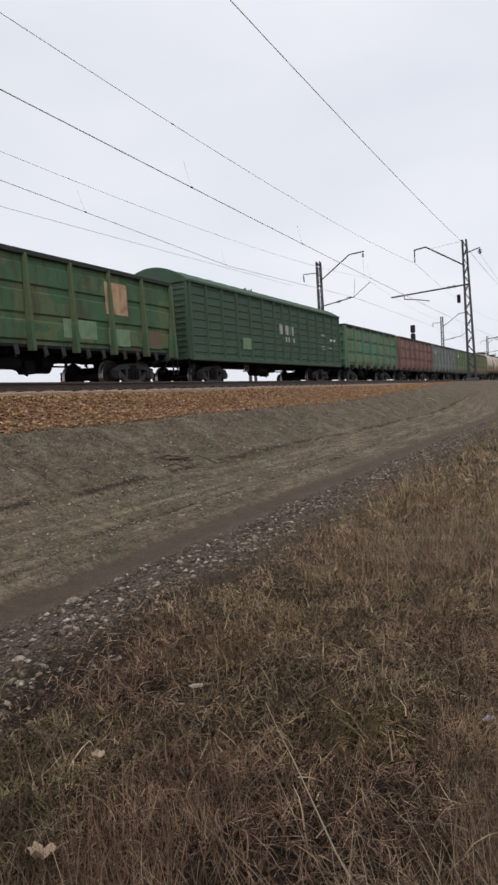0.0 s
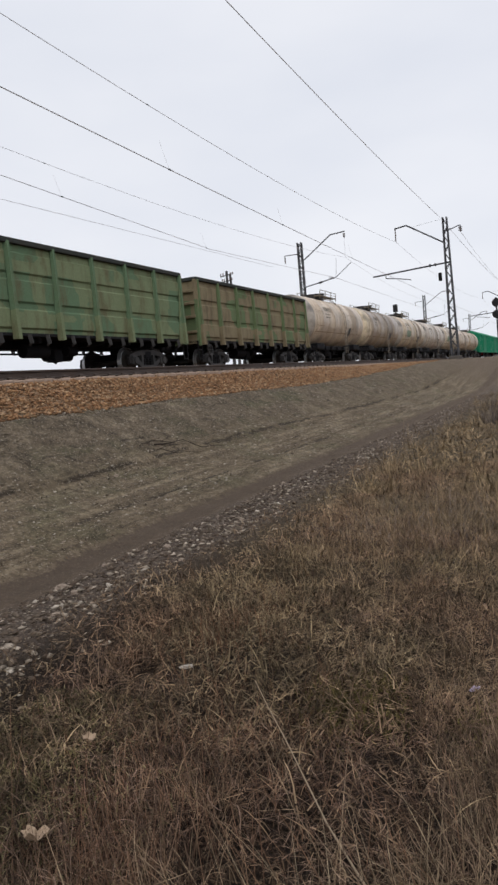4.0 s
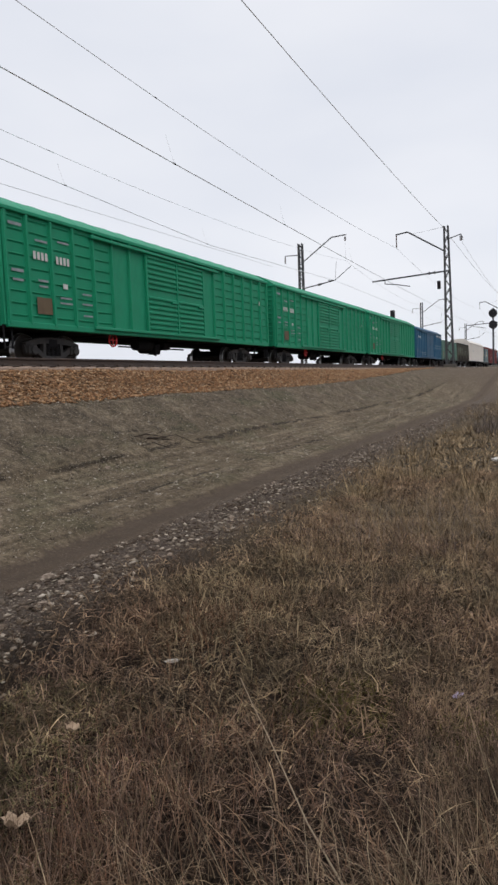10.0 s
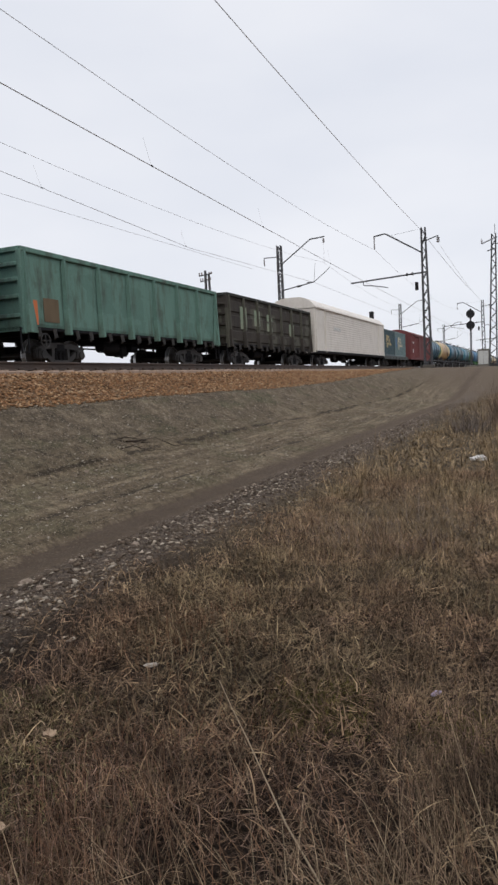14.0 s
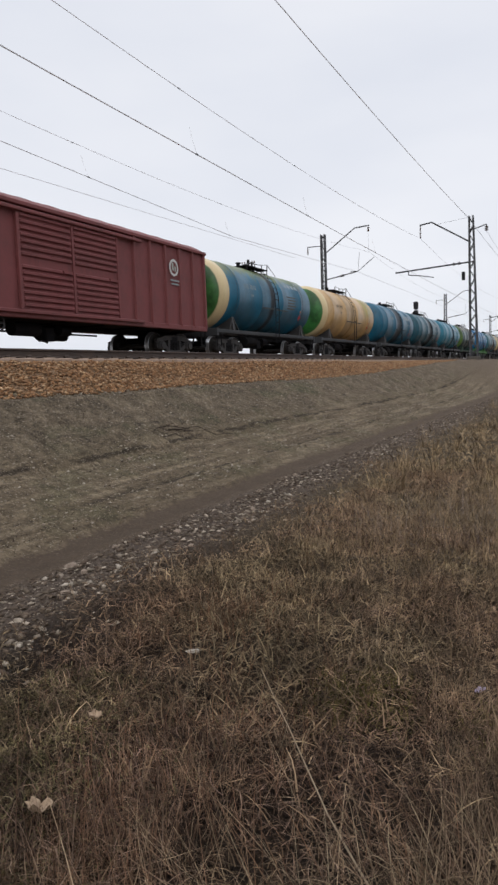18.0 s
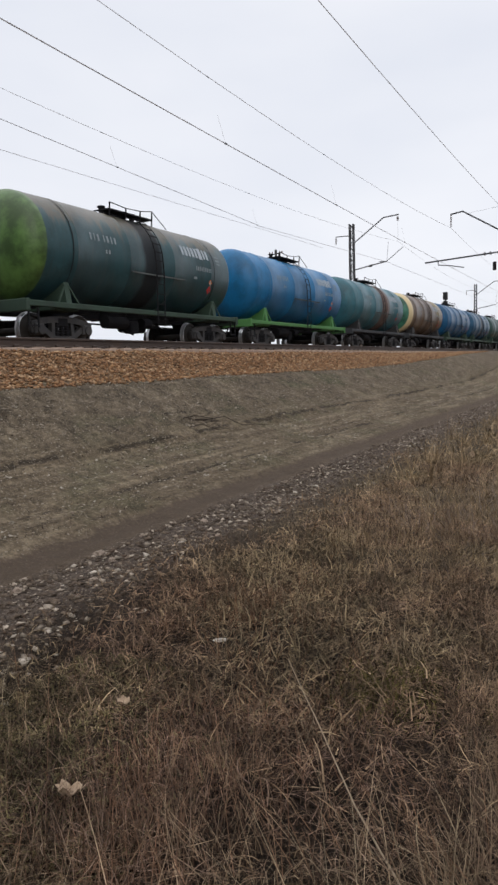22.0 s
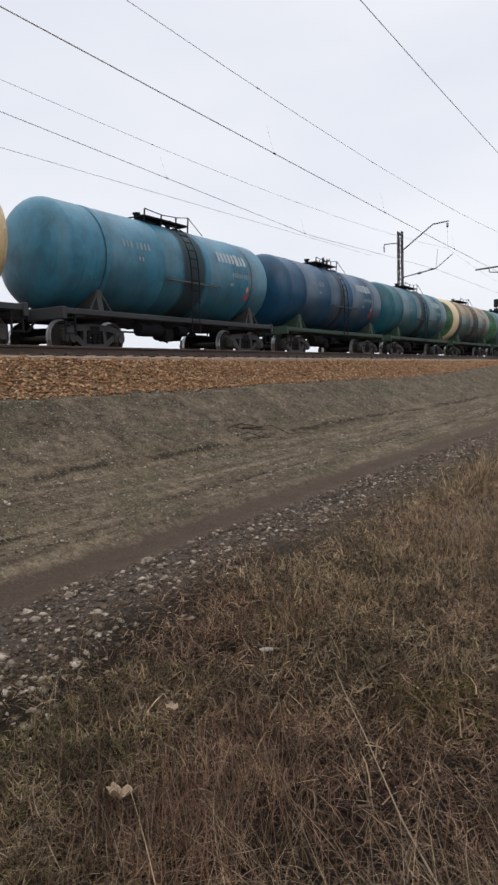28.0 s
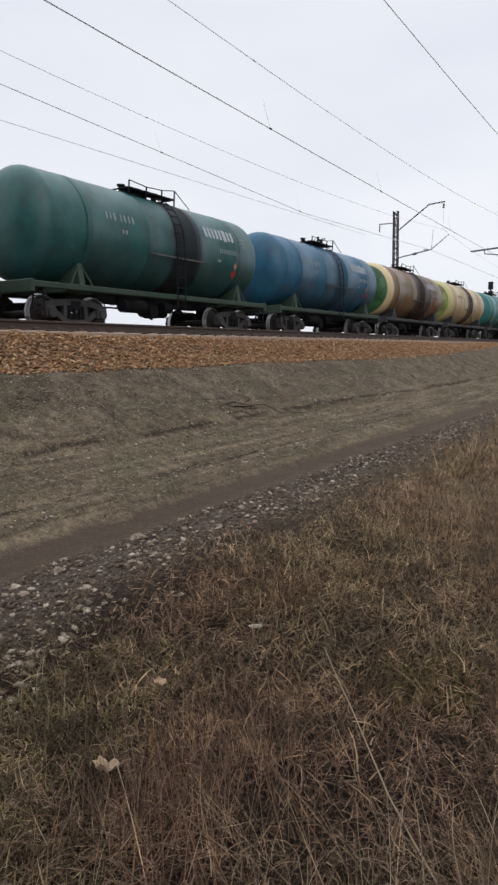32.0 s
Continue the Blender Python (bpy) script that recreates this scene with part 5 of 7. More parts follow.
# covered wagons
def boxcar(label, paint, length, eave, crown, layout, base, roof=None, marks=None, corner=0.0, sill=None, name="covered_wagon"):
    """layout: (kind, width) from the leading end: flat, rib or door panels."""
    w = wagon(name, label, "covered wagon", length, base)
    hb, foot, hw = length / 2 - 0.55, 1.18, 1.56
    total = sum(a for _, a in layout)
    y = -hb
    spans = []
    for kind, a in layout:
        b = y + a / total * 2 * hb
        spans.append((kind, y, b))
        y = b

    def wall():
        bm = bmesh.new()
        box(bm, -0.06, -0.024, -hb, hb, foot, eave)
        return mesh_of("side_wall", bm, MAT[paint])

    def wall_panel(kind, wide):
        bm = bmesh.new()
        h = eave - foot
        a, b = -wide / 2, wide / 2
        if kind == "rib":
            zs, ds = [foot], [0.0]
            m = 9
            for i in range(m):
                z = foot + h * (i + 0.6) / m
                zs += [z - 0.05, z, z + 0.02]
                ds += [0.0, 0.035, 0.0]
            zs.append(eave)
            ds.append(0.0)
            dd = dict(zip(zs, ds))
            sheet(bm, 0, [a, a + 0.10, a + 0.14, b - 0.14, b - 0.10, b], zs, lambda yy, zz: dd[zz] if a + 0.12 < yy < b - 0.12 else 0.0)
        elif kind == "corr":
            m = int((eave - foot) / 0.16)
            zs, ds = [], []
            for i in range(m):
                z = foot + h * i / m
                zs += [z, z + 0.05, z + 0.09, z + 0.13]
                ds += [0.0, 0.012, 0.012, 0.0]
            zs.append(eave)
            ds.append(0.0)
            dd = dict(zip(zs, ds))
            sheet(bm, 0, [a, b], zs, lambda yy, zz: dd[zz])
        else:
            cols = [a + (b - a) * k / 4 for k in range(5)]
            sheet(bm, 0, cols, [foot + h * k / 6 for k in range(7)], lambda yy, zz: 0.012 * noise.noise((yy * 3 + wide * 7, zz * 1.5, 3.0)))
        return mesh_of("wall_panel", bm, MAT[paint])

    def door(width):
        bm = bmesh.new()
        z0, z1 = foot + 0.06, eave - 0.22
        m = 15
        zs, ds = [z0], [0.05]
        for i in range(m):
            if i == m // 2:
                continue
            z = z0 + (z1 - z0) * (i + 0.35) / m
            zs += [z, z + 0.035, z + 0.09, z + 0.125]
            ds += [0.05, 0.105, 0.105, 0.05]
        zs.append(z1)
        ds.append(0.05)
        dd = dict(zip(zs, ds))
        sheet(bm, 0, [-width / 2, -width / 2 + 0.05, -width / 2 + 0.09, width / 2 - 0.09, width / 2 - 0.05, width / 2], zs, lambda yy, zz: dd[zz] if abs(yy) < width / 2 - 0.06 else 0.06)
        for s in (-1, 1):
            box(bm, 0.0, 0.10, s * width / 2 - 0.05, s * width / 2 + 0.05, z0, z1, 0.01)
        box(bm, 0.06, 0.14, width / 2 - 0.5, width / 2 - 0.12, foot + 1.15, foot + 1.22)
        return mesh_of("sliding_door", bm, MAT[paint])

    def post():
        bm = bmesh.new()
        prof = [(0, -0.06), (0.085, -0.04), (0.085, 0.04), (0, 0.06)]
        lo = [bm.verts.new((a, b, foot - 0.05)) for a, b in prof]
        hi = [bm.verts.new((a, b, eave)) for a, b in prof]
        for i in range(3):
            bm.faces.new((lo[i], lo[i + 1], hi[i + 1], hi[i]))
        bm.faces.new(lo)
        bm.faces.new(hi[::-1])
        bmesh.ops.recalc_face_normals(bm, faces=bm.faces)
        return mesh_of("post", bm, MAT[paint])

    def sill_bar():
        bm = bmesh.new()
        box(bm, -0.08, 0.06, -hb, hb, foot - 0.16, foot + 0.02, 0.02)
        return mesh_of("side_sill", bm, MAT[sill or paint])

    def cornice():
        bm = bmesh.new()
        box(bm, -0.05, 0.10, -hb - 0.05, hb + 0.05, eave - 0.03, eave + 0.09, 0.02)
        return mesh_of("cornice", bm, MAT[roof or paint])

    def door_rail(a, b):
        bm = bmesh.new()
        box(bm, 0.05, 0.16, a, b, eave - 0.20, eave - 0.10, 0.02)
        box(bm, 0.04, 0.15, a, b, foot - 0.05, foot + 0.05, 0.02)
        return mesh_of("door_rail", bm, MAT[paint])

    def roof_mesh():
        bm = bmesh.new()
        xs = [-hw - 0.08 + i * (2 * hw + 0.16) / 16 for i in range(17)]

        def arc(x, extra):
            k = abs(x) / (hw + 0.08)
            return eave + (crown - eave) * (1 - k ** (2.0 + corner)) + 0.02 + extra

        m = max(8, int(length / 1.15))
        stations = []
        for i in range(m):
            a = -hb - 0.08 + (2 * hb + 0.16) * i / m
            stations += [(a, 0.014), (a + 0.07, 0.014), (a + 0.11, 0.0), ((a + (2 * hb + 0.16) / m - 0.04), 0.0)]
        stations.append((hb + 0.08, 0.014))
        vs = [[bm.verts.new((x, yy, arc(x, e))) for x in xs] for yy, e in stations]
        for i in range(len(stations) - 1):
            for j in range(16):
                bm.faces.new((vs[i][j], vs[i][j + 1], vs[i + 1][j + 1], vs[i + 1][j]))
        for row, rev in ((vs[0], False), (vs[-1], True)):
            cap = row + [bm.verts.new((xs[-1], row[0].co.y, eave)), bm.verts.new((xs[0], row[0].co.y, eave))]
            bm.faces.new(cap if rev else cap[::-1])
        bmesh.ops.recalc_face_normals(bm, faces=bm.faces)
        return mesh_of("roof", bm, MAT[roof or paint], False)

    def end_wall():
        bm = bmesh.new()
        box(bm, -hw, hw, 0, 0.06, foot - 0.1, eave)
        return mesh_of("end_wall", bm, MAT[paint])

    def end_rib():
        return mesh_of("end_rib", box(bmesh.new(), -hw + 0.1, hw - 0.1, -0.035, 0.0, 0, 0.09, 0.015), MAT[paint])

    def end_post():
        return mesh_of("corner_post", box(bmesh.new(), -0.08, 0.08, -0.06, 0.0, foot - 0.1, eave, 0.02), MAT[paint])

    key = (paint, round(length, 2), len(layout))
    for s in (-1, 1):
        side = part("side_wall", once(("bw", *key), wall), None, w, at=(s * hw, 0, 0))
        if s < 0:
            side.rotation_euler.z = math.pi
        for kind, a, b in spans:
            if kind != "door":
                part("wall_panel", once(("wp", *key, kind, round(b - a, 2)), lambda: wall_panel(kind, b - a)), None, side, at=(0, (a + b) / 2, 0))
        edges = [spans[0][1]] + [b for _, a, b in spans]
        for i, yy in enumerate(edges):
            near_door = any(k == "door" for k, a, b in spans if abs(a - yy) < 0.01 or abs(b - yy) < 0.01)
            corr = any(k == "corr" for k, a, b in spans if abs(a - yy) < 0.01) and any(k == "corr" for k, a, b in spans if abs(b - yy) < 0.01)
            if not near_door and not corr:
                part("post", once(("bp", *key), post), None, side, at=(0, min(hb - 0.08, max(-hb + 0.08, yy)), 0))
        doors = [(a, b) for k, a, b in spans if k == "door"]
        for a, b in doors:
            d = part("sliding_door", once(("bd", *key, round(b - a, 2)), lambda: door(b - a)), None, side, at=(0, (a + b) / 2, 0))
        if doors:
            lo, hi = doors[0][0], doors[-1][1]
            reach = hi - lo
            a0, b0 = max(-hb, lo - reach * 0.75), min(hb, hi + reach * 0.3)
            part("door_rail", once(("dr", *key), lambda: door_rail(a0, b0)), None, side)
        part("side_sill", once(("bs", *key), sill_bar), None, side)
        part("cornice", once(("bc", *key), cornice), None, side)
        e = part("end_wall", once(("be", *key), end_wall), None, w, at=(0, s * hb, 0))
        e.rotation_euler.z = 0 if s < 0 else math.pi
        for i in range(0 if paint == "boxcar_blue" else 12):
            part("end_rib", once(("ber", *key), end_rib), None, e, at=(0, 0, foot + 0.15 + i * (eave - foot - 0.2) / 12))
        for t in (-1, 1):
            part("corner_post", once(("bep", *key), end_post), None, e, at=(t * (hw - 0.08), 0, 0))
        for t in (-1, 1):
            step_ladder(w, s * (hw - 0.1), t * (hb - 0.1), 0.45, 1.1, 0.3, "under", 2, "footstep")
    part("roof", once(("br", *key), roof_mesh), None, w)

    def floor():
        bm = bmesh.new()
        box(bm, -hw + 0.05, hw - 0.05, -hb + 0.05, hb - 0.05, foot - 0.14, foot)
        return mesh_of("floor", bm, MAT["under"])

    part("floor", once(("bf", *key), floor), None, w)
    brake_wheel(w, "sign_red" if paint == "boxcar_green" else "bogie", -hb + 4.9)
    for kind, a, z, arg, hgt in marks or ():
        if kind == "ring":
            def ring():
                bm = bmesh.new()
                vs = [[bm.verts.new((0.004, rr * math.cos(k * math.pi / 12), rr * math.sin(k * math.pi / 12))) for k in range(24)] for rr in (arg, arg * 0.72)]
                for k in range(24):
                    bm.faces.new((vs[0][k], vs[0][(k + 1) % 24], vs[1][(k + 1) % 24], vs[1][k]))
                return mesh_of("emblem", bm, MAT["white"])

            part("emblem", once(("ring", arg), ring), None, w, "round white painted emblem", at=(hw + 0.042, a, z))
        elif kind == "row":
            mark_row(w, MAT["white"], hw + 0.04, a, z, arg, hgt)
        else:
            part("patch", panel(MAT[kind], arg, hgt), None, w, at=(hw + 0.042, a, z))
    return w


# tank wagons
def tank_paint(name, body, upper=None, head=None, ring=None, band=None, rear=None, grime=(0.05, 0.043, 0.04), grime_amount=0.36, up_from=0.2, ring_w=0.55, band_w=0.75, band_y=0.0, band_low=-0.7, head_y=None):
    m, n, l, bsdf = nodes_of(name)
    obj = n.new("ShaderNodeTexCoord").outputs["Object"]
    sep = n.new("ShaderNodeSeparateXYZ")
    l.new(obj, sep.inputs[0])
    yy, zz = sep.outputs["Y"], sep.outputs["Z"]
    blot = node_noise(n, l, obj, 1.1, 6.0, 0.65)
    fine = node_noise(n, l, obj, 18.0, 4.0, 0.7)
    run = node_noise(n, l, node_map(n, l, obj, (1.0, 2.4, 0.3)), 1.5, 5.0, 0.6)
    wob = node_math(n, l, "MULTIPLY", node_math(n, l, "SUBTRACT", blot, 0.5), 0.5)
    yw = node_math(n, l, "ADD", yy, wob)
    col = node_mix(n, l, node_step(n, l, blot, 0.35, 0.75), rgb(body, 1.08), rgb(body, 0.55))
    col = node_mix(n, l, node_math(n, l, "MULTIPLY", node_step(n, l, run, 0.45, 0.72), 0.4), col, rgb(body, 1.3))
    if upper:
        lift = node_math(n, l, "ADD", zz, node_math(n, l, "MULTIPLY", node_math(n, l, "SUBTRACT", run, 0.5), 2.0))
        col = node_mix(n, l, node_step(n, l, lift, up_from, up_from + 0.5), col, rgb(upper))
    if rear:
        high = node_step(n, l, node_math(n, l, "ADD", zz, node_math(n, l, "MULTIPLY", blot, 1.6)), 0.7, 1.3)
        col = node_mix(n, l, node_math(n, l, "MULTIPLY", node_math(n, l, "MULTIPLY", node_step(n, l, yw, 2.5, 3.0), node_step(n, l, run, 0.38, 0.55)), high), col, rgb(rear))
    col = node_mix(n, l, node_math(n, l, "MULTIPLY", node_step(n, l, run, 0.5, 0.72), grime_amount), col, rgb(grime))
    # sharper drips and scraped, repainted areas
    drip = node_noise(n, l, node_map(n, l, obj, (1.0, 5.5, 0.35)), 1.6, 5.0, 0.7)
    col = node_mix(n, l, node_math(n, l, "MULTIPLY", node_step(n, l, drip, 0.55, 0.63), grime_amount * 0.7), col, rgb(grime, 0.75))
    scrape = node_noise(n, l, node_map(n, l, obj, (1.0, 0.8, 1.2)), 1.7, 6.0, 0.75)
    col = node_mix(n, l, node_math(n, l, "MULTIPLY", node_step(n, l, scrape, 0.58, 0.64), 0.35), col, rgb(body, 1.55))
    col = node_mix(n, l, node_math(n, l, "MULTIPLY", node_step(n, l, scrape, 0.40, 0.33), 0.3), col, rgb(grime, 0.6))
    if ring:
        edge = node_math(n, l, "ADD", yy, node_math(n, l, "MULTIPLY", wob, 0.12))
        col = node_mix(n, l, node_step(n, l, edge, -5.05 + ring_w, -5.02 + ring_w), rgb(ring), col)
    if head:
        edge = node_math(n, l, "ADD", yy, node_math(n, l, "MULTIPLY", wob, 0.15))
        hy = head_y or (-5.08 if ring else -4.3)
        col = node_mix(n, l, node_step(n, l, edge, hy, hy + 0.05), node_mix(n, l, node_step(n, l, blot, 0.35, 0.65), rgb(head, 1.25), rgb(head, 0.45)), col)
    if band:
        off = node_math(n, l, "ABSOLUTE", node_math(n, l, "SUBTRACT", node_math(n, l, "ADD", yy, node_math(n, l, "MULTIPLY", wob, 0.6)), band_y))
        spill = node_math(n, l, "MULTIPLY", node_step(n, l, off, band_w, band_w - 0.25), node_step(n, l, node_math(n, l, "ADD", zz, blot), band_low, band_low + 1.0))
        col = node_mix(n, l, node_math(n, l, "MULTIPLY", spill, 0.9), col, rgb(band))
        # soot is dull
        l.new(node_math(n, l, "SUBTRACT", 0.32, node_math(n, l, "MULTIPLY", spill, 0.28)), bsdf.inputs["Specular IOR Level"])
    col = node_mix(n, l, 0.4, col, node_mix(n, l, fine, (0.55, 0.55, 0.55, 1), (1.4, 1.4, 1.4, 1)), "MULTIPLY")
    l.new(col, bsdf.inputs["Base Color"])
    l.new(node_math(n, l, "ADD", node_math(n, l, "MULTIPLY", blot, 0.28), 0.22), bsdf.inputs["Roughness"])
    bsdf.inputs["Specular IOR Level"].default_value = 0.32
    node_bump(n, l, bsdf, node_math(n, l, "ADD", fine, node_math(n, l, "MULTIPLY", blot, 2.0)), 0.12, 0.02)
    MAT[name] = m
    return m


def barrel_mesh(mat, r, hl, dome):
    bm = bmesh.new()
    prof = [(-hl, 0.0)]
    for i in range(1, 10):
        a = i / 9 * math.pi / 2
        prof.append((-hl + dome * (1 - math.cos(a)), r * math.sin(a)))
    body = []
    for yy in (-3.55, -1.2, 1.2, 3.55):
        body += [(yy - 0.03, r), (yy - 0.015, r + 0.012), (yy + 0.015, r + 0.012), (yy + 0.03, r)]
    prof = prof + body + [(-a, b) for a, b in prof[::-1]]
    lathe(bm, prof, 56)
    return mesh_of("barrel", bm, mat, True)


def tank(label, paint, length=12.02, frame_mat="under", r=1.5, zc=2.78, hl=5.35, dome=0.55, marks=(), style="T", name_bar=None, patch=True):
    w = wagon("tank_wagon", label, "tank wagon", length, 7.8)
    part("barrel", once(("barrel", paint, r, hl), lambda: barrel_mesh(MAT[paint], r, hl, dome)), None, w, at=(0, 0, zc))
    half = length / 2

    def side_sill():
        bm = bmesh.new()
        for s in (-1, 1):
            box(bm, s * 1.36 - 0.06, s * 1.36 + 0.06, -half + 0.62, half - 0.62, 1.05, 1.21, 0.02)
        for s in (-1, 1):
            box(bm, -1.45, 1.45, s * (half - 0.62) - 0.07, s * (half - 0.62) + 0.07, 0.92, 1.24, 0.02)
            box(bm, -1.27, 1.27, s * 3.9 - 0.5, s * 3.9 + 0.5, 1.0, 1.19, 0.02)
        return mesh_of("frame", bm, MAT[frame_mat])

    def low_skirt():
        bm = bmesh.new()
        for s in (-1, 1):
            box(bm, s * 1.02 - 0.06, s * 1.02 + 0.06, -half + 0.62, half - 0.62, 0.98, 1.24, 0.02)
            box(bm, -1.25, 1.25, s * (half - 0.62) - 0.07, s * (half - 0.62) + 0.07, 0.92, 1.24, 0.02)
            box(bm, -1.38, 1.38, s * 3.9 - 0.7, s * 3.9 + 0.7, 1.0, 1.36, 0.03)
        return mesh_of("frame", bm, MAT["under"])

    if style == "K":
        part("frame", once(("tk", round(length, 2)), low_skirt), None, w)
    else:
        part("frame", once(("tf", frame_mat, round(length, 2)), side_sill), None, w)

    def saddle():
        bm = bmesh.new()
        for s in (-1, 1):
            vs = [bm.verts.new((s * x, y, z)) for y in (-0.10, 0.10) for x, z in ((0.2, 1.2), (1.38, 1.2), (1.29, 1.78), (0.9, 1.55), (0.2, 1.3))]
            bm.faces.new(vs[:5])
            bm.faces.new(vs[5:][::-1])
            for i in range(5):
                j = (i + 1) % 5
                bm.faces.new((vs[i], vs[j], vs[5 + j], vs[5 + i]))
            bar(bm, (s * 1.36, -0.4, 1.2), (s * 1.3, -0.06, 1.7), 0.04)
            bar(bm, (s * 1.36, 0.4, 1.2), (s * 1.3, 0.06, 1.7), 0.04)
        bmesh.ops.recalc_face_normals(bm, faces=bm.faces)
        return mesh_of("saddle", bm, MAT["bogie" if frame_mat == "frame_grey" else frame_mat])

    def seam(half_width):
        bm = bmesh.new()
        vs = [[bm.verts.new(((r + 0.007) * math.sin(-2.2 + 4.4 * k / 40), y, (r + 0.007) * math.cos(-2.2 + 4.4 * k / 40))) for k in range(41)] for y in (-half_width, half_width)]
        for k in range(40):
            bm.faces.new((vs[0][k], vs[0][k + 1], vs[1][k + 1], vs[1][k]))
        return mesh_of("jacket_seam", bm, MAT["seam_rust"])

    def strap():
        bm = bmesh.new()
        seg = 40
        vs = []
        for y in ((-0.035, 0.035) if style == "K" else (-0.02, 0.02)):
            vs.append([bm.verts.new(((r + 0.02) * math.sin(a), y, (r + 0.02) * math.cos(a))) for a in [-2.25 + 4.5 * k / seg for k in range(seg + 1)]])
        for k in range(seg):
            bm.faces.new((vs[0][k], vs[0][k + 1], vs[1][k + 1], vs[1][k]))
        return mesh_of("strap", bm, MAT[paint])

    for s in (-1, 1):
        if style == "T":
            part("saddle", once(("saddle", frame_mat), saddle), None, w, at=(0, s * 3.9, 0))
        if style == "K":
            for y in (1.25, 2.5, 4.7):
                part("jacket_seam", once(("seam", r), lambda: seam(0.018)), None, w, "rusty jacket seam", at=(0, s * y, zc))
        part("strap", once(("strap", paint, r), strap), None, w, at=(0, s * 3.75, zc))

    def ladder():
        bm = bmesh.new()
        pts = []
        for k in range(9):
            a = radians(10 + k * 10)
            pts.append(((r + 0.12) * math.sin(a), zc + (r + 0.12) * math.cos(a)))
        pts.append((r + 0.14, zc - 0.4))
        pts.append((r + 0.10, 0.75))
        for s in (-0.2, 0.2):
            for (x0, z0), (x1, z1) in zip(pts, pts[1:]):
                bar(bm, (x0, s, z0), (x1, s, z1), 0.018 if style == "T" and z0 > zc + 0.6 else 0.03)
        for (x0, z0), (x1, z1) in zip(pts, pts[1:]):
            k = max(1, int(math.hypot(x1 - x0, z1 - z0) / 0.28))
            for i in range(k):
                t = i / k
                bar(bm, (x0 + (x1 - x0) * t, -0.2, z0 + (z1 - z0) * t), (x0 + (x1 - x0) * t, 0.2, z0 + (z1 - z0) * t), 0.022, 0.03)
        return mesh_of("ladder", bm, MAT["under" if style == "T" else "dusty_rail"])

    for s in (-1, 1):
        ld = part("ladder", once(("tl", style, r, zc), ladder), None, w, at=(0, (0.14 if style == "T" else 0.55) * s, 0))
        if s < 0:
            ld.rotation_euler.z = math.pi

    def hatch():
        bm = bmesh.new()
        hh, y0, rr = (0.14, 0.0, 0.34) if style == "T" else (0.26, -0.7, 0.68)
        rod(bm, (0, y0, r - 0.1), (0, y0, r + hh), rr, 18)
        rod(bm, (0, y0, r + hh), (0, y0, r + hh + 0.06), rr + 0.06, 18)
        for y in (0.75, -0.8):
            rod(bm, (0.1, y, r - 0.05), (0.1, y, r + 0.22), 0.09, 10)
            rod(bm, (0.1, y, r + 0.22), (0.1, y, r + 0.27), 0.13, 10)
        return mesh_of("hatch", bm, MAT["under" if style == "T" else "bogie"])

    def platform():
        bm = bmesh.new()
        z = r + (0.04 if style == "T" else 0.16)
        y0, y1 = (-1.1, 1.1) if style == "T" else (-1.5, 1.95)
        for s in (-1, 1):
            box(bm, s * 0.35 if s > 0 else -0.75, 0.75 if s > 0 else -0.35, y0, y1, z - 0.02, z + 0.03)
        for s in (-1, 1):
            top = (0.20, 0.14, 0.18, 0.28) if style == "T" else (0.34, 0.34, 0.33, 0.33)
            ends = (-1.1, -0.3, 0.45, 1.1) if style == "T" else (-1.45, -0.35, 0.8, 1.9)
            for y, hh in zip(ends, top):
                bar(bm, (s * 0.74, y, z - 0.2), (s * 0.78, y, z + hh), 0.035)
            for a, b in ((0, 1), (1, 2), (2, 3)):
                bar(bm, (s * 0.78, ends[a], z + top[a]), (s * 0.78, ends[b], z + top[b]), 0.024)
            if style == "T":
                # handrail that runs down to the ladder
                bar(bm, (s * 0.78, ends[3], z + top[3]), (s * 0.95, ends[3] + 0.55, z - 0.25), 0.02)
            if style == "K":
                bar(bm, (s * 0.78, ends[0], z + 0.34), (s * 0.78, ends[3], z + 0.33), 0.03)
                bar(bm, (s * 0.77, ends[0], z + 0.16), (s * 0.77, ends[3], z + 0.16), 0.025)
        for y in (-1.1, 1.1):
            bar(bm, (-0.76, y, z), (0.76, y, z), 0.04)
        return mesh_of("platform", bm, MAT["under" if style == "T" else "dusty_rail"])

    part("hatch", once(("hatch", style, r), hatch), None, w, at=(0, 0, zc))
    part("platform", once(("platform", style, r), platform), None, w, at=(0, -0.1, zc))

    def rail_side():
        bm = bmesh.new()
        y0, y1 = (-1.2, 1.7) if style == "T" else (-2.3, -0.75)
        bar(bm, (r + 0.03, y0, zc - 0.45), (r + 0.03, y1, zc - 0.45), 0.03, 0.05)
        for y in (y0 + 0.3, y1 - 0.25):
            bar(bm, (r - 0.05, y, zc - 0.45), (r + 0.05, y, zc - 0.45), 0.05)
        return mesh_of("side_rail", bm, MAT["flat_deck" if style == "T" else paint])

    part("side_rail", once(("sr", style, paint if style == "K" else "", r, zc), rail_side), None, w)

    for s in (-1, 1):
        for t in (-1.36, 1.36):
            step_ladder(w, t, s * (half - 0.85), 0.5, 1.15, 0.34, "under", 3, "footstep")
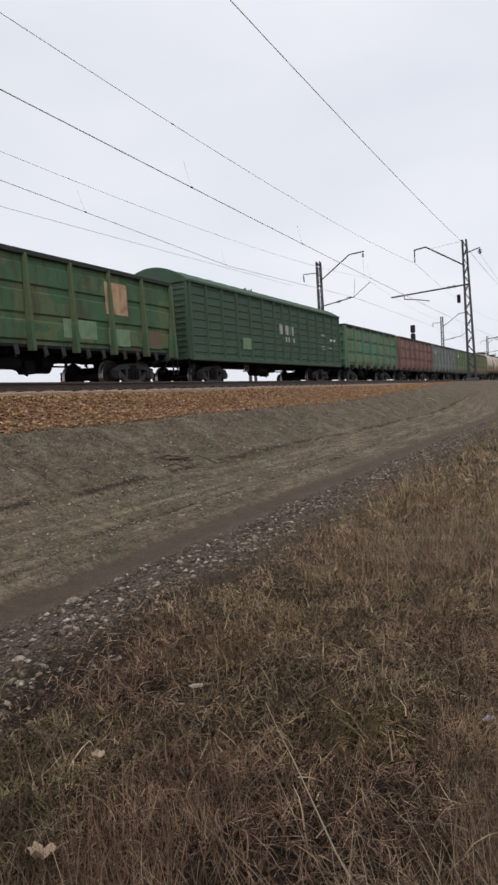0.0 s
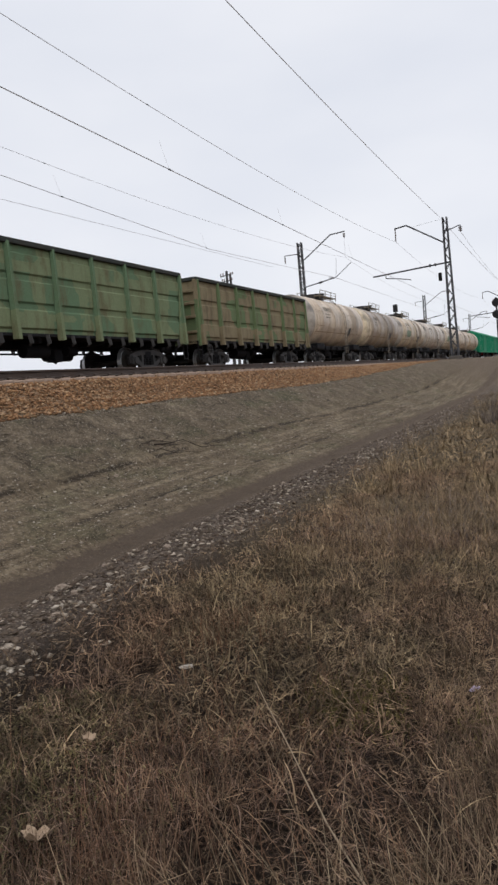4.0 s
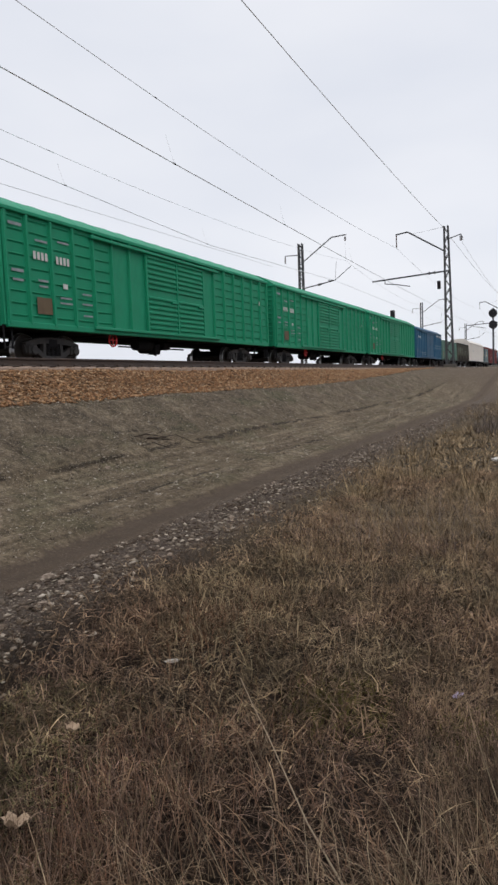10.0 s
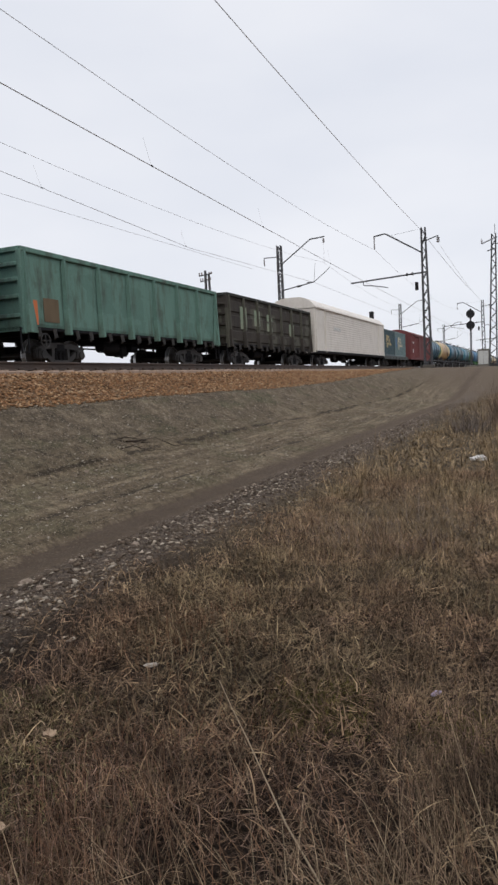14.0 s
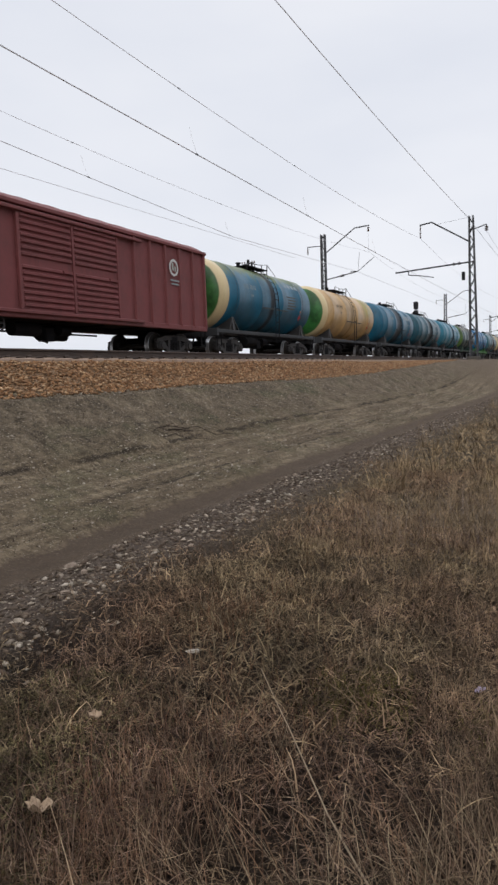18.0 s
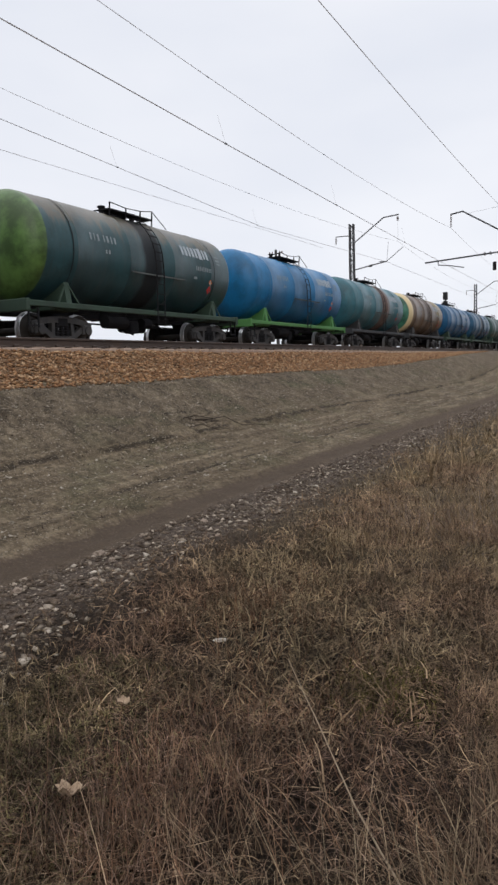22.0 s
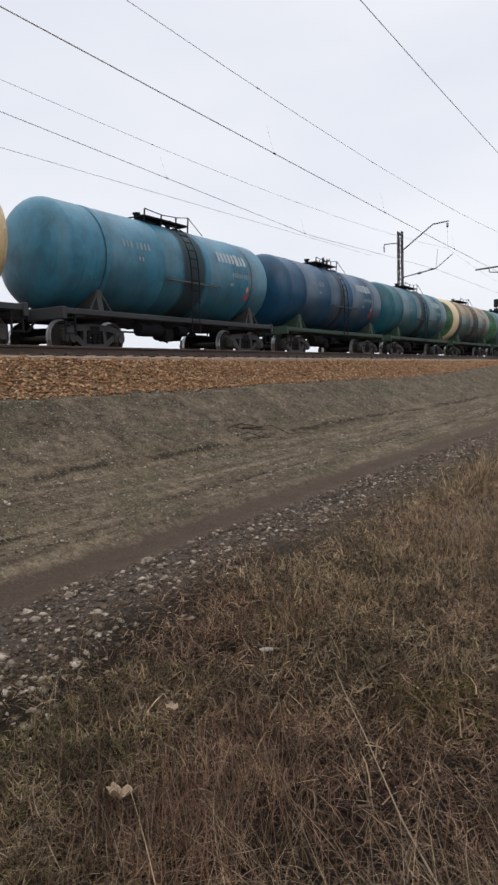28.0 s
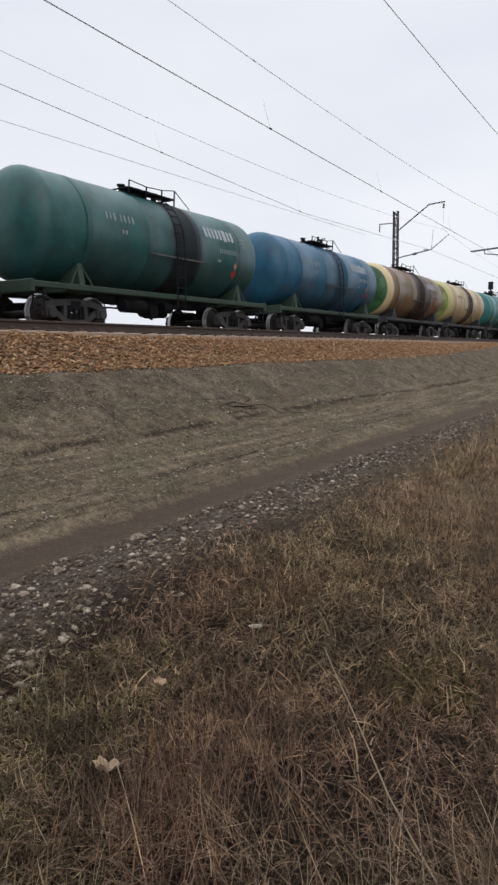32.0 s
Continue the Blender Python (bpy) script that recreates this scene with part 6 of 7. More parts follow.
    # painted marks lie on the curved side
    def patch_mesh(mat, width, a0, a1, point=0.0):
        bm = bmesh.new()
        k = max(6, int(abs(a1 - a0) / 0.05))
        rows = []
        for i in range(k + 1):
            a = a0 + (a1 - a0) * i / k
            taper = 1.0 if point <= 0 else max(0.04, 1 - abs(i / k - point) / 0.5)
            reach = r + (0.005 if point < 0 else 0.010)
            rows.append([bm.verts.new((reach * math.sin(a), y, reach * math.cos(a))) for y in (-width / 2 * taper, width / 2 * taper)])
        for a, b in zip(rows, rows[1:]):
            bm.faces.new((a[0], a[1], b[1], b[0]))
        bmesh.ops.recalc_face_normals(bm, faces=bm.faces)
        return mesh_of("marking", bm, mat)

    for mat, y, width, top, bottom, lab, *point in marks:
        a0, a1 = math.acos(max(-1, min(1, top / r))), math.acos(max(-1, min(1, bottom / r)))
        part("marking", once(("pm", mat, r, round(width, 3), round(top, 2), round(bottom, 2), *point), lambda: patch_mesh(MAT[mat], width, a0, a1, *point)), None, w, lab, at=(0, y, zc))
    return w


def paints():
    def p(name, base, dirt, amount=0.6, rough=0.7, scale=1.2):
        MAT[name] = worn(name, base, dirt, rough, amount, scale)

    def g(name, base, second, dirt, share=0.5):
        MAT[name] = patched(name, base, second, dirt, share)

    g("gondola_green", (0.058, 0.11, 0.06), (0.092, 0.12, 0.062), (0.062, 0.05, 0.034))
    g("gondola_green_pale", (0.125, 0.168, 0.10), (0.092, 0.18, 0.122), (0.085, 0.072, 0.048), 0.55)
    g("gondola_red", (0.215, 0.125, 0.105), (0.17, 0.10, 0.085), (0.085, 0.058, 0.048))
    g("gondola_grey", (0.185, 0.20, 0.195), (0.145, 0.17, 0.15), (0.065, 0.062, 0.052))
    g("gondola_tan", (0.19, 0.155, 0.095), (0.11, 0.15, 0.075), (0.095, 0.072, 0.045), 0.45)
    g("gondola_olive", (0.15, 0.18, 0.10), (0.10, 0.155, 0.09), (0.105, 0.09, 0.05), 0.45)
    g("gondola_sage", (0.115, 0.20, 0.165), (0.10, 0.175, 0.145), (0.065, 0.075, 0.06), 0.4)
    g("gondola_dark", (0.050, 0.043, 0.037), (0.080, 0.078, 0.062), (0.028, 0.026, 0.024), 0.4)
    p("boxcar_old_green", (0.058, 0.098, 0.068), (0.075, 0.072, 0.052), 0.9, 0.8)
    p("boxcar_green", (0.006, 0.212, 0.107), (0.006, 0.135, 0.07), 0.45, 0.6)
    p("boxcar_blue", (0.014, 0.086, 0.165), (0.022, 0.06, 0.10), 0.6, 0.55)
    p("boxcar_red", (0.150, 0.044, 0.044), (0.085, 0.036, 0.034), 0.7, 0.65)
    p("reefer_white", (0.60, 0.56, 0.51), (0.38, 0.33, 0.28), 0.5, 0.6)
    p("container_dark", (0.045, 0.075, 0.086), (0.032, 0.045, 0.05), 0.5, 0.6)
    p("container_pale", (0.125, 0.18, 0.185), (0.08, 0.105, 0.10), 0.6, 0.6)
    p("flat_deck", (0.085, 0.092, 0.09), (0.035, 0.032, 0.03), 0.8, 0.8)
    p("logo_gold", (0.42, 0.34, 0.18), (0.22, 0.19, 0.12), 0.8, 0.7, 4.0)
    p("logo_pale", (0.50, 0.45, 0.33), (0.25, 0.28, 0.26), 0.9, 0.7, 4.0)
    p("logo_blue", (0.06, 0.13, 0.26), (0.07, 0.11, 0.16), 0.8)
    p("rust_patch", (0.42, 0.29, 0.18), (0.12, 0.05, 0.028), 1.0, 0.8, 3.0)
    p("orange_patch", (0.50, 0.14, 0.05), (0.36, 0.16, 0.09), 0.6)
    p("mint_patch", (0.16, 0.235, 0.145), (0.09, 0.13, 0.075), 0.9, 0.8, 2.5)
    p("sage_patch", (0.19, 0.235, 0.17), (0.28, 0.26, 0.20), 1.0, 0.8, 1.6)
    p("brown_patch", (0.12, 0.085, 0.05), (0.08, 0.055, 0.035), 0.7)
    p("grey_patch", (0.07, 0.075, 0.08), (0.05, 0.05, 0.05), 0.5)
    p("sign_red", (0.42, 0.03, 0.03), (0.25, 0.03, 0.03), 0.4)
    p("frame_green", (0.06, 0.17, 0.05), (0.06, 0.10, 0.05), 0.5)
    p("frame_dull_green", (0.030, 0.052, 0.036), (0.022, 0.026, 0.022), 0.8, 0.7)
    p("frame_grey", (0.034, 0.036, 0.039), (0.018, 0.017, 0.017), 0.7, 0.7)
    p("faded_mark", (0.24, 0.27, 0.28), (0.13, 0.15, 0.16), 0.7)
    p("faded_white", (0.36, 0.37, 0.33), (0.10, 0.12, 0.09), 1.0, 0.8, 5.0)
    p("dusty_rail", (0.20, 0.175, 0.145), (0.11, 0.09, 0.07), 0.6, 0.8)
    p("seam_rust", (0.25, 0.185, 0.13), (0.15, 0.10, 0.07), 0.7, 0.8)
    p("soot_panel", (0.035, 0.030, 0.030), (0.06, 0.048, 0.04), 0.7, 0.6)
    p("chord_dark", (0.032, 0.035, 0.032), (0.06, 0.05, 0.04), 0.6, 0.75)
    p("name_mark", (0.33, 0.36, 0.38), (0.13, 0.17, 0.20), 1.0, 0.7, 7.0)
    p("sign_orange", (0.50, 0.16, 0.05), (0.3, 0.12, 0.06), 0.4)
    p("dark_mark", (0.07, 0.06, 0.05), (0.12, 0.10, 0.08), 0.6)


def patched(name, base, second, dirt, share):
    """Repainted panels in two tones with rust bleeding down from the seams."""
    m, n, l, bsdf = nodes_of(name)
    obj = n.new("ShaderNodeTexCoord").outputs["Object"]
    cell = n.new("ShaderNodeTexVoronoi")
    cell.distance, cell.inputs["Scale"].default_value, cell.inputs["Randomness"].default_value = "CHEBYCHEV", 0.75, 0.8
    l.new(node_map(n, l, obj, (0.3, 1.0, 1.3)), cell.inputs["Vector"])
    tone = n.new("ShaderNodeSeparateColor")
    l.new(cell.outputs["Color"], tone.inputs[0])
    blot = node_noise(n, l, obj, 1.3, 6.0, 0.7)
    fine = node_noise(n, l, obj, 22.0, 4.0, 0.7)
    run = node_noise(n, l, node_map(n, l, obj, (1.4, 2.0, 0.5)), 1.3, 5.0, 0.65)
    pick = node_step(n, l, node_math(n, l, "ADD", tone.outputs[0], node_math(n, l, "MULTIPLY", node_math(n, l, "SUBTRACT", blot, 0.5), 0.6)), share - 0.03, share + 0.03)
    col = node_mix(n, l, pick, rgb(second), rgb(base))
    col = node_mix(n, l, node_math(n, l, "MULTIPLY", node_step(n, l, run, 0.44, 0.7), 0.75), col, rgb(dirt))
    col = node_mix(n, l, node_math(n, l, "MULTIPLY", node_step(n, l, blot, 0.55, 0.75), 0.7), col, rgb(dirt))
    col = node_mix(n, l, 0.6, col, node_mix(n, l, fine, (0.5, 0.5, 0.5, 1), (1.5, 1.5, 1.5, 1)), "MULTIPLY")
    l.new(col, bsdf.inputs["Base Color"])
    l.new(node_math(n, l, "ADD", node_math(n, l, "MULTIPLY", blot, 0.3), 0.55), bsdf.inputs["Roughness"])
    node_bump(n, l, bsdf, node_math(n, l, "ADD", fine, node_math(n, l, "MULTIPLY", blot, 3.0)), 0.25, 0.02)
    return m


paints()
BLUE, SKYB, DEEP = (0.009, 0.112, 0.19), (0.028, 0.185, 0.265), (0.006, 0.085, 0.195)
GREEN, TAN, CREAM, BROWN = (0.035, 0.12, 0.03), (0.42, 0.27, 0.12), (0.50, 0.40, 0.23), (0.13, 0.085, 0.055)
DARK, SOOT = (0.035, 0.031, 0.031), (0.022, 0.022, 0.024)
BEIGE = (0.52, 0.42, 0.315)

# position of each wagon's leading end along the train, in metres
TRAIN = []


def add(make, length):
    start = TRAIN[-1][2] if TRAIN else -13.92
    TRAIN.append((make, start, start + length))


GREEN_LAYOUT = [("rib", 0.9)] + [("rib", 0.98)] * 4 + [("flat", 1.0), ("flat", 1.0), ("door", 2.1), ("door", 2.1), ("flat", 1.0)] + [("rib", 0.98)] * 5 + [("rib", 0.9)]
OLD_LAYOUT = [("rib", 1.3)] * 6 + [("rib", 1.0), ("rib", 1.0), ("rib", 1.15), ("rib", 1.3), ("rib", 1.3), ("rib", 1.3), ("rib", 1.3), ("rib", 1.3)]
BLUE_LAYOUT = [("flat", 0.95)] * 6 + [("door", 2.15), ("door", 2.15)] + [("flat", 0.95)] * 6


def reefer():
    w = boxcar("white corrugated refrigerator wagon with a rounded roof", "reefer_white", 22.8, 4.0, 4.72,
               [("flat", 2.2), ("corr", 8.2), ("corr", 0.5), ("corr", 8.2), ("flat", 2.2)], 16.2, marks=[("row", -6.5, 2.7, (0.5, 0.3, 0.5, 0.4), 0.25)], sill="under", corner=1.4, name="refrigerator_wagon")
    return w


def container(parent, y, paint, gold, blue):
    c = tagged(new("shipping_container"), "slate-grey corrugated shipping container with faded gold emblem", "container", "containers on the flat wagon")
    L, W, H = 6.06, 1.22, 2.59

    def side():
        bm = bmesh.new()
        cols, dep = [], {}
        n = 20
        for i in range(n):
            a = -L / 2 + 0.16 + (L - 0.32) * i / n
            st = (L - 0.32) / n
            for f, d in ((0.0, 0.0), (0.25, 0.0), (0.4, -0.035), (0.85, -0.035)):
                yy = round(a + f * st, 5)
                cols.append(yy)
                dep[yy] = d
        cols.append(round(L / 2 - 0.16, 5))
        dep[cols[-1]] = 0.0
        sheet(bm, 0, cols, [0.16, H - 0.12], lambda yy, zz: dep[yy])
        return mesh_of("side_panel", bm, MAT[paint])

    def rails():
        bm = bmesh.new()
        for s in (-1, 1):
            box(bm, s * W - 0.06, s * W + 0.02, -L / 2, L / 2, 0, 0.16, 0.01)
            box(bm, s * W - 0.06, s * W + 0.02, -L / 2, L / 2, H - 0.12, H, 0.01)
            for t in (-1, 1):
                box(bm, s * W - 0.10, s * W + 0.03, t * L / 2 - 0.08, t * L / 2 + 0.08, 0, H, 0.01)
        return mesh_of("corner_frame", bm, MAT[paint])

    def shell():
        bm = bmesh.new()
        box(bm, -W + 0.06, W - 0.06, -L / 2 + 0.02, L / 2 - 0.02, 0.05, H - 0.02)
        return mesh_of("body", bm, MAT[paint])

    part("body", once(("cb", paint), shell), None, c)
    part("corner_frame", once(("cr", paint), rails), None, c)
    for s in (-1, 1):
        p = part("side_panel", once(("cs", paint), side), None, c, at=(s * W, 0, 0))
        p.rotation_euler.z = 0 if s > 0 else math.pi
    x = W + 0.012
    if blue:
        part("emblem", panel(MAT["logo_blue"], 0.55, 1.0), None, c, "blue painted block", at=(x, -2.35, 0.95))
    # emblem of plain shapes: three open rings and rows of blocks
    def arc(radius):
        bm = bmesh.new()
        n = 16
        vs = [[bm.verts.new((0.004, rr * math.cos(radians(70 + 220 * k / n)), rr * math.sin(radians(70 + 220 * k / n)))) for k in range(n + 1)] for rr in (radius, radius - 0.10)]
        for k in range(n):
            bm.faces.new((vs[0][k], vs[0][k + 1], vs[1][k + 1], vs[1][k]))
        return mesh_of("emblem", bm, MAT[gold])

    for radius in (0.62, 0.47, 0.32):
        part("emblem", once(("arc", gold, radius), lambda: arc(radius)), None, c, "faded gold ring emblem", at=(x, -0.78 + 0.3 * (0.62 - radius), 1.42))
    for k in range(3):
        part("emblem", panel(MAT[gold], 0.13, 0.62), None, c, "faded gold upright bar of the emblem", at=(x + 0.001, -1.16 + 0.2 * k, 1.46))
    for y0, z0, hh, ws in ((-0.5, 1.76, 0.22, (0.14, 0.09, 0.14, 0.12)), (-0.42, 1.42, 0.24, (0.15, 0.1, 0.15, 0.13, 0.12)), (-0.6, 1.05, 0.27, (0.16, 0.13, 0.1, 0.15, 0.08, 0.13, 0.14, 0.12, 0.09))):
        for wv in ws:
            part("emblem", panel(MAT[gold], wv, hh), None, c, "faded gold block of the emblem", at=(x, y0 + wv / 2, z0))
            y0 += wv + 0.075
    return c


def flat_wagon():
    w = wagon("flat_wagon", "grey flat wagon carrying two shipping containers", "flat wagon", 14.13, 9.72)
    hb = 14.13 / 2 - 0.55
    bm = bmesh.new()
    for s in (-1, 1):
        box(bm, s * 1.42 - 0.05, s * 1.42 + 0.05, -hb, hb, 0.92, 1.22, 0.02)
        for i in range(8):
            y = -hb + 0.8 + i * (2 * hb - 1.6) / 7
            box(bm, s * 1.49 - 0.05, s * 1.49 + 0.05, y - 0.09, y + 0.09, 0.98, 1.2, 0.01)
    part("side_sill", bm, MAT["flat_deck"], w)
    bm = bmesh.new()
    box(bm, -1.4, 1.4, -hb, hb, 1.2, 1.28, 0.01)
    part("deck", bm, MAT["flat_deck"], w)
    bm = bmesh.new()
    rod(bm, (0.4, -1.5, 0.7), (0.4, 1.5, 0.7), 0.22, 14)
    part("air_tank", bm, MAT["under"], w)
    return w


def std_marks(white="white", number="faded_mark", sign=True, name=True):
    out = []
    if name:
        y = 1.75
        for k, wv in enumerate((0.14, 0.15, 0.13, 0.15, 0.14, 0.22, 0.13, 0.15)):
            out.append((white, y + wv / 2, wv, 0.76 + 0.03 * (k == 5), 0.42 - 0.03 * (k == 5), "white painted mark"))
            y += wv + 0.075
        for k in range(3):
            out.append((number, 4.1, 0.34 - 0.05 * k, 0.62 - 0.13 * k, 0.56 - 0.13 * k, "faded painted mark"))
        for k in range(9):
            out.append((number, 2.55 + 0.12 * k, 0.055, 0.12, -0.03, "faded painted mark"))
        out.append((number, 2.5, 0.2, -0.25, -0.33, "faded painted mark"))
    y = -3.0
    for k, wv in enumerate((0.07, 0.05, 0.08, 0.05, 0.08, 0.06, 0.07)):
        out.append((number, y + wv / 2, wv, 0.47, 0.27, "faded painted mark"))
        y += wv + (0.10 if k != 2 else 0.19)
    for k in range(2):
        out.append((number, -2.35 + 0.14 * k, 0.07, 0.06, -0.05, "faded painted mark"))
    if sign:
        out.append(("sign_red", 3.52, 0.30, -0.48, -0.78, "red hazard sign", 0.5))
        out.append(("sign_orange", 3.52, 0.24, -0.26, -0.48, "orange hazard sign", 0.5))
        out.append(("white", 3.52, 0.12, -0.30, -0.50, "white hazard sign", 0.5))
    return out


LINES = [("dark_mark", 2.2 + 0.1 * (i % 2), 1.1 - 0.15 * (i % 3), 0.3 - 0.14 * i, 0.24 - 0.14 * i, "dark painted line") for i in range(5)] + [("name_mark", 2.0 + 0.45 * i, 0.26, 0.95, 0.75, "white painted mark") for i in range(4)]


# a dark painted panel with pale marks on it
PANEL = [("soot_panel", 2.75, 1.85, 0.72, -0.95, "dark painted panel", -1)] + [("name_mark", 2.0 + 0.22 * i, 0.13, 0.62, 0.32, "pale painted mark") for i in range(7)] + [("sage_patch", 3.3, 0.3, 0.05, -0.3, "pale scraped patch"), ("sign_red", 2.9, 0.3, -0.45, -0.75, "red hazard sign", 0.5)]


def k_marks(patch):
    return [("dark_mark", -3.0 + i * 0.2, 0.07 + 0.02 * (i % 3), 0.80, 0.52, "dark painted mark") for i in range(8)] + [
        ("dark_mark", -2.6, 0.9, 0.38, 0.33, "dark painted line"), ("dark_mark", -2.6, 0.9, 0.18, 0.13, "dark painted line"),
        ("grey_patch", 2.1, 0.5, -0.35, -0.85, "grey data plate")] + [("seam_rust", y, 0.035, 0.5, -0.4, "rusty panel edge") for y in (1.75, 3.1, -4.3, -3.4)] + [("seam_rust", y, ww, z, z - 0.035, "rusty panel edge") for y, ww, z in ((2.42, 1.35, 0.52), (2.42, 1.35, -0.38), (-3.85, 0.9, 0.52), (-3.85, 0.9, -0.38), (0.0, 9.6, -0.72))] + ([("sage_patch", -2.4, 1.9, 0.1, -0.5, "faded green patch")] if patch else [])


# body, upper side, leading end, spill and its place
K_LOOKS = [
    (BEIGE, None, None, (0.32, 0.26, 0.205), 3.4),
    ((0.36, 0.285, 0.21), (0.27, 0.22, 0.175), (0.50, 0.41, 0.29), (0.20, 0.165, 0.135), 2.2),
    ((0.51, 0.41, 0.29), None, None, (0.24, 0.19, 0.145), 3.0),
    ((0.52, 0.445, 0.37), None, None, (0.36, 0.31, 0.26), 0.4),
    ((0.53, 0.44, 0.32), None, None, (0.25, 0.222, 0.19), -0.6),
    ((0.53, 0.425, 0.315), None, None, (0.27, 0.20, 0.145), 1.6),
    ((0.52, 0.415, 0.31), None, (0.44, 0.34, 0.24), (0.38, 0.31, 0.24), 0.5),
]


def make_train():
    add(lambda: gondola("green gondola wagon with rusty patches", "gondola_green", "chord_dark", marks=[("rust_patch", 3.05, 2.35, 1.15, 1.0, "rust-brown patch"), ("mint_patch", 1.2, 1.5, 1.5, 0.55, "pale green patch"), ("brown_patch", 4.9, 1.35, 1.3, 0.6, "brown patch"), ("mint_patch", 3.1, 1.35, 1.1, 0.55, "pale green patch")]), 13.92)
    add(lambda: boxcar("old dark green covered wagon with pressed steel ribs", "boxcar_old_green", 18.69, 4.0, 4.65, OLD_LAYOUT, 12.8, marks=[("faded_white", -0.1, 2.5, 0.5, 0.48), ("faded_white", 0.58, 2.5, 0.42, 0.46), ("faded_white", 1.2, 2.5, 0.5, 0.44), ("faded_white", 0.1, 2.15, 0.2, 0.24), ("faded_white", 0.45, 2.15, 0.2, 0.24), ("faded_white", 0.8, 2.15, 0.2, 0.23), ("faded_white", 1.12, 2.15, 0.2, 0.23), ("faded_white", 1.45, 2.15, 0.2, 0.22), ("faded_mark", 5.9, 2.72, 0.7, 0.1), ("faded_mark", 5.8, 2.1, 0.6, 0.07), ("faded_mark", 5.8, 1.95, 0.55, 0.07), ("faded_mark", 7.0, 2.05, 0.5, 0.07), ("mint_patch", -4.0, 1.6, 0.9, 0.5), ("row", 7.0, 2.5, (0.5, 0.4), 0.12)]), 18.69)
    add(lambda: gondola("pale green gondola wagon with streaked sides", "gondola_green_pale", "chord_dark", marks=[("orange_patch", -6.1, 1.5, 0.3, 0.55, "orange patch")]), 14.3)
    add(lambda: gondola("rust-red gondola wagon with faded panels", "gondola_red", "chord_dark", marks=[("faded_mark", -4.4, 2.9, 1.0, 0.16, "faded painted mark")]), 13.75)
    add(lambda: gondola("grey gondola wagon with dented panels", "gondola_grey", "chord_dark", marks=[("faded_mark", -5.2, 2.8, 1.1, 0.3, "faded painted mark"), ("mint_patch", -5.1, 2.1, 0.9, 0.22, "pale green patch")]), 13.8)
    add(lambda: gondola("green gondola wagon with pale markings", "gondola_olive", "chord_dark", marks=[("white", -5.2, 2.9, 1.0, 0.22, "white painted mark")]), 13.94)
    add(lambda: gondola("brown and olive gondola wagon with worn paint", "gondola_tan", "chord_dark"), 14.1)
    for i in range(7):
        body, upper, head, band, at = K_LOOKS[i]
        tank_paint("beige_tank_%s" % "abcdefg"[i], body, upper=upper, up_from=0.1, head=head or (0.33, 0.29, 0.25), head_y=-4.2 if head else -5.15, band=band, band_w=0.9, band_y=at, grime=(0.20, 0.125, 0.075), grime_amount=0.7)
        add(lambda i=i: tank("dusty beige insulated tank wagon with a railed hatch platform", "beige_tank_%s" % "abcdefg"[i], r=1.56, zc=2.80, hl=5.70, dome=0.34, style="K", marks=k_marks(i in (2, 4))), 84.15 / 7)
    for i in range(3):
        add(lambda: boxcar("bright green covered wagon with corrugated sliding doors", "boxcar_green", 18.95, 4.12, 4.80, GREEN_LAYOUT, 13.2, marks=[("row", -7.8, 2.95, (0.1, 0.1, 0.1, 0.1), 0.22), ("row", -6.85, 2.93, (0.1, 0.1, 0.1, 0.1), 0.22), ("faded_mark", -8.45, 3.75, 0.5, 0.08), ("faded_mark", -8.45, 2.52, 0.45, 0.08), ("faded_mark", -8.45, 2.28, 0.4, 0.06), ("faded_mark", -7.45, 3.45, 0.5, 0.06), ("faded_mark", -7.45, 2.35, 0.4, 0.06), ("faded_mark", -7.45, 2.2, 0.35, 0.05), ("faded_mark", -6.5, 3.55, 0.5, 0.05), ("row", -6.6, 2.25, (0.2,), 0.14), ("brown_patch", -7.45, 1.45, 0.62, 0.46), ("faded_mark", -6.5, 1.95, 0.5, 0.05), ("faded_mark", -6.5, 1.8, 0.55, 0.05), ("faded_mark", -5.5, 2.15, 0.45, 0.05), ("faded_mark", -5.5, 1.85, 0.5, 0.05), ("faded_mark", -5.5, 1.5, 0.45, 0.05), ("row", 7.9, 2.95, (0.2,), 0.2)]), 18.95)
    add(lambda: boxcar("blue covered wagon with corrugated sliding doors", "boxcar_blue", 17.06, 3.95, 4.56, BLUE_LAYOUT, 12.2, marks=[("row", -6.75, 3.1, (0.1, 0.1, 0.1, 0.1), 0.24), ("row", -5.85, 3.08, (0.1, 0.1, 0.1, 0.1), 0.24), ("faded_mark", -7.4, 3.4, 0.4, 0.06), ("faded_mark", -7.35, 1.9, 0.45, 0.05), ("faded_mark", -7.35, 1.7, 0.45, 0.05), ("faded_mark", -3.0, 1.6, 5.0, 0.07), ("faded_mark", -2.0, 1.42, 6.0, 0.07), ("row", 4.5, 3.62, (0.16, 0.2, 0.16), 0.22), ("row", 5.3, 3.6, (0.12, 0.14, 0.12, 0.12), 0.2), ("row", 6.25, 3.6, (0.12, 0.14, 0.12, 0.12), 0.2), ("row", 7.3, 3.58, (0.14, 0.14, 0.12), 0.2)] + [("faded_mark", y, z, 0.8, 0.075) for z in (2.52, 2.26) for y in (3.95, 4.9, 5.85, 6.8, 7.7)] + [("faded_mark", 5.9, 1.62, 0.4, 0.05), ("faded_mark", 5.9, 1.5, 0.3, 0.05), ("faded_mark", 7.65, 1.72, 0.35, 0.05)]), 17.12)
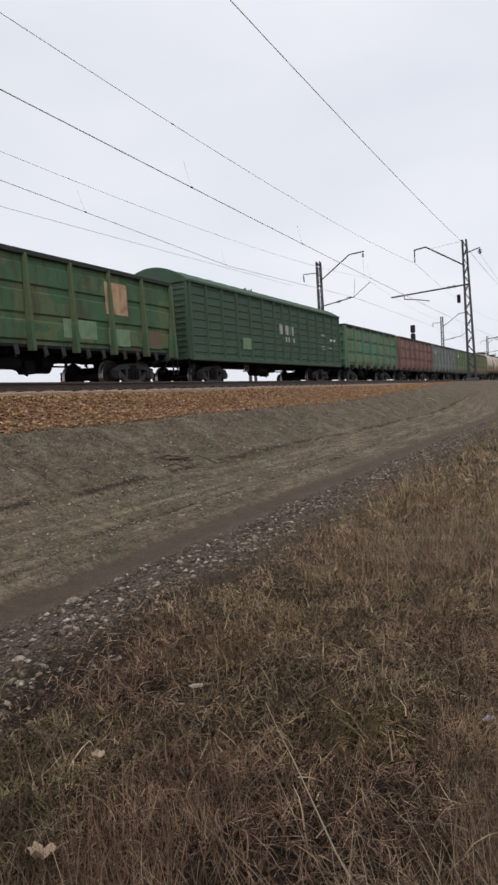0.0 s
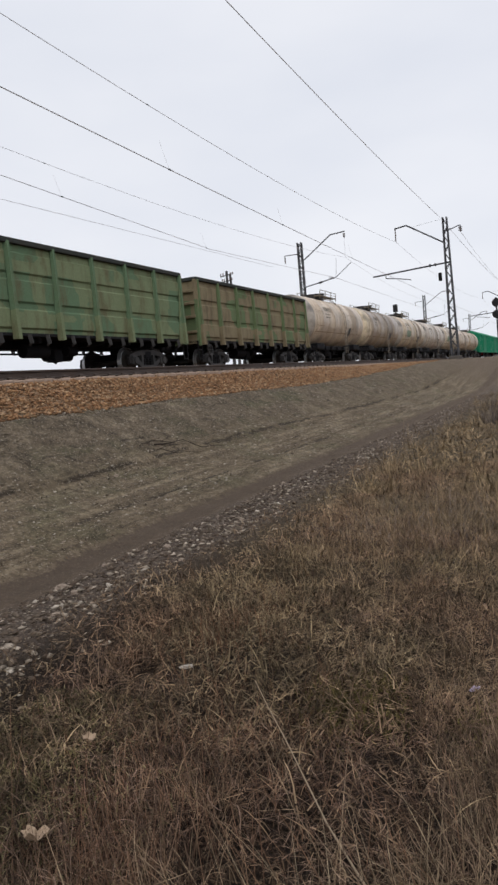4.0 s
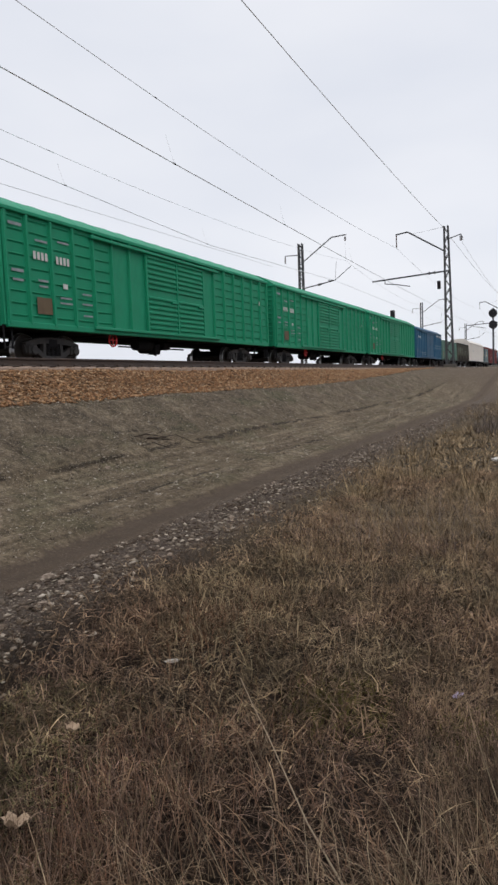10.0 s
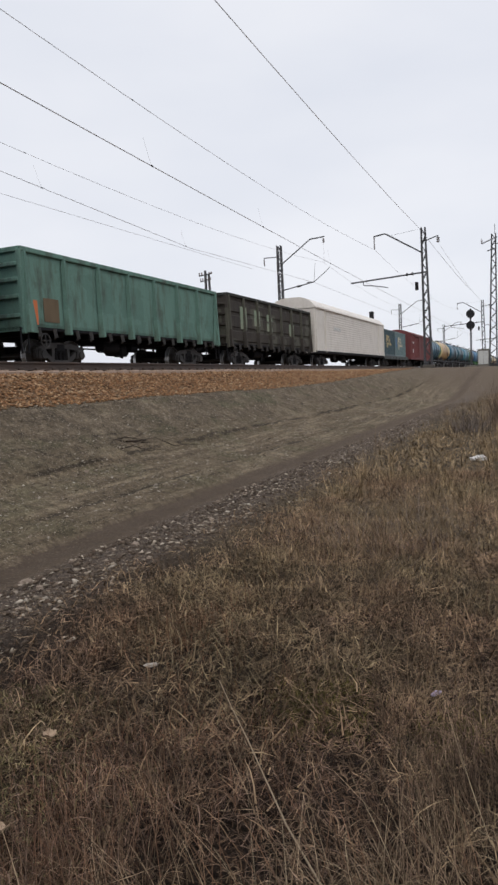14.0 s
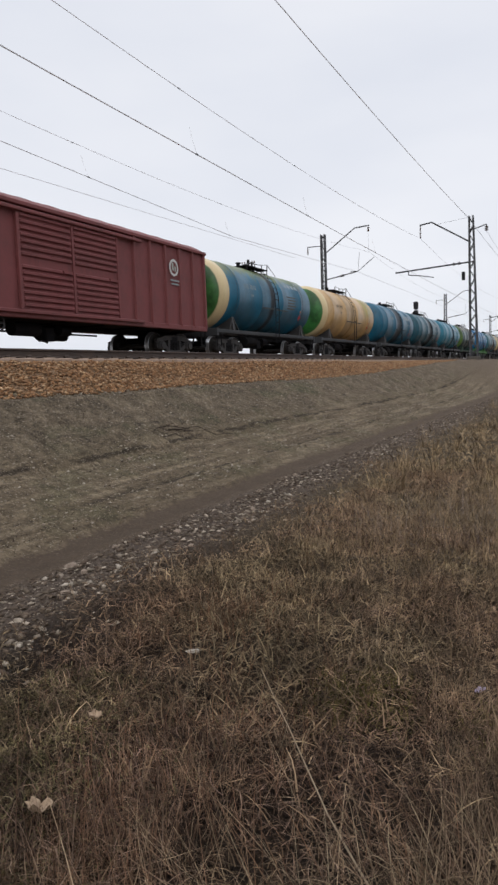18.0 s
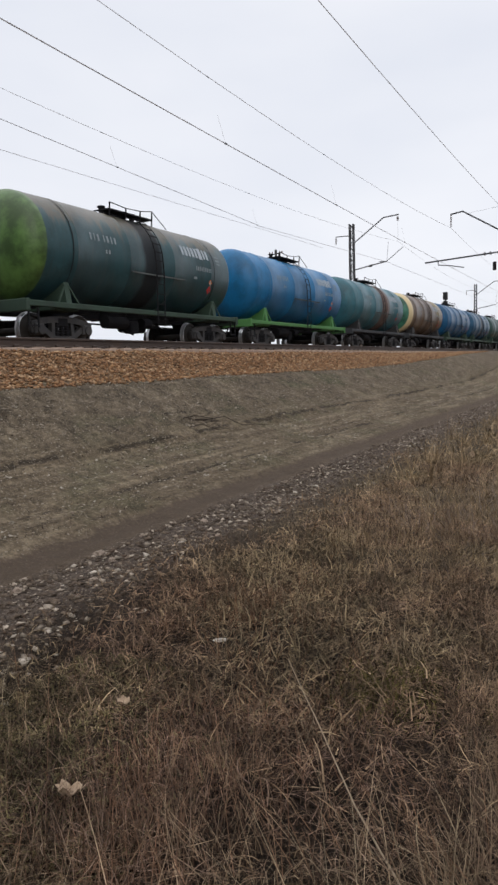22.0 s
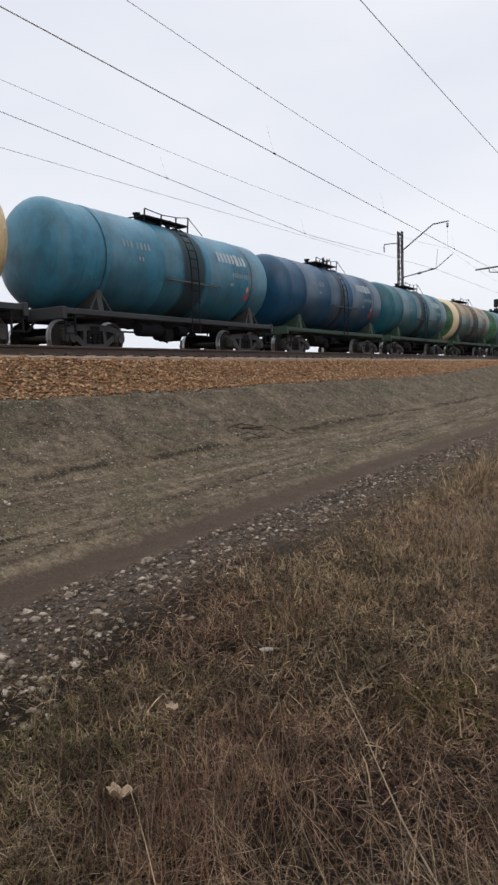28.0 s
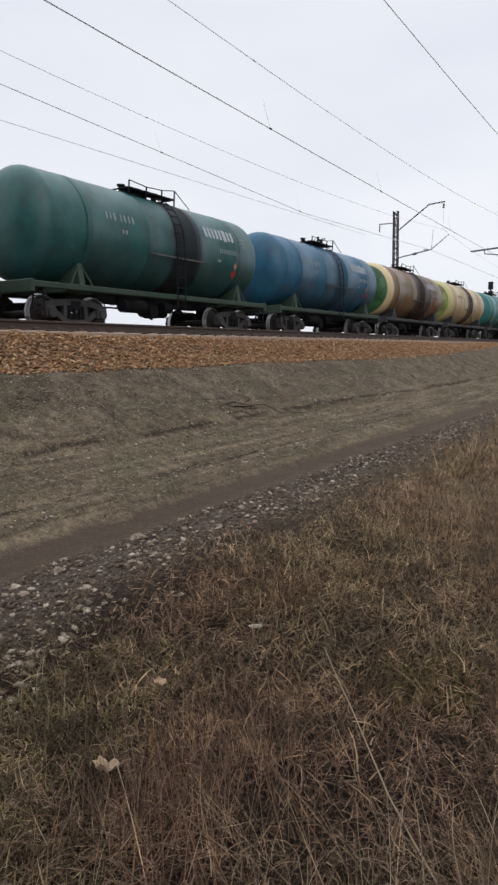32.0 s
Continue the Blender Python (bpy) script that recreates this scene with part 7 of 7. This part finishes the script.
    add(lambda: gondola("sage green gondola wagon with an orange corner patch", "gondola_sage", "gondola_sage", top=3.38, boards=False, marks=[("orange_patch", -6.0, 1.3, 0.36, 0.7, "orange patch"), ("brown_patch", -5.2, 1.4, 0.7, 0.7, "brown patch")]), 14.2)
    add(lambda: gondola("dark brown gondola wagon with worn panels", "gondola_dark", "chord_dark", top=3.5, marks=[("sage_patch", y, z, 0.8, h, "pale scuffed patch") for y, z, h in ((-4.5, 1.95, 1.1), (-2.7, 2.2, 0.8), (-0.9, 2.0, 0.9), (2.7, 1.9, 0.7))]), 13.9)
    add(reefer, 22.65)
    add(flat_wagon, 14.29)
    add(lambda: boxcar("rust-red covered wagon with corrugated sliding doors", "boxcar_red", 16.5, 3.95, 4.52, BLUE_LAYOUT, 12.2, marks=[("ring", 5.45, 3.2, 0.3, 0), ("faded_white", 5.38, 3.1, 0.1, 0.26), ("faded_white", 5.54, 3.06, 0.08, 0.2), ("faded_mark", 5.5, 2.72, 0.6, 0.06), ("faded_mark", 5.5, 2.6, 0.5, 0.05), ("row", -6.5, 2.9, (0.6, 0.5), 0.2), ("row", -6.4, 1.8, (0.6,), 0.5)]), 16.5)
    T = [
        ("blue and green tank wagon with a cream end ring", dict(body=BLUE, upper=(0.09, 0.12, 0.04), head=GREEN, ring=CREAM, up_from=0.75, band=DARK, band_w=0.35), "frame_grey", 12.25),
        ("tan yellow tank wagon with a green end", dict(body=TAN, head=(0.03, 0.125, 0.03), ring=CREAM, ring_w=0.4, band=(0.22, 0.14, 0.06), band_w=0.25, rear=(0.28, 0.25, 0.08), grime=(0.24, 0.15, 0.07)), "frame_grey", 12.45),
        ("blue tank wagon with a sooty middle band", dict(body=BLUE, band=SOOT, band_w=0.85), "frame_grey", 12.21),
        ("teal tank wagon with a sooty middle band", dict(body=(0.012, 0.088, 0.125), band=SOOT, band_w=0.8, band_y=0.3), "frame_grey", 11.87),
        ("light blue tank wagon with a dark streak", dict(body=SKYB, band=DARK, band_w=0.45, band_y=0.5), "frame_grey", 12.06),
        ("dark olive tank wagon with a light green end", dict(body=(0.024, 0.066, 0.074), upper=(0.085, 0.075, 0.055), up_from=0.6, head=(0.075, 0.135, 0.036), head_y=-4.75, band=SOOT, band_w=0.6, grime=(0.05, 0.05, 0.045)), "frame_dull_green", 12.2),
        ("bright blue tank wagon on a green frame", dict(body=(0.010, 0.135, 0.30), grime=(0.010, 0.07, 0.15), grime_amount=0.22), "frame_green", 12.17),
        ("teal tank wagon with a brown stain", dict(body=(0.035, 0.13, 0.16), band=(0.12, 0.075, 0.06), band_w=0.9, band_y=0.9), "frame_grey", 11.99),
        ("brown tank wagon with a cream ring and green end", dict(body=BROWN, grime_amount=0.8, head=(0.04, 0.14, 0.09), ring=CREAM, band=(0.07, 0.05, 0.04), band_w=0.5, rear=(0.30, 0.25, 0.13)), "frame_grey", 12.06),
        ("deep blue tank wagon on green saddles", dict(body=DEEP, grime=(0.02, 0.045, 0.08)), "frame_dull_green", 11.97),
        ("dark blue tank wagon with a sooty band", dict(body=(0.008, 0.075, 0.15), band=SOOT, band_w=0.7), "frame_dull_green", 11.95),
        ("dark green tank wagon with stained sides", dict(body=(0.03, 0.075, 0.068), band=SOOT, band_w=0.6), "frame_dull_green", 11.94),
        ("yellow cream tank wagon with a green end and dark band", dict(body=(0.42, 0.31, 0.14), head=(0.025, 0.10, 0.038), ring=CREAM, band=(0.017, 0.014, 0.015), band_w=2.5, band_y=-0.7, grime=(0.2, 0.14, 0.08)), "frame_grey", 11.93),
        ("cream tank wagon with a green end", dict(body=(0.50, 0.38, 0.21), head=(0.028, 0.105, 0.036), ring=(0.62, 0.52, 0.33), ring_w=0.8, head_y=-5.12, band=(0.10, 0.075, 0.05), band_w=0.3, grime=(0.25, 0.18, 0.1)), "frame_grey", 11.99),
        ("light blue tank wagon with a grey spill", dict(body=(0.04, 0.17, 0.25), band=(0.032, 0.042, 0.046), band_w=0.7, band_y=0.35), "frame_grey", 11.8),
        ("blue tank wagon with pale stripes", dict(body=(0.010, 0.062, 0.125), grime=(0.01, 0.03, 0.055), band=DARK, band_w=0.3), "frame_dull_green", 11.63),
        ("teal blue tank wagon on green saddles", dict(body=(0.010, 0.10, 0.135), band=SOOT, band_w=0.55), "frame_dull_green", 12.02),
        ("olive brown tank wagon with a cream end ring", dict(body=(0.045, 0.085, 0.085), upper=(0.20, 0.13, 0.052), up_from=0.0, grime_amount=0.3, head=(0.04, 0.10, 0.045), ring=(0.55, 0.44, 0.28), ring_w=0.8, band=SOOT, band_w=0.5), "frame_dull_green", 12.3),
        ("green and blue tank wagon with a sooty band", dict(body=(0.04, 0.125, 0.17), head=(0.045, 0.12, 0.06), band=(0.035, 0.035, 0.036), band_w=0.8, rear=(0.12, 0.13, 0.06)), "frame_dull_green", 11.88),
        ("green tank wagon with a dark middle", dict(body=(0.022, 0.075, 0.068), head=(0.028, 0.085, 0.055), band=(0.055, 0.06, 0.058), band_w=1.1, band_y=0.2), "frame_dull_green", 12.08),
        ("sea green tank wagon with a sooty band", dict(body=(0.024, 0.10, 0.098), band=SOOT, band_w=0.85, band_y=0.75), "frame_dull_green", 12.53),
        ("blue tank wagon with faded sides", dict(body=(0.022, 0.11, 0.19), band=(0.03, 0.06, 0.085), band_w=0.7, band_y=0.5), "frame_dull_green", 11.99),
        ("brown tank wagon with a cream end ring", dict(body=(0.19, 0.12, 0.065), head=(0.045, 0.12, 0.05), ring=CREAM, band=(0.04, 0.03, 0.027), band_w=1.6, band_y=1.0), "frame_grey", 12.02),
        ("cream tank wagon with green stains", dict(body=(0.42, 0.32, 0.18), head=(0.2, 0.24, 0.08), ring=(0.4, 0.38, 0.16), band=(0.07, 0.045, 0.034), band_w=0.9, band_y=0.5), "frame_grey", 12.02),
        ("teal tank wagon with clean sides", dict(body=(0.035, 0.19, 0.18), band=DARK, band_w=0.4), "frame_grey", 12.02),
        ("blue tank wagon with a sooty band", dict(body=BLUE, band=SOOT, band_w=0.6), "frame_grey", 12.02),
        ("green tank wagon with a sooty band", dict(body=(0.04, 0.115, 0.08), band=SOOT, band_w=0.6), "frame_grey", 12.02),
    ]
    words = "abcdefghijklmnopqrstuvwxyz_"
    for i, (label, kw, fr, length) in enumerate(T):
        name = "tank_paint_%s" % words[i]
        if sum(kw["body"]) < 0.5:
            kw["body"] = tuple(0.84 * v for v in kw["body"])
        kw.setdefault("band_low", -2.3)
        tank_paint(name, **kw)
        light = sum(kw["body"]) > 0.8
        add(lambda name=name, label=label, fr=fr, length=length, light=light: tank(label, name, length, fr, marks=std_marks("dark_mark" if light else "name_mark", "dark_mark" if light else "faded_mark", name=not light and not name.endswith("_a")) + (LINES if name.endswith("_a") else PANEL if name.endswith("_m") else [])), length)


make_train()
SPEED, OFFSET = 18.12, 22.02
MOVERS = []
for make, a, b in TRAIN:
    ob = make()
    MOVERS.append((ob, (a + b) / 2))
    if ob.name.startswith("flat_wagon"):
        for dy, paint, gold, blue in ((-3.25, "container_dark", "logo_gold", False), (2.95, "container_pale", "logo_pale", True)):
            c = container(ob, dy, paint, gold, blue)
            MOVERS.append((c, (a + b) / 2 + dy))
            c["deck"] = 1.28


def motions():
    # the wheels roll: alike wheelsets share one action
    for place in (-0.925, 0.925):
        first = None
        for ob in bpy.data.objects:
            if not ob.name.startswith("wheelset") or abs(ob.location.y - place) > 0.01:
                continue
            if first is None:
                first = ob
                walk(ob, [(32.0 * i / 832, pose(0, place, 0.475, math.degrees(SPEED / 0.475 * 32.0 * i / 832))) for i in range(833)])
            else:
                ob.rotation_mode = "QUATERNION"
                ob.animation_data_create()
                ob.animation_data.action = first.animation_data.action
                ob.animation_data.action_slot = first.animation_data.action_slot
    for ob, mid in MOVERS:
        lift = 1.285 if ob.name.startswith("shipping") else 0.0
        walk(ob, [(t, pose(TRACKS[1], mid + OFFSET - SPEED * t, RAIL + lift)) for t in (0.0, 8.0, 16.0, 24.0, 32.0)])


motions()
